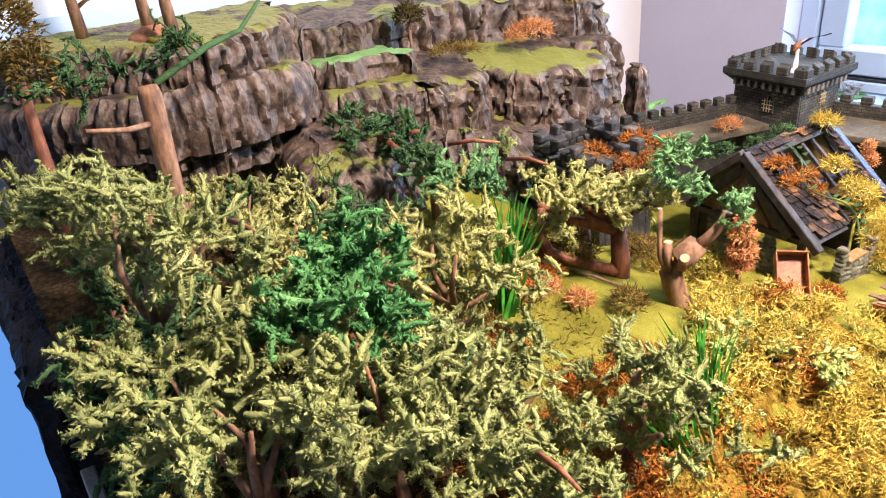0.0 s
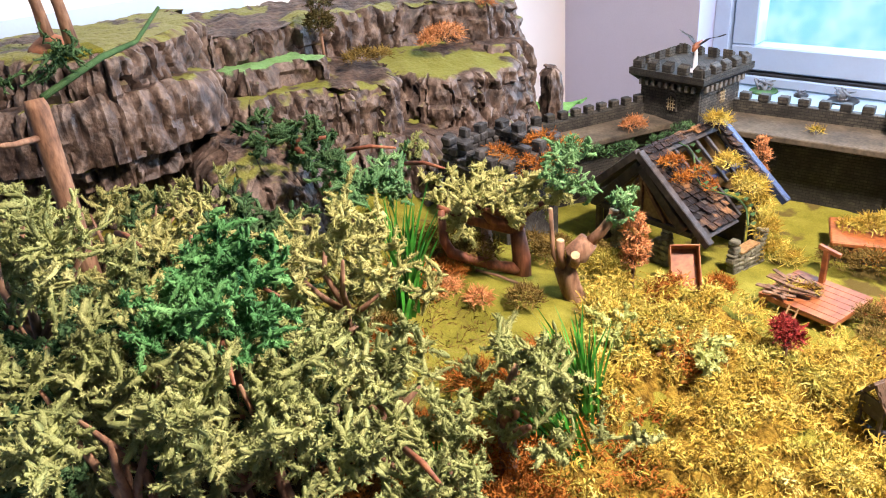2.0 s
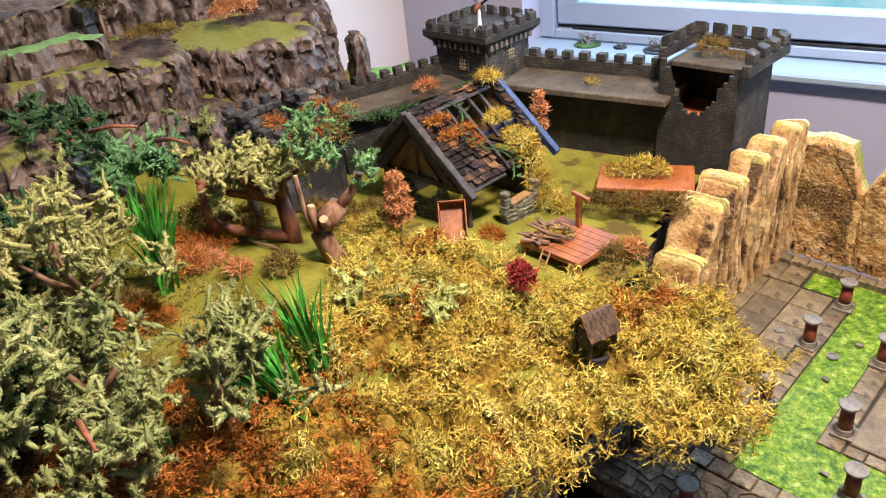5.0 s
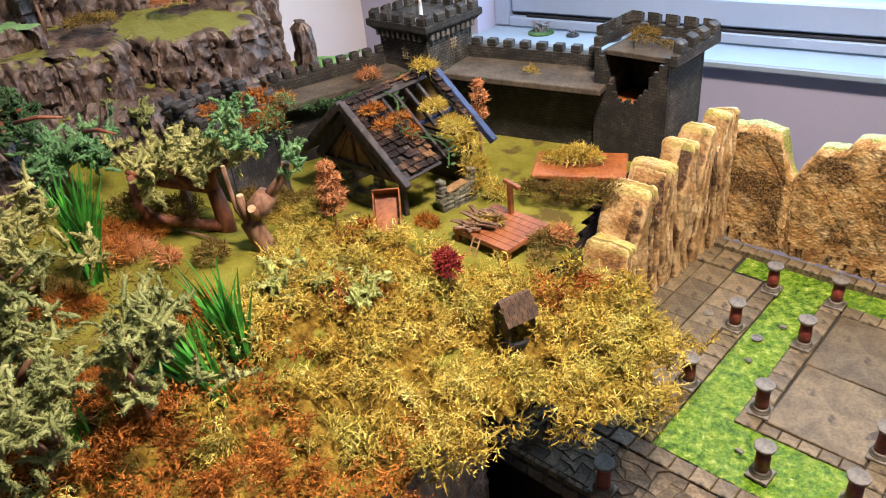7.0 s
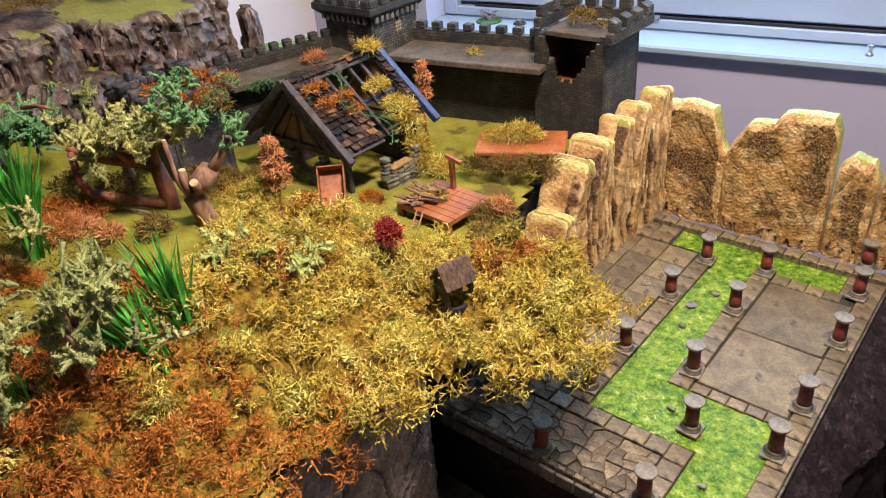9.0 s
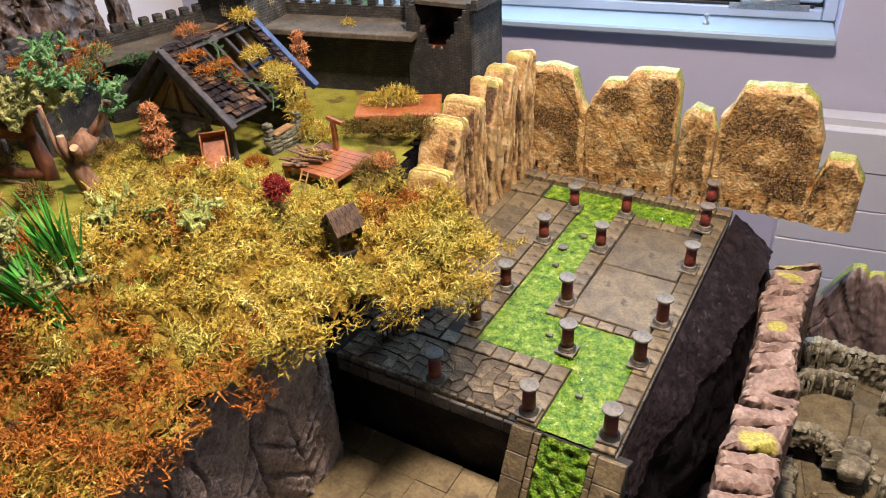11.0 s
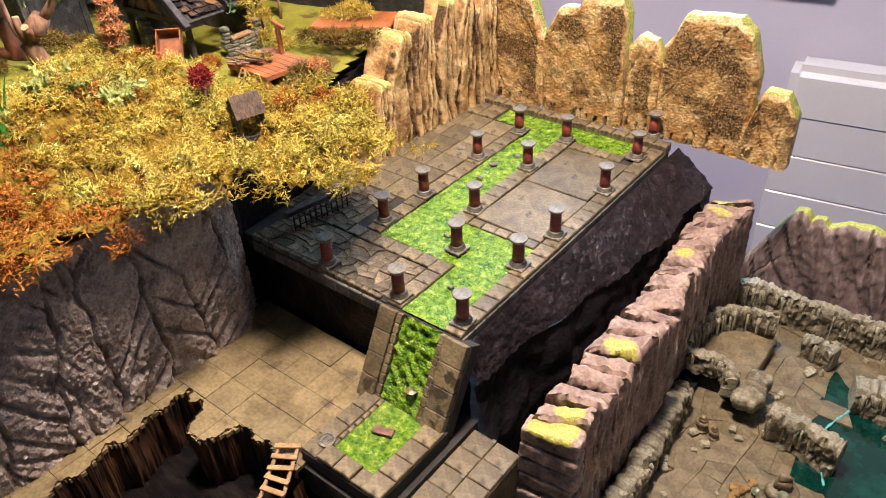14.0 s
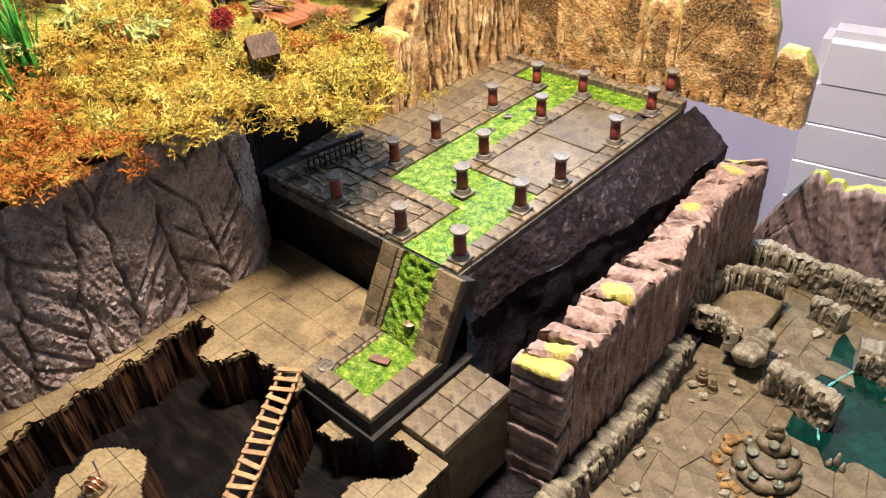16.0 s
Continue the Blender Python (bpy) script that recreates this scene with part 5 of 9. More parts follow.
# ---- timbered house with the broken roof ----
hs = thing("timber_house", "burnt timber-framed house with a broken shingle roof", "house")
RX, RZ, EX, EZ, HY0, HY1 = -0.610, 1.207, 0.116, 1.109, 0.926, 1.122
slope = math.atan2(RZ - EZ, EX)
def on_roof(u, y, h, side):
    """A place on the roof: u metres down the slope, h above it."""
    return Vector((RX + side * (u * math.cos(slope) + h * math.sin(slope)), y, RZ - u * math.sin(slope) + h * math.cos(slope)))
UL = EX / math.cos(slope)
rs = np.random.RandomState(8)
for side in (1, -1):
    rf = part("roof", box(RX + side * 0.001, RX + side * 0.004, HY0 + 0.003, HY1 - 0.003, RZ - 0.006, RZ - 0.001), M_wood_dark, hs)
    # boards under the shingles; the east slope has a hole in its middle
    spans = [(HY0 + 0.004, HY1 - 0.004, 0.0, UL)] if side < 0 else [(HY0 + 0.004, HY0 + 0.058, 0.0, UL), (HY0 + 0.058, HY0 + 0.082, 0.070, UL), (HY1 - 0.018, HY1 - 0.004, 0.0, UL * 0.8), (HY0 + 0.058, HY1 - 0.018, 0.0, 0.014)]
    for y0, y1, u0, u1 in spans:
        bm = bmesh.new()
        c = [on_roof(u, y, h, side) for h in (-0.003, 0.001) for u, y in ((u0, y0), (u1, y0), (u1, y1), (u0, y1))]
        vs = [bm.verts.new(p) for p in c]
        for q in ((0, 1, 2, 3), (7, 6, 5, 4), (0, 4, 5, 1), (1, 5, 6, 2), (2, 6, 7, 3), (3, 7, 4, 0)):
            bm.faces.new([vs[i] for i in q])
        bmesh.ops.recalc_face_normals(bm, faces=bm.faces)
        part("roof_board", bm, M_wood_dark, rf)
        u = u0 + 0.008
        row = 0
        while u < u1 + 0.004:
            y = y0 - (row % 2) * 0.006
            while y < y1 - 0.003:
                w = 0.0135
                ya, yb = max(y, y0), min(y + w - 0.0012, y1)
                if yb - ya > 0.004 and rs.rand() > 0.1:
                    tilt = rs.uniform(0.001, 0.0075)
                    k = [(u - 0.015, ya, 0.0015), (u, ya, 0.002 + tilt), (u, yb, 0.002 + tilt * rs.uniform(0.6, 1.3)), (u - 0.015, yb, 0.0015)]
                    bm = bmesh.new()
                    vs = [bm.verts.new(on_roof(a, b, h + d, side)) for d in (0, 0.002) for a, b, h in k]
                    for q in ((0, 1, 2, 3), (7, 6, 5, 4), (0, 4, 5, 1), (1, 5, 6, 2), (2, 6, 7, 3), (3, 7, 4, 0)):
                        bm.faces.new([vs[i] for i in q])
                    bmesh.ops.recalc_face_normals(bm, faces=bm.faces)
                    part("shingle", bm, M_shingle, rf)
                y += w
            u += 0.0115
            row += 1
def beam(name, a, b, r, mat, label=""):
    """A square timber from a to b."""
    a, b = Vector(a), Vector(b)
    d = b - a
    bm = box(-r, r, -r, r, 0, d.length, r * 0.2)
    bm.transform(Matrix.Translation(a) @ d.to_track_quat("Z", "Y").to_matrix().to_4x4())
    return part(name, bm, mat, hs, label)
for y in (HY0 - 0.001, HY1 + 0.001):
    for side in (1, -1):
        # the far east board carries the blue window light as its colour
        beam("bargeboard", on_roof(-0.002, y, 0.002, side), on_roof(UL + 0.010, y, 0.002, side), 0.0060, M_wood_dark if not (side > 0 and y > 1) else M_blue_beam, "" if not (side > 0 and y > 1) else "dark edge beam with blue daylight put into its colour")
for k in range(4):
    y = HY0 + 0.075 + k * 0.026
    beam("rafter", on_roof(0.0, y, -0.006, 1), on_roof(UL * (0.95 if k != 2 else 0.6), y, -0.006, 1), 0.0028, M_wood_dark)
beam("purlin", on_roof(0.075, HY0 + 0.05, -0.011, 1), on_roof(0.075, HY1 - 0.01, -0.011, 1), 0.003, M_blue_beam, "dark purlin with blue daylight put into its colour")
beam("ridge_beam", (RX, HY0, RZ - 0.006), (RX, HY1, RZ - 0.006), 0.004, M_wood_dark)
# gable with daub and timbers
for y, s in ((HY0 + 0.012, 1), (HY1 - 0.012, -1)):
    bm = bmesh.new()
    tri = [(RX - 0.088, 1.108), (RX + 0.088, 1.108), (RX, RZ - 0.008)]
    fr, bk = [bm.verts.new((x, y, z)) for x, z in tri], [bm.verts.new((x, y + 0.004 * s, z)) for x, z in tri]
    bm.faces.new(fr)
    bm.faces.new(bk[::-1])
    for i in range(3):
        bm.faces.new([fr[i], fr[(i + 1) % 3], bk[(i + 1) % 3], bk[i]])
    bmesh.ops.recalc_face_normals(bm, faces=bm.faces)
    part("gable", bm, M_plaster, hs, "ochre daub gable")
    y -= 0.003 * s
    beam("timber", (RX - 0.092, y, 1.106), (RX + 0.092, y, 1.106), 0.0045, M_wood_dark)
    beam("timber", (RX, y, 1.110), (RX, y, RZ - 0.012), 0.0032, M_bark)
    for q in (-1, 1):
        beam("timber", (RX + q * 0.004, y, 1.165), (RX + q * 0.045, y, 1.110), 0.0028, M_bark)
        beam("timber", (RX + q * 0.080, y - 0.002 * s, 1.110), (RX, y - 0.002 * s, RZ - 0.018), 0.0075, M_wood_dark)
for x in (-0.088, 0.088):
    beam("wall_plate", (RX + x, HY0 + 0.02, 1.106), (RX + x, HY1 - 0.02, 1.106), 0.004, M_wood_dark)
    for y in (HY0 + 0.022, HY1 - 0.022):
        beam("post", (RX + x, y, ZG - 0.005), (RX + x, y, 1.104), 0.0045, M_wood_dark)
part("inner_wall", box(RX - 0.086, RX + 0.080, HY1 - 0.03, HY1 - 0.026, ZG - 0.005, 1.10), M_wood_dark, hs)
part("inner_wall", box(RX - 0.086, RX - 0.082, HY0 + 0.03, HY1 - 0.031, ZG - 0.005, 1.10), M_wood_dark, hs)
# broken field-stone walls
def stones(parent, x0, y0, x1, y1, heights, seed):
    rs = np.random.RandomState(seed)
    n = len(heights)
    ang = math.atan2(y1 - y0, x1 - x0)
    L = math.hypot(x1 - x0, y1 - y0)
    for i, h in enumerate(heights):
        z = ZG - 0.004
        while z < ZG + h:
            dz = rs.uniform(0.006, 0.009)
            w = L / n * rs.uniform(0.95, 1.15)
            bm = box(-w / 2, w / 2, -0.007, 0.007, 0, dz - 0.0008, 0.0016)
            jitter(bm, 0.0016, 120, seed + i * 3.3 + z * 90)
            f = (i + 0.5) / n + rs.uniform(-0.15, 0.15) / n
            bm.transform(Matrix.Translation((x0 + (x1 - x0) * f, y0 + (y1 - y0) * f, z)) @ Matrix.Rotation(ang + rs.uniform(-0.08, 0.08), 4, "Z"))
            part("stone", bm, M_stone, parent)
            z += dz
stones(hs, -0.668, 0.948, -0.556, 0.938, [0.055, 0.05, 0.03, 0.022, 0.026, 0.034, 0.05, 0.066], 3)
stones(hs, -0.490, 0.990, -0.484, 1.066, [0.056, 0.030, 0.026, 0.026, 0.028, 0.052], 4)
part("window_board", box(-0.4965, -0.480, 1.004, 1.050, ZG + 0.0325, ZG + 0.0352, m=None), M_wood_pale, hs, "pale wooden window board")

# ---- hand cart, platform with pole, clay base ----
def wheel(parent, c, r, axis_rz, mat):
    m = Matrix.Translation(c) @ Matrix.Rotation(radians(axis_rz), 4, "Z")
    pts = [m @ Vector((r * math.cos(a), 0, r * math.sin(a))) for a in np.linspace(0, 2 * math.pi, 19)]
    w = part("wheel", tube(pts, 0.0016, 6), mat, parent, "", True)
    for k in range(6):
        a = math.pi * k / 6
        part("spoke", tube([m @ Vector((r * math.cos(a), 0, r * math.sin(a))), m @ Vector((-r * math.cos(a), 0, -r * math.sin(a)))], 0.0008, 4), mat, w)
    part("hub", tube([m @ Vector((0, -0.003, 0)), m @ Vector((0, 0.003, 0))], 0.0026, 8), mat, w)


cart = thing("hand_cart", "red-brown wooden cart tipped up on its wheels", "cart")
cm = Matrix.Translation((-0.500, 0.893, ZG + 0.040)) @ Matrix.Rotation(radians(-46), 4, "Z") @ Matrix.Rotation(radians(47), 4, "Y")
for a, nm in (((-0.034, 0.034, -0.018, 0.018, -0.002, 0.0), "bed"), ((-0.034, 0.034, -0.020, -0.0182, -0.002, 0.015), "side_board"), ((-0.034, 0.034, 0.0182, 0.020, -0.002, 0.015), "side_board"), ((-0.0362, -0.0342, -0.020, 0.020, -0.002, 0.017), "end_board")):
    part(nm, box(*a, 0.0005, m=cm), M_wood_red, cart)
for k in (-1, 1):
    wheel(cart, Vector((-0.490 + 0.015 * k, 0.882 + 0.016 * k, ZG + 0.013)), 0.0125, -46, M_wood_red)
part("axle", tube([(-0.508, 0.863, ZG + 0.013), (-0.472, 0.901, ZG + 0.013)], 0.0015, 6), M_wood_dark, cart)
part("shaft", box(-0.003, 0.045, -0.002, 0.002, 0, 0.003, m=Matrix.Translation((-0.478, 0.884, ZG + 0.011)) @ Matrix.Rotation(radians(18), 4, "Z")), M_wood_red, cart)

pf = thing("wooden_platform", "red-brown wooden platform on legs with planks and pole", "platform", (-0.360, 0.980, ZG), -3)
pt = part("deck", box(-0.052, 0.052, -0.046, 0.046, 0.018, 0.024, 0.0008), M_wood_red, pf)
for i in range(7):
    part("plank", box(-0.052, 0.052, -0.046 + i * 0.0132, -0.046 + i * 0.0132 + 0.0124, 0.0242, 0.0258, 0.0003), M_wood_red, pt)
for x in (-0.046, 0.046):
    for y in (-0.041, 0.041):
        part("leg", box(x - 0.004, x + 0.004, y - 0.004, y + 0.004, -0.004, 0.0178, 0.0006), M_wood_red, pf)
rs = np.random.RandomState(11)
for i in range(22):
    y = rs.uniform(-0.042, 0.016)
    part("loose_board", box(-0.02, 0.02, -0.003, 0.003, 0, 0.002, 0.0004, m=Matrix.Translation((-0.026 + rs.uniform(-0.018, 0.018), y, 0.027 + 0.0021 * (i % 6))) @ Matrix.Rotation(rs.uniform(-0.5, 0.5), 4, "Z")), M_bark, pf, "weathered loose board" if i == 0 else "")
po = part("pole", box(-0.0035, 0.0035, -0.0035, 0.0035, 0.026, 0.076, 0.0006, m=Matrix.Translation((-0.012, 0.036, 0))), M_wood_red, pf)
part("arm", box(-0.024, 0.006, -0.003, 0.003, 0.070, 0.076, 0.0006, m=Matrix.Translation((-0.012, 0.036, 0.001)) @ Matrix.Rotation(radians(10), 4, "Y")), M_wood_red, po)
ldr = thing("small_ladder", "little wooden ladder leaning on the platform", "ladder", (-0.362, 0.924, ZG), -3)
for x in (-0.006, 0.006):
    part("rail", tube([(x, -0.012, 0.0), (x, 0.006, 0.030)], 0.0012, 5), M_wood_pale, ldr)
for k in range(4):
    f = (k + 0.6) / 4.4
    part("rung", tube([(-0.0075, -0.012 + 0.018 * f, 0.030 * f), (0.0075, -0.012 + 0.018 * f, 0.030 * f)], 0.0010, 5), M_wood_pale, ldr)

cb = thing("clay_base", "flat orange-brown base plate standing on the grass", "base plate", (-0.368, 1.192, ZG), 28)
part("plate", box(-0.072, 0.074, -0.046, 0.044, 0.028, 0.036, 0.002), M_clay, cb)
part("support", box(-0.062, 0.062, -0.036, 0.036, -0.004, 0.0278, 0.001), M_wood_dark, cb)

# covered well in the moss
wl = thing("covered_well", "small dark well with a shingled gable roof", "well", (-0.200, 0.806, 1.041), -17)
part("curb", lathe([(0.018, -0.020), (0.0195, 0.001), (0.019, 0.004), (0.0145, 0.004), (0.0135, -0.003), (0.001, -0.003)], 18), M_dark_rail, wl, "black round well curb", False)
for y in (-0.017, 0.017):
    part("gable_board", box(-0.010, 0.010, y - 0.001, y + 0.001, 0.018, 0.040), M_wood_dark, wl)
    for x in (-0.012, 0.012):
        part("post", box(x - 0.0018, x + 0.0018, y - 0.002, y + 0.002, 0.0, 0.040), M_wood_dark, wl)
for side in (1, -1):
    sl = part("roof_slope", box(0, 0.030, -0.021, 0.021, -0.001, 0.0008, m=Matrix.Translation((0, 0, 0.058)) @ Matrix.Rotation(radians(0 if side > 0 else 180), 4, "Z") @ Matrix.Rotation(radians(55), 4, "Y")), M_wellroof, wl)
    for r in range(5):
        for c in range(6):
            part("shingle", box(r * 0.006, r * 0.006 + 0.0068, -0.021 + c * 0.007 + (r % 2) * 0.002, -0.0146 + c * 0.007 + (r % 2) * 0.002, 0.001, 0.0026, m=Matrix.Translation((0, 0, 0.058)) @ Matrix.Rotation(radians(0 if side > 0 else 180), 4, "Z") @ Matrix.Rotation(radians(57), 4, "Y")), M_wellroof, sl)

# ---- carved stone panels round the dungeon terrace ----
def slab_xz(name, outline, yf, yb, seed, mat, label, chamfer=0.011, cuts=0.036, grooves=0.0, parent=None, st=0.0026):
    """An upright carved slab whose silhouette is given in x and z; its face looks to -y, with a bevelled rim, rough middle and knife cuts at the foot."""
    P = np.array(outline, float)
    x0, x1, zb = P[:, 0].min(), P[:, 0].max(), P[:, 1].min()
    upper = P[np.argsort(P[:, 0])]
    xs_ = np.linspace(x0, x1, max(8, int((x1 - x0) / st)) + 1)
    top = np.array([max(zb + 0.02, max((a[1] + (b[1] - a[1]) * (x - a[0]) / (b[0] - a[0] + 1e-9) for a, b in zip(P[:-1], P[1:]) if min(a[0], b[0]) - 1e-6 <= x <= max(a[0], b[0]) + 1e-6 and max(a[1], b[1]) > zb + 0.02), default=zb + 0.02)) for x in xs_])
    nz_ = max(12, int((top.max() - zb) / st))
    rl = np.random.RandomState(int(seed * 10) + 5)
    notch = [(rl.uniform(x0, x1), rl.uniform(0.4, 1.0), rl.uniform(0.003, 0.008)) for _ in range(int((x1 - x0) / 0.016))] if cuts else []
    lines = [(rl.uniform(x0, x1), rl.uniform(zb, top.max()), rl.uniform(-0.7, 0.7), rl.uniform(0.03, 0.09)) for _ in range(int((x1 - x0) * 50))]
    V, F, dark, flock = [], [], [], []
    nxs = len(xs_)
    for layer in (0, 1):
        for j in range(nz_ + 1):
            for i, x in enumerate(xs_):
                wob = 0.003 * noise.noise(Vector((x * 55, seed, 4))) + 0.0015 * noise.noise(Vector((x * 200, seed, 9)))
                zt = top[i] + wob
                z = zb + (zt - zb) * j / nz_
                zz = z
                e = min(x - x0, x1 - x, (zt - z) * 0.9) + 0.003 * noise.noise(Vector((x * 50, z * 50, seed)))
                if layer:
                    V.append((x, yb + 0.002 * noise.noise(Vector((x * 40, z * 40, seed))), z))
                    dark.append(0)
                    flock.append(1.0 if zt - z < 0.004 else 0.0)
                    continue
                c = max(0.0, 1 - e / chamfer)
                y = yf + chamfer * 0.85 * c ** 1.4
                y += 0.0022 * noise.noise(Vector((x * 75, z * 60, seed))) + (1 - c) * 0.0016 * abs(noise.noise(Vector((x * 240, z * 240, seed + 3))))
                if grooves:
                    g = abs(noise.noise(Vector((x * 34 + z * 9, z * 4, seed + 7))))
                    y += grooves * max(0, 1 - g * 6) + grooves * 0.3 * noise.noise(Vector((x * 150 + z * 40, z * 10, seed)))
                # brown middle, paler rim and foot; the foot notches are darker again
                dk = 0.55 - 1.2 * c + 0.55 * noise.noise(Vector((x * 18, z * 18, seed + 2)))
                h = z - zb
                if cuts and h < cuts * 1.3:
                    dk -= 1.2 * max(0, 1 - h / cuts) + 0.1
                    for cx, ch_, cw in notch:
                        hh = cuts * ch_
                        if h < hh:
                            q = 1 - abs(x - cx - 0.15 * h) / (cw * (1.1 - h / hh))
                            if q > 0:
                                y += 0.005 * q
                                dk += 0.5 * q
                for cx, cz, sl_, ln in lines:
                    t_ = z - cz
                    if abs(t_) < ln and abs(x - cx - sl_ * t_) < 0.0022:
                        y += 0.0028 * (1 - abs(x - cx - sl_ * t_) / 0.0022)
                V.append((x, y, zz))
                dark.append(dk)
                flock.append(0.75 if zt - z < 0.0022 + 0.004 * noise.noise(Vector((x * 60, seed, 1))) and top[i] > top.max() - 0.045 else 0.0)
    n = nxs * (nz_ + 1)
    for j in range(nz_):
        for i in range(nxs - 1):
            a, b, c, d = j * nxs + i, j * nxs + i + 1, (j + 1) * nxs + i + 1, (j + 1) * nxs + i
            F.append([a, b, c, d])
            F.append([n + d, n + c, n + b, n + a])
    for i in range(nxs - 1):
        a = nz_ * nxs + i
        F.append([a, a + 1, n + a + 1, n + a])
        F.append([i + 1, i, n + i, n + i + 1])
    for j in range(nz_):
        a, b = j * nxs, (j + 1) * nxs
        F.append([a, b, n + b, n + a])
        a, b = a + nxs - 1, b + nxs - 1
        F.append([b, a, n + a, n + b])
    ob = obj(name, (V, F), mat, parent, smooth=45)
    mask(ob, "dark", dark)
    mask(ob, "flock", flock)
    return tagged(ob, label, "rock slab", group="carved slabs")


PANELS = [
    [(-0.245, 0.86), (-0.25, 1.05), (-0.235, 1.070), (-0.19, 1.082), (-0.145, 1.076), (-0.138, 1.05), (-0.128, 1.015), (-0.118, 1.0), (-0.118, 0.86)],
    [(-0.116, 0.86), (-0.118, 1.0), (-0.105, 1.03), (-0.085, 1.066), (-0.047, 1.070), (-0.036, 1.090), (0.040, 1.096), (0.050, 1.07), (0.055, 0.86)],
    [(0.057, 0.86), (0.058, 1.02), (0.075, 1.040), (0.105, 1.035), (0.117, 1.0), (0.117, 0.86)],
    [(0.119, 0.866), (0.121, 1.03), (0.135, 1.05), (0.152, 1.090), (0.24, 1.097), (0.265, 1.075), (0.285, 1.01), (0.280, 0.93), (0.268, 0.864)],
    [(0.270, 0.864), (0.287, 0.95), (0.297, 0.99), (0.335, 0.99), (0.356, 0.955), (0.353, 0.90), (0.345, 0.861)],
]
for k, o in enumerate(PANELS):
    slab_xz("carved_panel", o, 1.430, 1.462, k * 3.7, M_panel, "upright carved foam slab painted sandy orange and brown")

# upright slabs of the side wall, each with a worn rounded top
SIDE = [(1.058, 1.118, 1.006, -0.288, -0.214), (1.120, 1.182, 1.070, -0.292, -0.222), (1.184, 1.244, 1.083, -0.290, -0.221), (1.247, 1.300, 1.098, -0.272, -0.217), (1.302, 1.356, 1.104, -0.268, -0.214), (1.359, 1.424, 1.110, -0.256, -0.211)]
rl = np.random.RandomState(23)
for k, (y0, y1, z1, xb, xf) in enumerate(SIDE):
    cuts = [(rl.uniform(y0 + 0.006, y1 - 0.006), rl.uniform(0.0025, 0.005), rl.uniform(0.007, 0.015), rl.uniform(-0.12, 0.22)) for _ in range(4)]
    bm = block(xb, xf, y0, y1, 0.862, z1, 0.009, 20 + k, 0.0022, cuts, 0.0031)
    cz = (0.862 + z1) / 2
    dark, pale = [], []
    for v in bm.verts:
        # darker in the cuts and along the slab seams of the east side
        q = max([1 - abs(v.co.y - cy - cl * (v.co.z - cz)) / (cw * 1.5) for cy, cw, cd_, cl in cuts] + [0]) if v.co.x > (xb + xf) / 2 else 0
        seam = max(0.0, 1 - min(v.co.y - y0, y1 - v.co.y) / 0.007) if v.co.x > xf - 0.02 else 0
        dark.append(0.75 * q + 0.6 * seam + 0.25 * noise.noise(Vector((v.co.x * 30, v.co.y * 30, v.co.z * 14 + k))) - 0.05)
        pale.append(0.5 if v.co.z > z1 - 0.010 else 0.0)
        # the slab leans back: its south face runs up in a slope
        up = max(0.0, v.co.z - (z1 - 0.075))
        v.co.y += 0.42 * up * max(0.0, 1 - (v.co.y - y0) / (0.7 * (y1 - y0)))
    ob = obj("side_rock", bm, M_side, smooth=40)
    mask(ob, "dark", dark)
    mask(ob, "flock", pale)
    tagged(ob, "carved sandy yellow rock slab with upright cuts", "rock slab", group="side rocks")

# ---- dungeon terrace ----
ZT = 0.872
rs = np.random.RandomState(21)


def tile_mesh(w, d, h, bev=0.0012):
    """One worn flagstone centred on its origin, its top at z = 0."""
    me = bpy.data.meshes.new("tile")
    bm = box(-w / 2, w / 2, -d / 2, d / 2, -h, 0, 0)
    bmesh.ops.bevel(bm, geom=[e for e in bm.edges if all(v.co.z > -h / 2 for v in e.verts)], offset=bev, segments=1, affect="EDGES")
    for v in bm.verts:
        v.co += noise.noise_vector(v.co * 190 + Vector((w * 900, d * 700, 0))) * 0.0006
    bm.to_mesh(me)
    bm.free()
    return me


TILES = {}
def tile(parent, x, y, w, d, z, mat, h=0.006, tilt=0.0006):
    key = (round(w, 4), round(d, 4), mat.name)
    if key not in TILES:
        TILES[key] = tile_mesh(w, d, h)
        TILES[key].materials.append(mat)
    ob = new("tile", TILES[key])
    ob.parent = parent
    ob.matrix_local = pose(x, y, z + rs.uniform(-tilt, tilt), rs.uniform(-0.7, 0.7), rs.uniform(-0.7, 0.7), rs.uniform(-0.8, 0.8))
    return ob


def paved(parent, x0, x1, y0, y1, nx, ny, z, mat, gap=0.0009, skip=0.0, h=0.006):
    w, d = (x1 - x0) / nx, (y1 - y0) / ny
    for i in range(nx):
        for j in range(ny):
            if rs.rand() >= skip:
                tile(parent, x0 + (i + 0.5) * w, y0 + (j + 0.5) * d, w - gap, d - gap, z, mat, h)


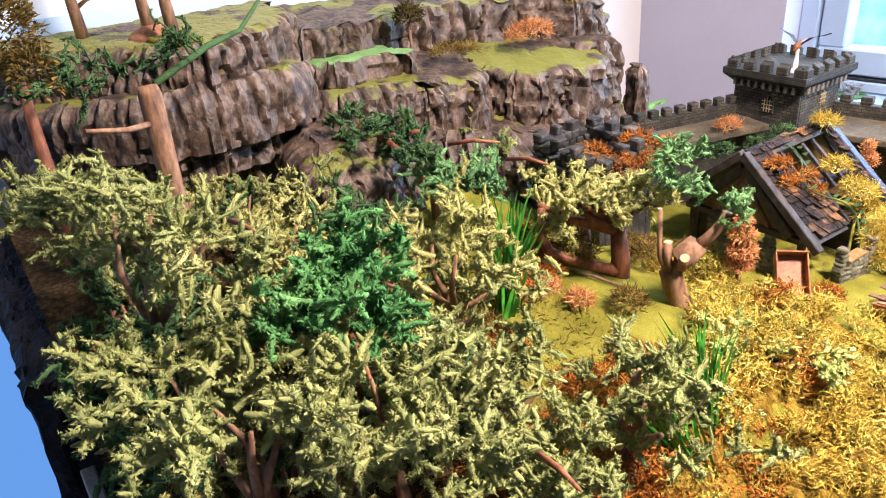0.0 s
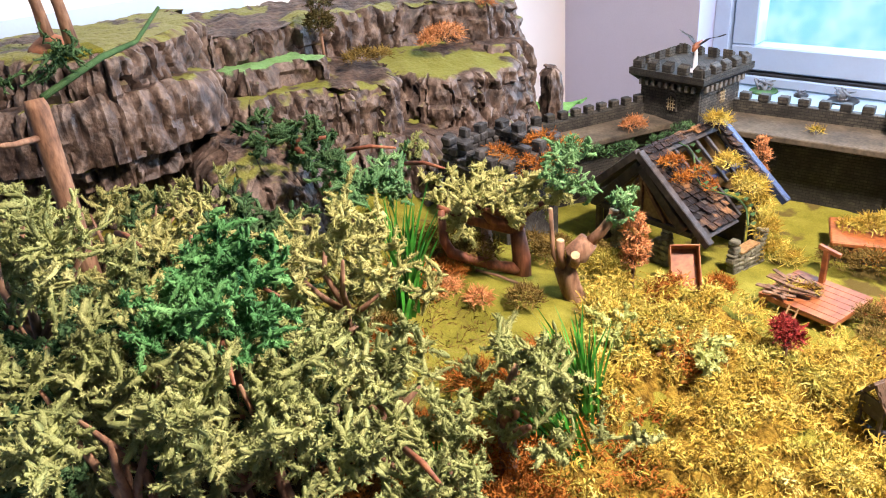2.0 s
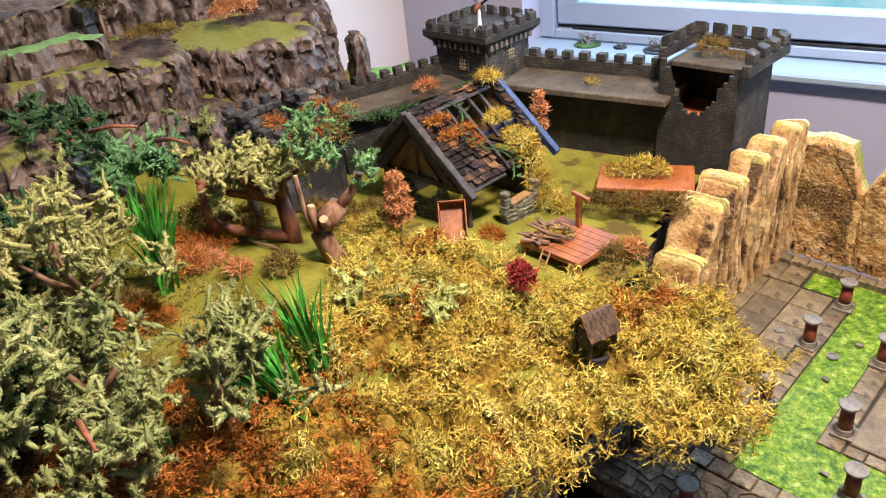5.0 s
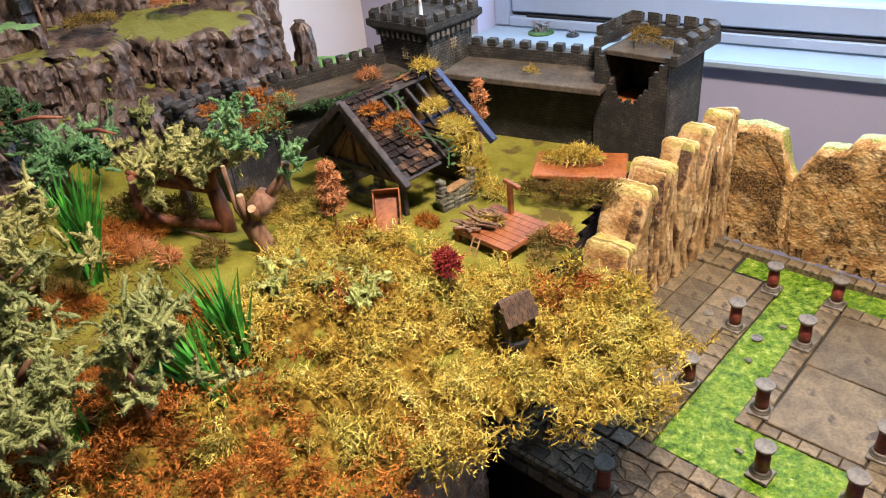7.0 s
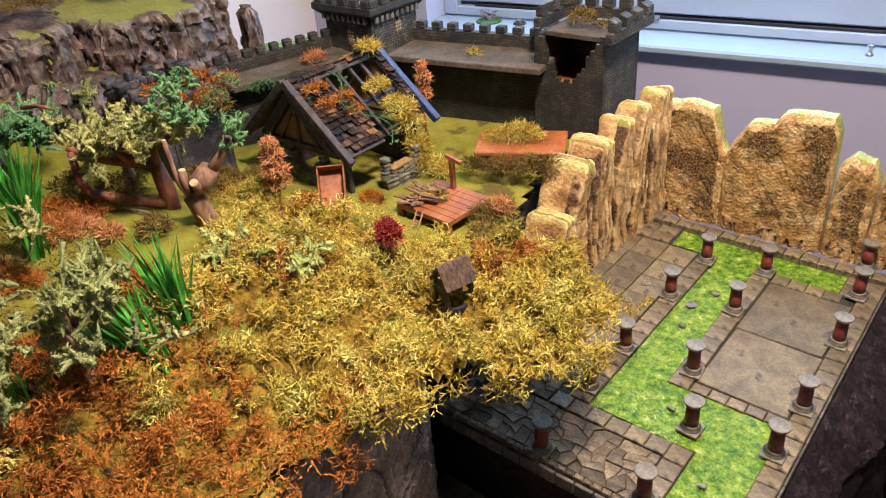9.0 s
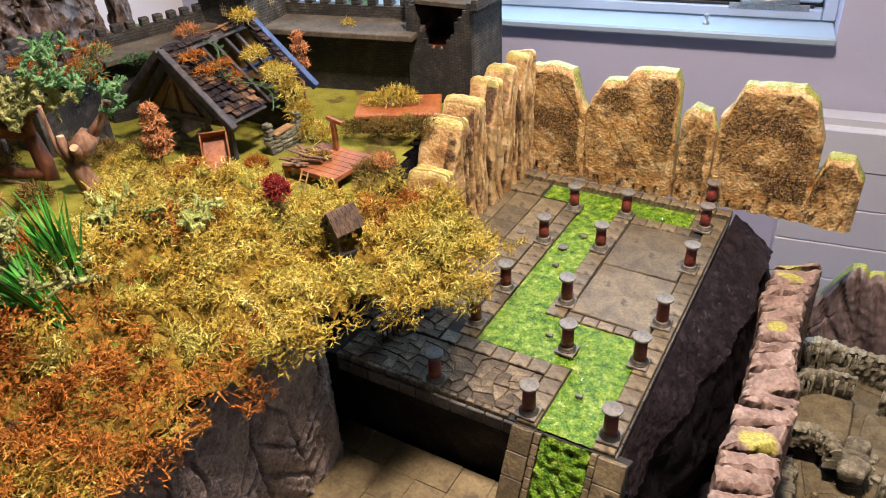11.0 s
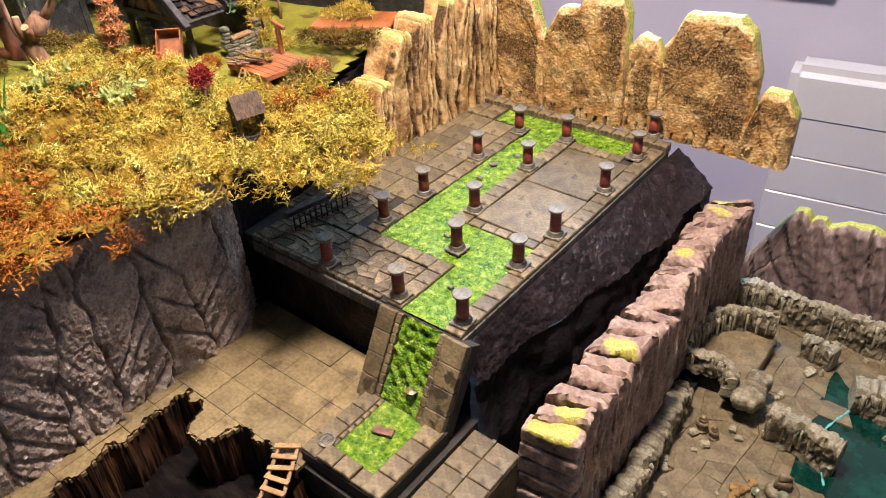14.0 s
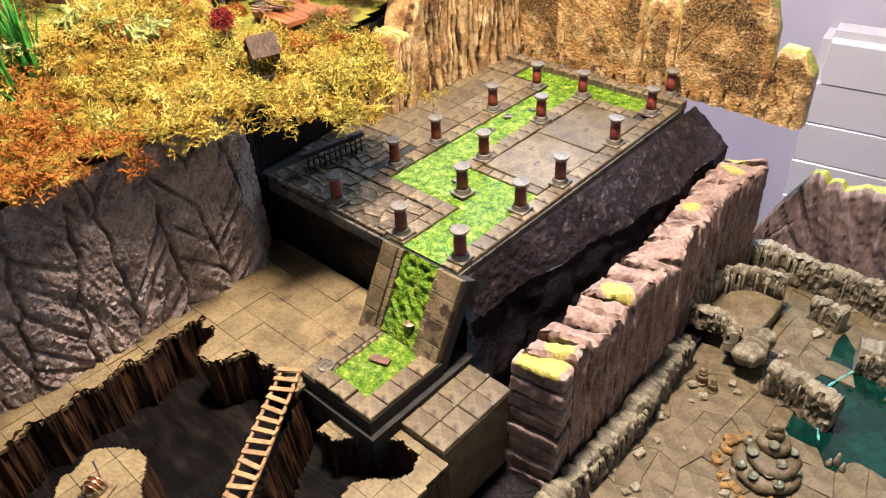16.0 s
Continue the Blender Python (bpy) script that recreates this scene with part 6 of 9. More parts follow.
def crazy(parent, x0, x1, y0, y1, nx, ny, z, mat, name="flagstone", gap=0.0007, rise=0.0008, keep=None, h=0.005):
    """Irregular broken flagstones: a jittered net of cells, some joined in pairs."""
    w, d = (x1 - x0) / nx, (y1 - y0) / ny
    G = {(i, j): (x0 + i * w + (rs.uniform(-0.36, 0.36) * w if 0 < i < nx else 0), y0 + j * d + (rs.uniform(-0.36, 0.36) * d if 0 < j < ny else 0)) for i in range(nx + 1) for j in range(ny + 1)}
    done = set()
    for i in range(nx):
        for j in range(ny):
            if (i, j) in done:
                continue
            poly = [G[i, j], G[i + 1, j], G[i + 1, j + 1], G[i, j + 1]]
            r = rs.rand()
            if r < 0.25 and i + 1 < nx and (i + 1, j) not in done:
                done.add((i + 1, j))
                poly = [G[i, j], G[i + 1, j], G[i + 2, j], G[i + 2, j + 1], G[i + 1, j + 1], G[i, j + 1]]
            elif r < 0.45 and j + 1 < ny and (i, j + 1) not in done:
                done.add((i, j + 1))
                poly = [G[i, j], G[i + 1, j], G[i + 1, j + 1], G[i + 1, j + 2], G[i, j + 2], G[i, j + 1]]
            c = np.mean(poly, axis=0)
            if keep and not keep(*c):
                continue
            Q = np.array(poly) - c
            L = np.linalg.norm(Q, axis=1, keepdims=True)
            a, b = Q * (1 - gap / L), Q * (1 - (gap + 0.0011) / L)
            k = len(Q)
            up = rs.uniform(-rise, rise)
            tx, ty = rs.normal(0, 0.03, 2)
            V = [(q[0], q[1], -h) for q in a] + [(q[0], q[1], up - 0.0009 + tx * q[0] + ty * q[1]) for q in a] + [(q[0], q[1], up + tx * q[0] + ty * q[1]) for q in b]
            F = [[m * k + t, m * k + (t + 1) % k, (m + 1) * k + (t + 1) % k, (m + 1) * k + t] for m in (0, 1) for t in range(k)] + [[2 * k + t for t in range(k)]]
            ob = part(name, (V, F), mat, parent)
            ob.location = (c[0], c[1], z)


ter = thing("dungeon_terrace", "raised dungeon floor of grey-brown stone tiles", "dungeon floor", kind="structure")
part("bed", box(-0.30, 0.170, 0.789, 1.40, 0.846, ZT - 0.0045, 0.001), M_mortar, ter)
# tiles that edge the slime channel and the outer rim
paved(ter, -0.098, -0.070, 0.905, 1.325, 1, 15, ZT, M_flag)
paved(ter, -0.006, 0.022, 1.0, 1.322, 1, 11, ZT, M_flag)
paved(ter, 0.144, 0.171, 0.789, 1.39, 1, 21, ZT, M_flag)
paved(ter, -0.115, 0.046, 0.878, 0.903, 6, 1, ZT, M_flag)
paved(ter, 0.046, 0.073, 0.789, 0.903, 1, 4, ZT, M_flag)
paved(ter, 0.024, 0.143, 1.000, 1.018, 5, 1, ZT, M_flag)
paved(ter, 0.024, 0.125, 1.298, 1.322, 4, 1, ZT, M_flag)
paved(ter, 0.118, 0.143, 1.322, 1.39, 1, 2, ZT, M_flag)
# smooth slabs east of the channel, worn tiles to its west
paved(ter, 0.024, 0.143, 1.020, 1.297, 1, 2, ZT, M_flag, 0.0012)
paved(ter, -0.30, -0.100, 1.0, 1.318, 4, 6, ZT, M_flag, 0.0011)
paved(ter, -0.30, -0.155, 1.322, 1.378, 4, 2, ZT, M_flag)
crazy(ter, -0.225, 0.044, 0.797, 0.876, 17, 6, ZT - 0.001, M_cobble, gap=0.0003, rise=0.0013)
crazy(ter, -0.297, -0.118, 0.880, 0.998, 12, 8, ZT - 0.001, M_cobble, gap=0.0003, rise=0.0013)
# low kerb of blocks along the back and the south rim
for i in range(15):
    tile(ter, -0.205 + i * 0.0262, 1.384, 0.0250, 0.021, ZT + 0.009, M_flag, 0.016)
for i in range(22):
    tile(ter, -0.222 + i * 0.0120, 0.7915, 0.0112, 0.007, ZT + 0.001, M_cobble, 0.012)
for i in range(12):
    part("rim_block", box(-0.224 + i * 0.0255, -0.2 + i * 0.0255, 0.7835, 0.7885, 0.847, ZT - 0.006, 0.001), M_slate, ter)
for i in range(23):
    part("rim_block", box(0.1705, 0.1735, 0.790 + i * 0.0258, 0.8145 + i * 0.0258, 0.848, ZT - 0.006, 0.0008), M_slate, ter)

# ---- glossy green slime ----
def slime(name, x0, x1, y0, y1, z, label, parent=None, tilt=None):
    st = 0.0024
    nx, ny = max(2, int((x1 - x0) / st)), max(2, int((y1 - y0) / st))
    V, F = [], []
    for i in range(nx + 1):
        for j in range(ny + 1):
            x, y = x0 + (x1 - x0) * i / nx, y0 + (y1 - y0) * j / ny
            h = (0.0034 if tilt else 0.0016) * noise.noise(Vector((x * 110, y * 110, z * 40))) + 0.0016 * abs(noise.noise(Vector((x * 230, y * 230, z * 20 + 3))))
            p = Vector((x, y, z + h))
            V.append(tilt(x, y, h) if tilt else p)
    for i in range(nx):
        for j in range(ny):
            a = i * (ny + 1) + j
            F.append([a, a + ny + 1, a + ny + 2, a + 1])
    return part(name, (V, F), M_slime, parent, label, True)


ch = thing("slime_channel", "shallow channel of glossy bright green slime", "slime")
for a in ((0.074, 0.1435, 0.789, 0.905), (-0.069, 0.1435, 0.9055, 0.9995), (-0.069, -0.007, 1.0, 1.324), (-0.150, 0.117, 1.3245, 1.374)):
    slime("slime", *a, ZT - 0.003, "", ch)
for x, y in ((0.02, 0.955), (0.045, 0.93), (-0.04, 1.12), (-0.03, 1.22), (0.10, 0.86)):
    ob = part("debris", jitter(box(-0.005, 0.005, -0.003, 0.003, 0, 0.004, 0.001), 0.002, 150, x * 50), M_stone, ch)
    ob.location = (x, y, ZT - 0.001)

# ---- pillars ----
pil = thing("pillar", "small red column with grey stone base and flat capital", "column", group="terrace columns")
part("plinth", box(-0.0135, 0.0135, -0.0135, 0.0135, 0, 0.004, 0.0008), M_capital, pil)
part("base", lathe([(0.0125, 0.0042), (0.0125, 0.006), (0.0105, 0.0075), (0.0112, 0.009), (0.0095, 0.011)], 18), M_capital, pil, "", True)
part("shaft", lathe([(0.0086, 0.0112), (0.0086, 0.020), (0.0080, 0.041)], 18), M_pillar, pil, "brick red shaft", True)
part("capital", lathe([(0.0086, 0.0412), (0.0095, 0.0425), (0.0118, 0.0450), (0.0126, 0.0455), (0.0126, 0.0475), (0.0118, 0.048)], 12), M_capital, pil)
spots = [(-0.080, 1.300), (-0.086, 1.178), (-0.083, 1.027), (-0.084, 0.932), (-0.076, 0.803), (0.056, 0.805), (0.157, 0.812), (0.054, 0.935), (0.148, 0.952), (0.013, 1.034), (0.007, 1.194), (0.010, 1.316), (0.142, 1.326), (0.150, 1.197), (0.151, 1.045), (0.132, 1.412)]
pil.matrix_world = pose(*spots[0], ZT, 0, 0, 3)
for i, (x, y) in enumerate(spots[1:]):
    copy_thing(pil, pose(x, y, ZT, 0, 0, (i * 37) % 11 - 5))
for x, y in ((-0.03, 1.174), (-0.112, 1.19)):
    g = tagged(obj("drain_ring", lathe([(0.008, 0), (0.008, 0.0015), (0.0055, 0.0015), (0.0055, 0.0006), (0.001, 0.0006)], 14, (x - 0.02, y, ZT))  , M_capital), "small round stone drain ring on the tiles", "drain")
rail = thing("iron_fence", "black iron spiked grille under a dark beam on the terrace", "fence", (-0.172, 0.885, ZT), 80)
for k in range(11):
    x = -0.050 + k * 0.0098
    part("spike", tube([(x, 0.001 * math.sin(k * 2.1), 0), (x, 0, 0.022), (x, 0, 0.028 + 0.002 * math.sin(k * 1.7))], [0.0015, 0.0014, 0.0002], 6), M_blackplastic, rail)
for z in (0.006, 0.019):
    part("rail", tube([(-0.054, 0, z), (0.054, 0, z)], 0.0013, 6), M_blackplastic, rail)
part("beam", jitter(box(-0.058, 0.060, 0.006, 0.016, 0.020, 0.030, 0.0015), 0.0015, 90, 3), M_wood_dark, rail, "dark rough beam")

# ---- chute down to the pool ----
cht = thing("slime_chute", "sloping stone chute with green slime running down", "chute")
ctop, cbot = Vector((0, 0.786, 0.868)), Vector((0, 0.722, 0.757))
cd = (cbot - ctop)
cn_ = Vector((0, -cd.z, cd.y)).normalized()
if cn_.y > 0:
    cn_ = -cn_
def on_chute(x, f, h):
    return Vector((x, 0, 0)) + ctop + cd * f + cn_ * h
def chute_block(x0, x1, f0, f1, h0, h1, name, mat, label=""):
    bm = bmesh.new()
    vs = [bm.verts.new(on_chute(x, f, h)) for h in (h0, h1) for x, f in ((x0, f0), (x1, f0), (x1, f1), (x0, f1))]
    for q in ((0, 1, 2, 3), (7, 6, 5, 4), (0, 4, 5, 1), (1, 5, 6, 2), (2, 6, 7, 3), (3, 7, 4, 0)):
        bm.faces.new([vs[i] for i in q])
    bmesh.ops.recalc_face_normals(bm, faces=bm.faces)
    bmesh.ops.bevel(bm, geom=bm.edges[:], offset=0.0008, segments=1, affect="EDGES")
    part(name, bm, mat, cht, label)
chute_block(0.046, 0.190, 0.0, 1.0, -0.02, -0.0005, "backing", M_mortar)
for x0, x1 in ((0.046, 0.074), (0.155, 0.189)):
    for k in range(4):
        chute_block(x0, x1, k / 4 + 0.004, (k + 1) / 4 - 0.004, 0, 0.010, "tile", M_flag)
for x0, x1 in ((0.075, 0.083), (0.146, 0.154)):
    for k in range(9):
        chute_block(x0, x1, k / 9 + 0.004, (k + 1) / 9 - 0.004, 0, 0.008, "edge_block", M_flag)
slime("slime", 0.084, 0.145, 0.0, 0.128, 0.0, "running green slime", cht, lambda x, y, h: on_chute(x, y / 0.128, 0.003 + h * 1.8))
ob = part("shield", lathe([(0.001, 0), (0.006, 0.001), (0.008, 0.003), (0.004, 0.005), (0.001, 0.0055)], 10), M_bronze, cht, "small bronze shield stuck in the slime")
ob.location = on_chute(0.128, 0.70, 0.005)

# ---- pool ----
pool = thing("slime_pool", "square stone basin filled with green slime", "basin")
ZP = 0.770
part("body", box(0.060, 0.192, 0.600, 0.730, 0.735, ZP - 0.004, 0.001), M_mortar, pool)
for i in range(4):
    tile(pool, 0.073, 0.616 + i * 0.0305, 0.025, 0.0295, ZP, M_flag)
    tile(pool, 0.177, 0.616 + i * 0.0305, 0.029, 0.0295, ZP + 0.002, M_flag)
for i in range(3):
    tile(pool, 0.102 + i * 0.0285, 0.613, 0.0275, 0.024, ZP + (0.004 if i < 2 else 0), M_flag)
for i in range(7):
    tile(pool, 0.0895, 0.634 + i * 0.0135, 0.0065, 0.0125, ZP - 0.001, M_flag)
slime("slime", 0.093, 0.1615, 0.626, 0.722, ZP - 0.003, "", pool)
ob = part("plank", jitter(box(-0.014, 0.014, -0.006, 0.006, 0, 0.003, 0.0006), 0.0012, 90, 2), M_bark, pool, "broken plank floating in the slime")
ob.matrix_local = pose(0.127, 0.680, ZP - 0.001, 0, 0, 18)
drain = thing("floor_drain", "small round stone drain grate set in tiles", "drain", (0.080, 0.627, ZP + 0.0006))
part("ring", lathe([(0.0115, 0), (0.0115, 0.002), (0.0095, 0.0025), (0.0085, 0.001), (0.001, 0.001)], 18), M_capital, drain)
for k in range(4):
    part("bar", box(-0.0055 + k * 0.0032, -0.0035 + k * 0.0032, -0.0065, 0.0065, 0.0012, 0.0024), M_capital, drain)

# lower plinth east of the pool, tiles with notched corners
pln = thing("stone_plinth", "low block of notched stone floor tiles", "dungeon floor")
part("body", box(0.199, 0.272, 0.641, 0.774, 0.60, 0.732, 0.001), M_flag, pln)
for i in range(2):
    for j in range(4):
        tile(pln, 0.2175 + i * 0.0362, 0.658 + j * 0.0332, 0.0350, 0.0322, 0.7365, M_flag)
        if (i + j) % 2:
            ob = part("notch_stone", box(-0.003, 0.003, -0.003, 0.003, 0, 0.0012, 0.0004), M_capital, pln)
            ob.location = (0.2175 + i * 0.0362 + 0.015, 0.658 + j * 0.0332 + 0.014, 0.7366)

# ---- court with the pit ----
ZC = 0.750
PIT = [(-0.122, 0.585), (-0.140, 0.572), (-0.150, 0.588), (-0.163, 0.570), (-0.152, 0.545), (-0.160, 0.524), (-0.150, 0.500), (-0.147, 0.478), (-0.160, 0.462), (-0.149, 0.436), (-0.146, 0.414), (-0.156, 0.398), (-0.146, 0.372), (-0.143, 0.348), (-0.154, 0.330), (-0.140, 0.305),
       (-0.138, 0.27), (-0.12, 0.20), (0.10, 0.18), (0.17, 0.30), (0.16, 0.45), (0.085, 0.575), (0.048, 0.590), (0.025, 0.584), (0.008, 0.592), (-0.010, 0.580), (-0.026, 0.592), (-0.044, 0.586), (-0.052, 0.560), (-0.064, 0.540), (-0.088, 0.536), (-0.104, 0.552), (-0.110, 0.575)]


def cut_tile(parent, x0, x1, y0, y1, z, poly, mat, n=12, keep_in=False):
    """A flagstone less what lies in poly (or only what lies in it), as a slab with broken edges."""
    V, F, ix = [], [], {}
    def vid(i, j, t):
        if (i, j, t) not in ix:
            ix[i, j, t] = len(V)
            x, y = x0 + (x1 - x0) * i / n, y0 + (y1 - y0) * j / n
            if 0 < i < n and 0 < j < n:
                x += 0.0012 * noise.noise(Vector((x * 300, y * 300, 1)))
                y += 0.0012 * noise.noise(Vector((x * 300, y * 300, 7)))
            V.append((x, y, z if t else z - 0.006))
        return ix[i, j, t]
    on = {(i, j) for i in range(n) for j in range(n) if inside(x0 + (x1 - x0) * (i + 0.5) / n, y0 + (y1 - y0) * (j + 0.5) / n, poly) == keep_in}
    if not on:
        return
    for i, j in on:
        F.append([vid(i, j, 1), vid(i + 1, j, 1), vid(i + 1, j + 1, 1), vid(i, j + 1, 1)])
        for di, dj, e in ((-1, 0, ((0, 1), (0, 0))), (1, 0, ((1, 0), (1, 1))), (0, -1, ((0, 0), (1, 0))), (0, 1, ((1, 1), (0, 1)))):
            if (i + di, j + dj) not in on:
                (a, b), (c, d) = e
                F.append([vid(i + c, j + d, 1), vid(i + a, j + b, 1), vid(i + a, j + b, 0), vid(i + c, j + d, 0)])
    part("tile", (V, F), mat, parent)


court = thing("dungeon_court", "sandy square-tiled dungeon court round an open pit", "dungeon floor", kind="structure")
part("bed", box(-0.30, -0.175, 0.10, 0.782, 0.70, ZC - 0.0055), M_mortar, court)
part("bed", box(-0.1745, 0.2, 0.594, 0.782, 0.70, ZC - 0.0055), M_mortar, court)
T_ = 0.0485
for i in range(6):
    for j in range(14):
        x, y = -0.222 + i * T_, 0.105 + j * T_
        if x < 0.045:
            cut_tile(court, x + 0.0004, x + T_ - 0.0004, y + 0.0004, y + T_ - 0.0004, ZC + rs.uniform(-0.0007, 0.0007), PIT, M_court)


def ribbon(poly, z0, z1, seed, amp, closed=False, out=1):
    """Torn wooden-looking pit wall that follows an outline."""
    P = resample(poly, 0.0016, closed)
    n = len(P)
    T = np.gradient(P, axis=0)
    Nn = np.stack([T[:, 1], -T[:, 0]], 1) * out
    Nn /= np.linalg.norm(Nn, axis=1, keepdims=True) + 1e-9
    m = 9
    V, F = [], []
    for i in range(m + 1):
        f = i / m
        for j in range(n):
            x, y = P[j]
            d = amp * noise.noise(Vector((x * 130, y * 130, f * 1.4 + seed))) + 0.4 * amp * noise.noise(Vector((x * 420, y * 420, f * 1.2 + seed))) + 0.5 * amp * (1 - f)
            top = z1 + 0.005 * noise.noise(Vector((x * 110, y * 110, seed + 5))) + 0.002 * noise.noise(Vector((x * 320, y * 320, seed + 5)))
            V.append((x + Nn[j, 0] * d, y + Nn[j, 1] * d, z0 + (top - z0) * f))
    k = n if closed else n - 1
    for i in range(m):
        for j in range(k):
            a, b = j, (j + 1) % n
            F.append([i * n + a, i * n + b, (i + 1) * n + b, (i + 1) * n + a])
    return V, F


pit = thing("pit", "deep pit with torn brown walls and black floor", "pit", kind="structure")
part("pit_wall", ribbon(PIT, 0.655, ZC + 0.003, 2.0, 0.006, True), M_pitwall, pit, "dark brown torn pit wall")
bm = bmesh.new()
V, F = [], []
nn = 60
for i in range(nn + 1):
    for j in range(nn + 1):
        x, y = -0.20 + 0.52 * i / nn, 0.10 + 0.52 * j / nn
        V.append((x, y, 0.66 + 0.003 * noise.noise(Vector((x * 30, y * 60, 1))) + 0.0012 * noise.noise(Vector((x * 80, y * 120, 4)))))
F = [[i * (nn + 1) + j, (i + 1) * (nn + 1) + j, (i + 1) * (nn + 1) + j + 1, i * (nn + 1) + j + 1] for i in range(nn) for j in range(nn)]
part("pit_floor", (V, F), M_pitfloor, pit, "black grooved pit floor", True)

# island in the pit with a small device on it
isl = thing("pit_island", "broken tiled island standing in the pit", "dungeon floor")
ring = [(0.005 + (0.056 + 0.008 * math.sin(3 * a + 1) + 0.004 * math.sin(7 * a)) * math.cos(a), 0.345 + (0.050 + 0.006 * math.cos(4 * a)) * math.sin(a)) for a in np.linspace(0, 2 * math.pi, 30, endpoint=False)]
part("pit_wall", ribbon(ring, 0.655, ZC - 0.001, 5.0, 0.004, True, 1), M_pitwall, isl)
for i in range(3):
    for j in range(3):
        x, y = -0.065 + i * T_, 0.278 + j * T_
        cut_tile(isl, x + 0.0004, x + T_ - 0.0004, y + 0.0004, y + T_ - 0.0004, ZC + 0.001, ring, M_court, 16, True)
dev = thing("lever_device", "small bronze device with copper dome and lever", "device", (0.012, 0.338, ZC + 0.001), 25)
part("foot", box(-0.018, 0.018, -0.013, 0.013, 0, 0.004, 0.001), M_bronze, dev)
part("housing", lathe([(0.013, 0.004), (0.013, 0.009), (0.011, 0.011)], 14), M_bronze, dev)
part("dome", lathe([(0.010, 0.011), (0.009, 0.016), (0.005, 0.020), (0.001, 0.021)], 14), M_copper, dev, "copper dome", True)
for k in range(3):
    part("hoop", tube([(0.012 * math.cos(a), -0.008 + k * 0.006, 0.009 + 0.012 * math.sin(a)) for a in np.linspace(0, math.pi, 10)], 0.0012, 5), M_bronze, dev)
part("lever", tube([(0, 0.010, 0.01), (-0.004, 0.014, 0.036)], 0.0012, 6), M_metal, dev)

# ladder out of the pit
lad = thing("pit_ladder", "crooked pale wooden ladder leaning into the pit", "ladder")
a0, a1 = Vector((0.036, 0.602, 0.757)), Vector((0.122, 0.425, 0.700))
sd = Vector((a1.y - a0.y, -(a1.x - a0.x), 0)).normalized() * 0.015
for s in (-1, 1):
    part("rail", tube([a0 + sd * s * 0.8, (a0 + a1) / 2 + sd * s, a1 + sd * s], 0.0026, 6), M_wood_pale, lad)
for k in range(14):
    f = (k + 0.3) / 14
    c = a0 + (a1 - a0) * f + Vector((0, 0, 0.003))
    bm = box(-0.017, 0.017, -0.0035, 0.0035, -0.001, 0.0012, 0.0004)
    bm.transform(Matrix.Translation(c) @ Matrix.Rotation(math.atan2(sd.y, sd.x) + rs.uniform(-0.22, 0.22), 4, "Z"))
    part("rung", bm, M_wood_pale, lad)

# broken block south of the pool
blk = thing("broken_block", "broken tiled block with torn brown wall", "dungeon floor")
bo = [(0.116, 0.618), (0.119, 0.570), (0.136, 0.576), (0.146, 0.570), (0.158, 0.586), (0.176, 0.600), (0.186, 0.614), (0.198, 0.617), (0.214, 0.629), (0.230, 0.624), (0.243, 0.628), (0.256, 0.603), (0.247, 0.580), (0.228, 0.568), (0.212, 0.546), (0.218, 0.52), (0.20, 0.48), (0.21, 0.43), (0.288, 0.43), (0.282, 0.639), (0.20, 0.639)]
part("pit_wall", ribbon(bo, 0.60, 0.722, 7.0, 0.005, True, 1), M_pitwall, blk)
for i in range(4):
    for j in range(6):
        x, y = 0.10 + i * T_, 0.42 + j * T_ * 0.85
        cut_tile(blk, x + 0.0004, x + T_ - 0.0004, y + 0.0004, y + T_ * 0.85 - 0.0004, 0.725, bo, M_court, 16, True)

# ---- black cloth and rock round the terrace ----
def sheet(fn, nu, nv):
    V = [fn(i / nu, j / nv) for i in range(nu + 1) for j in range(nv + 1)]
    F = [[i * (nv + 1) + j, (i + 1) * (nv + 1) + j, (i + 1) * (nv + 1) + j + 1, i * (nv + 1) + j + 1] for i in range(nu) for j in range(nv)]
    return V, F


M_slope = material("painted_rock_slope", [(0.004, 0.003, 0.0035), (0.013, 0.009, 0.011), (0.038, 0.026, 0.029)], 40, 0.42, 1.0, 200, bump_dist=0.003, worn=((0.085, 0.06, 0.066), 0.45), spec=0.25)


def crest_x(y):
    """The rough edge where the slope breaks off."""
    return 0.196 + 0.052 * max(0.0, min(1.0, (y - 0.85) / 0.34)) + 0.008 * noise.noise(Vector((y * 14, 2.0, 1.0))) + 0.002 * noise.noise(Vector((y * 60, 5.0, 1.0)))


def slope_side(u, v):
    y = 0.790 + 0.64 * v
    x1, z1 = crest_x(y), 0.800 + 0.008 * noise.noise(Vector((y * 11, 7.0, 3.0)))
    x, z = 0.1745 + (x1 - 0.1745) * u, 0.856 + (z1 - 0.856) * u ** 1.15
    w = min(1.0, u * 6)
    return (x + w * 0.003 * noise.noise(Vector((x * 90, y * 90, z * 90))), y, z + w * (0.004 * noise.noise(Vector((x * 45, y * 45, 1))) + 0.0022 * noise.noise(Vector((x * 150, y * 150, 4))) + 0.0012 * noise.noise(Vector((x * 420, y * 420, 9)))))


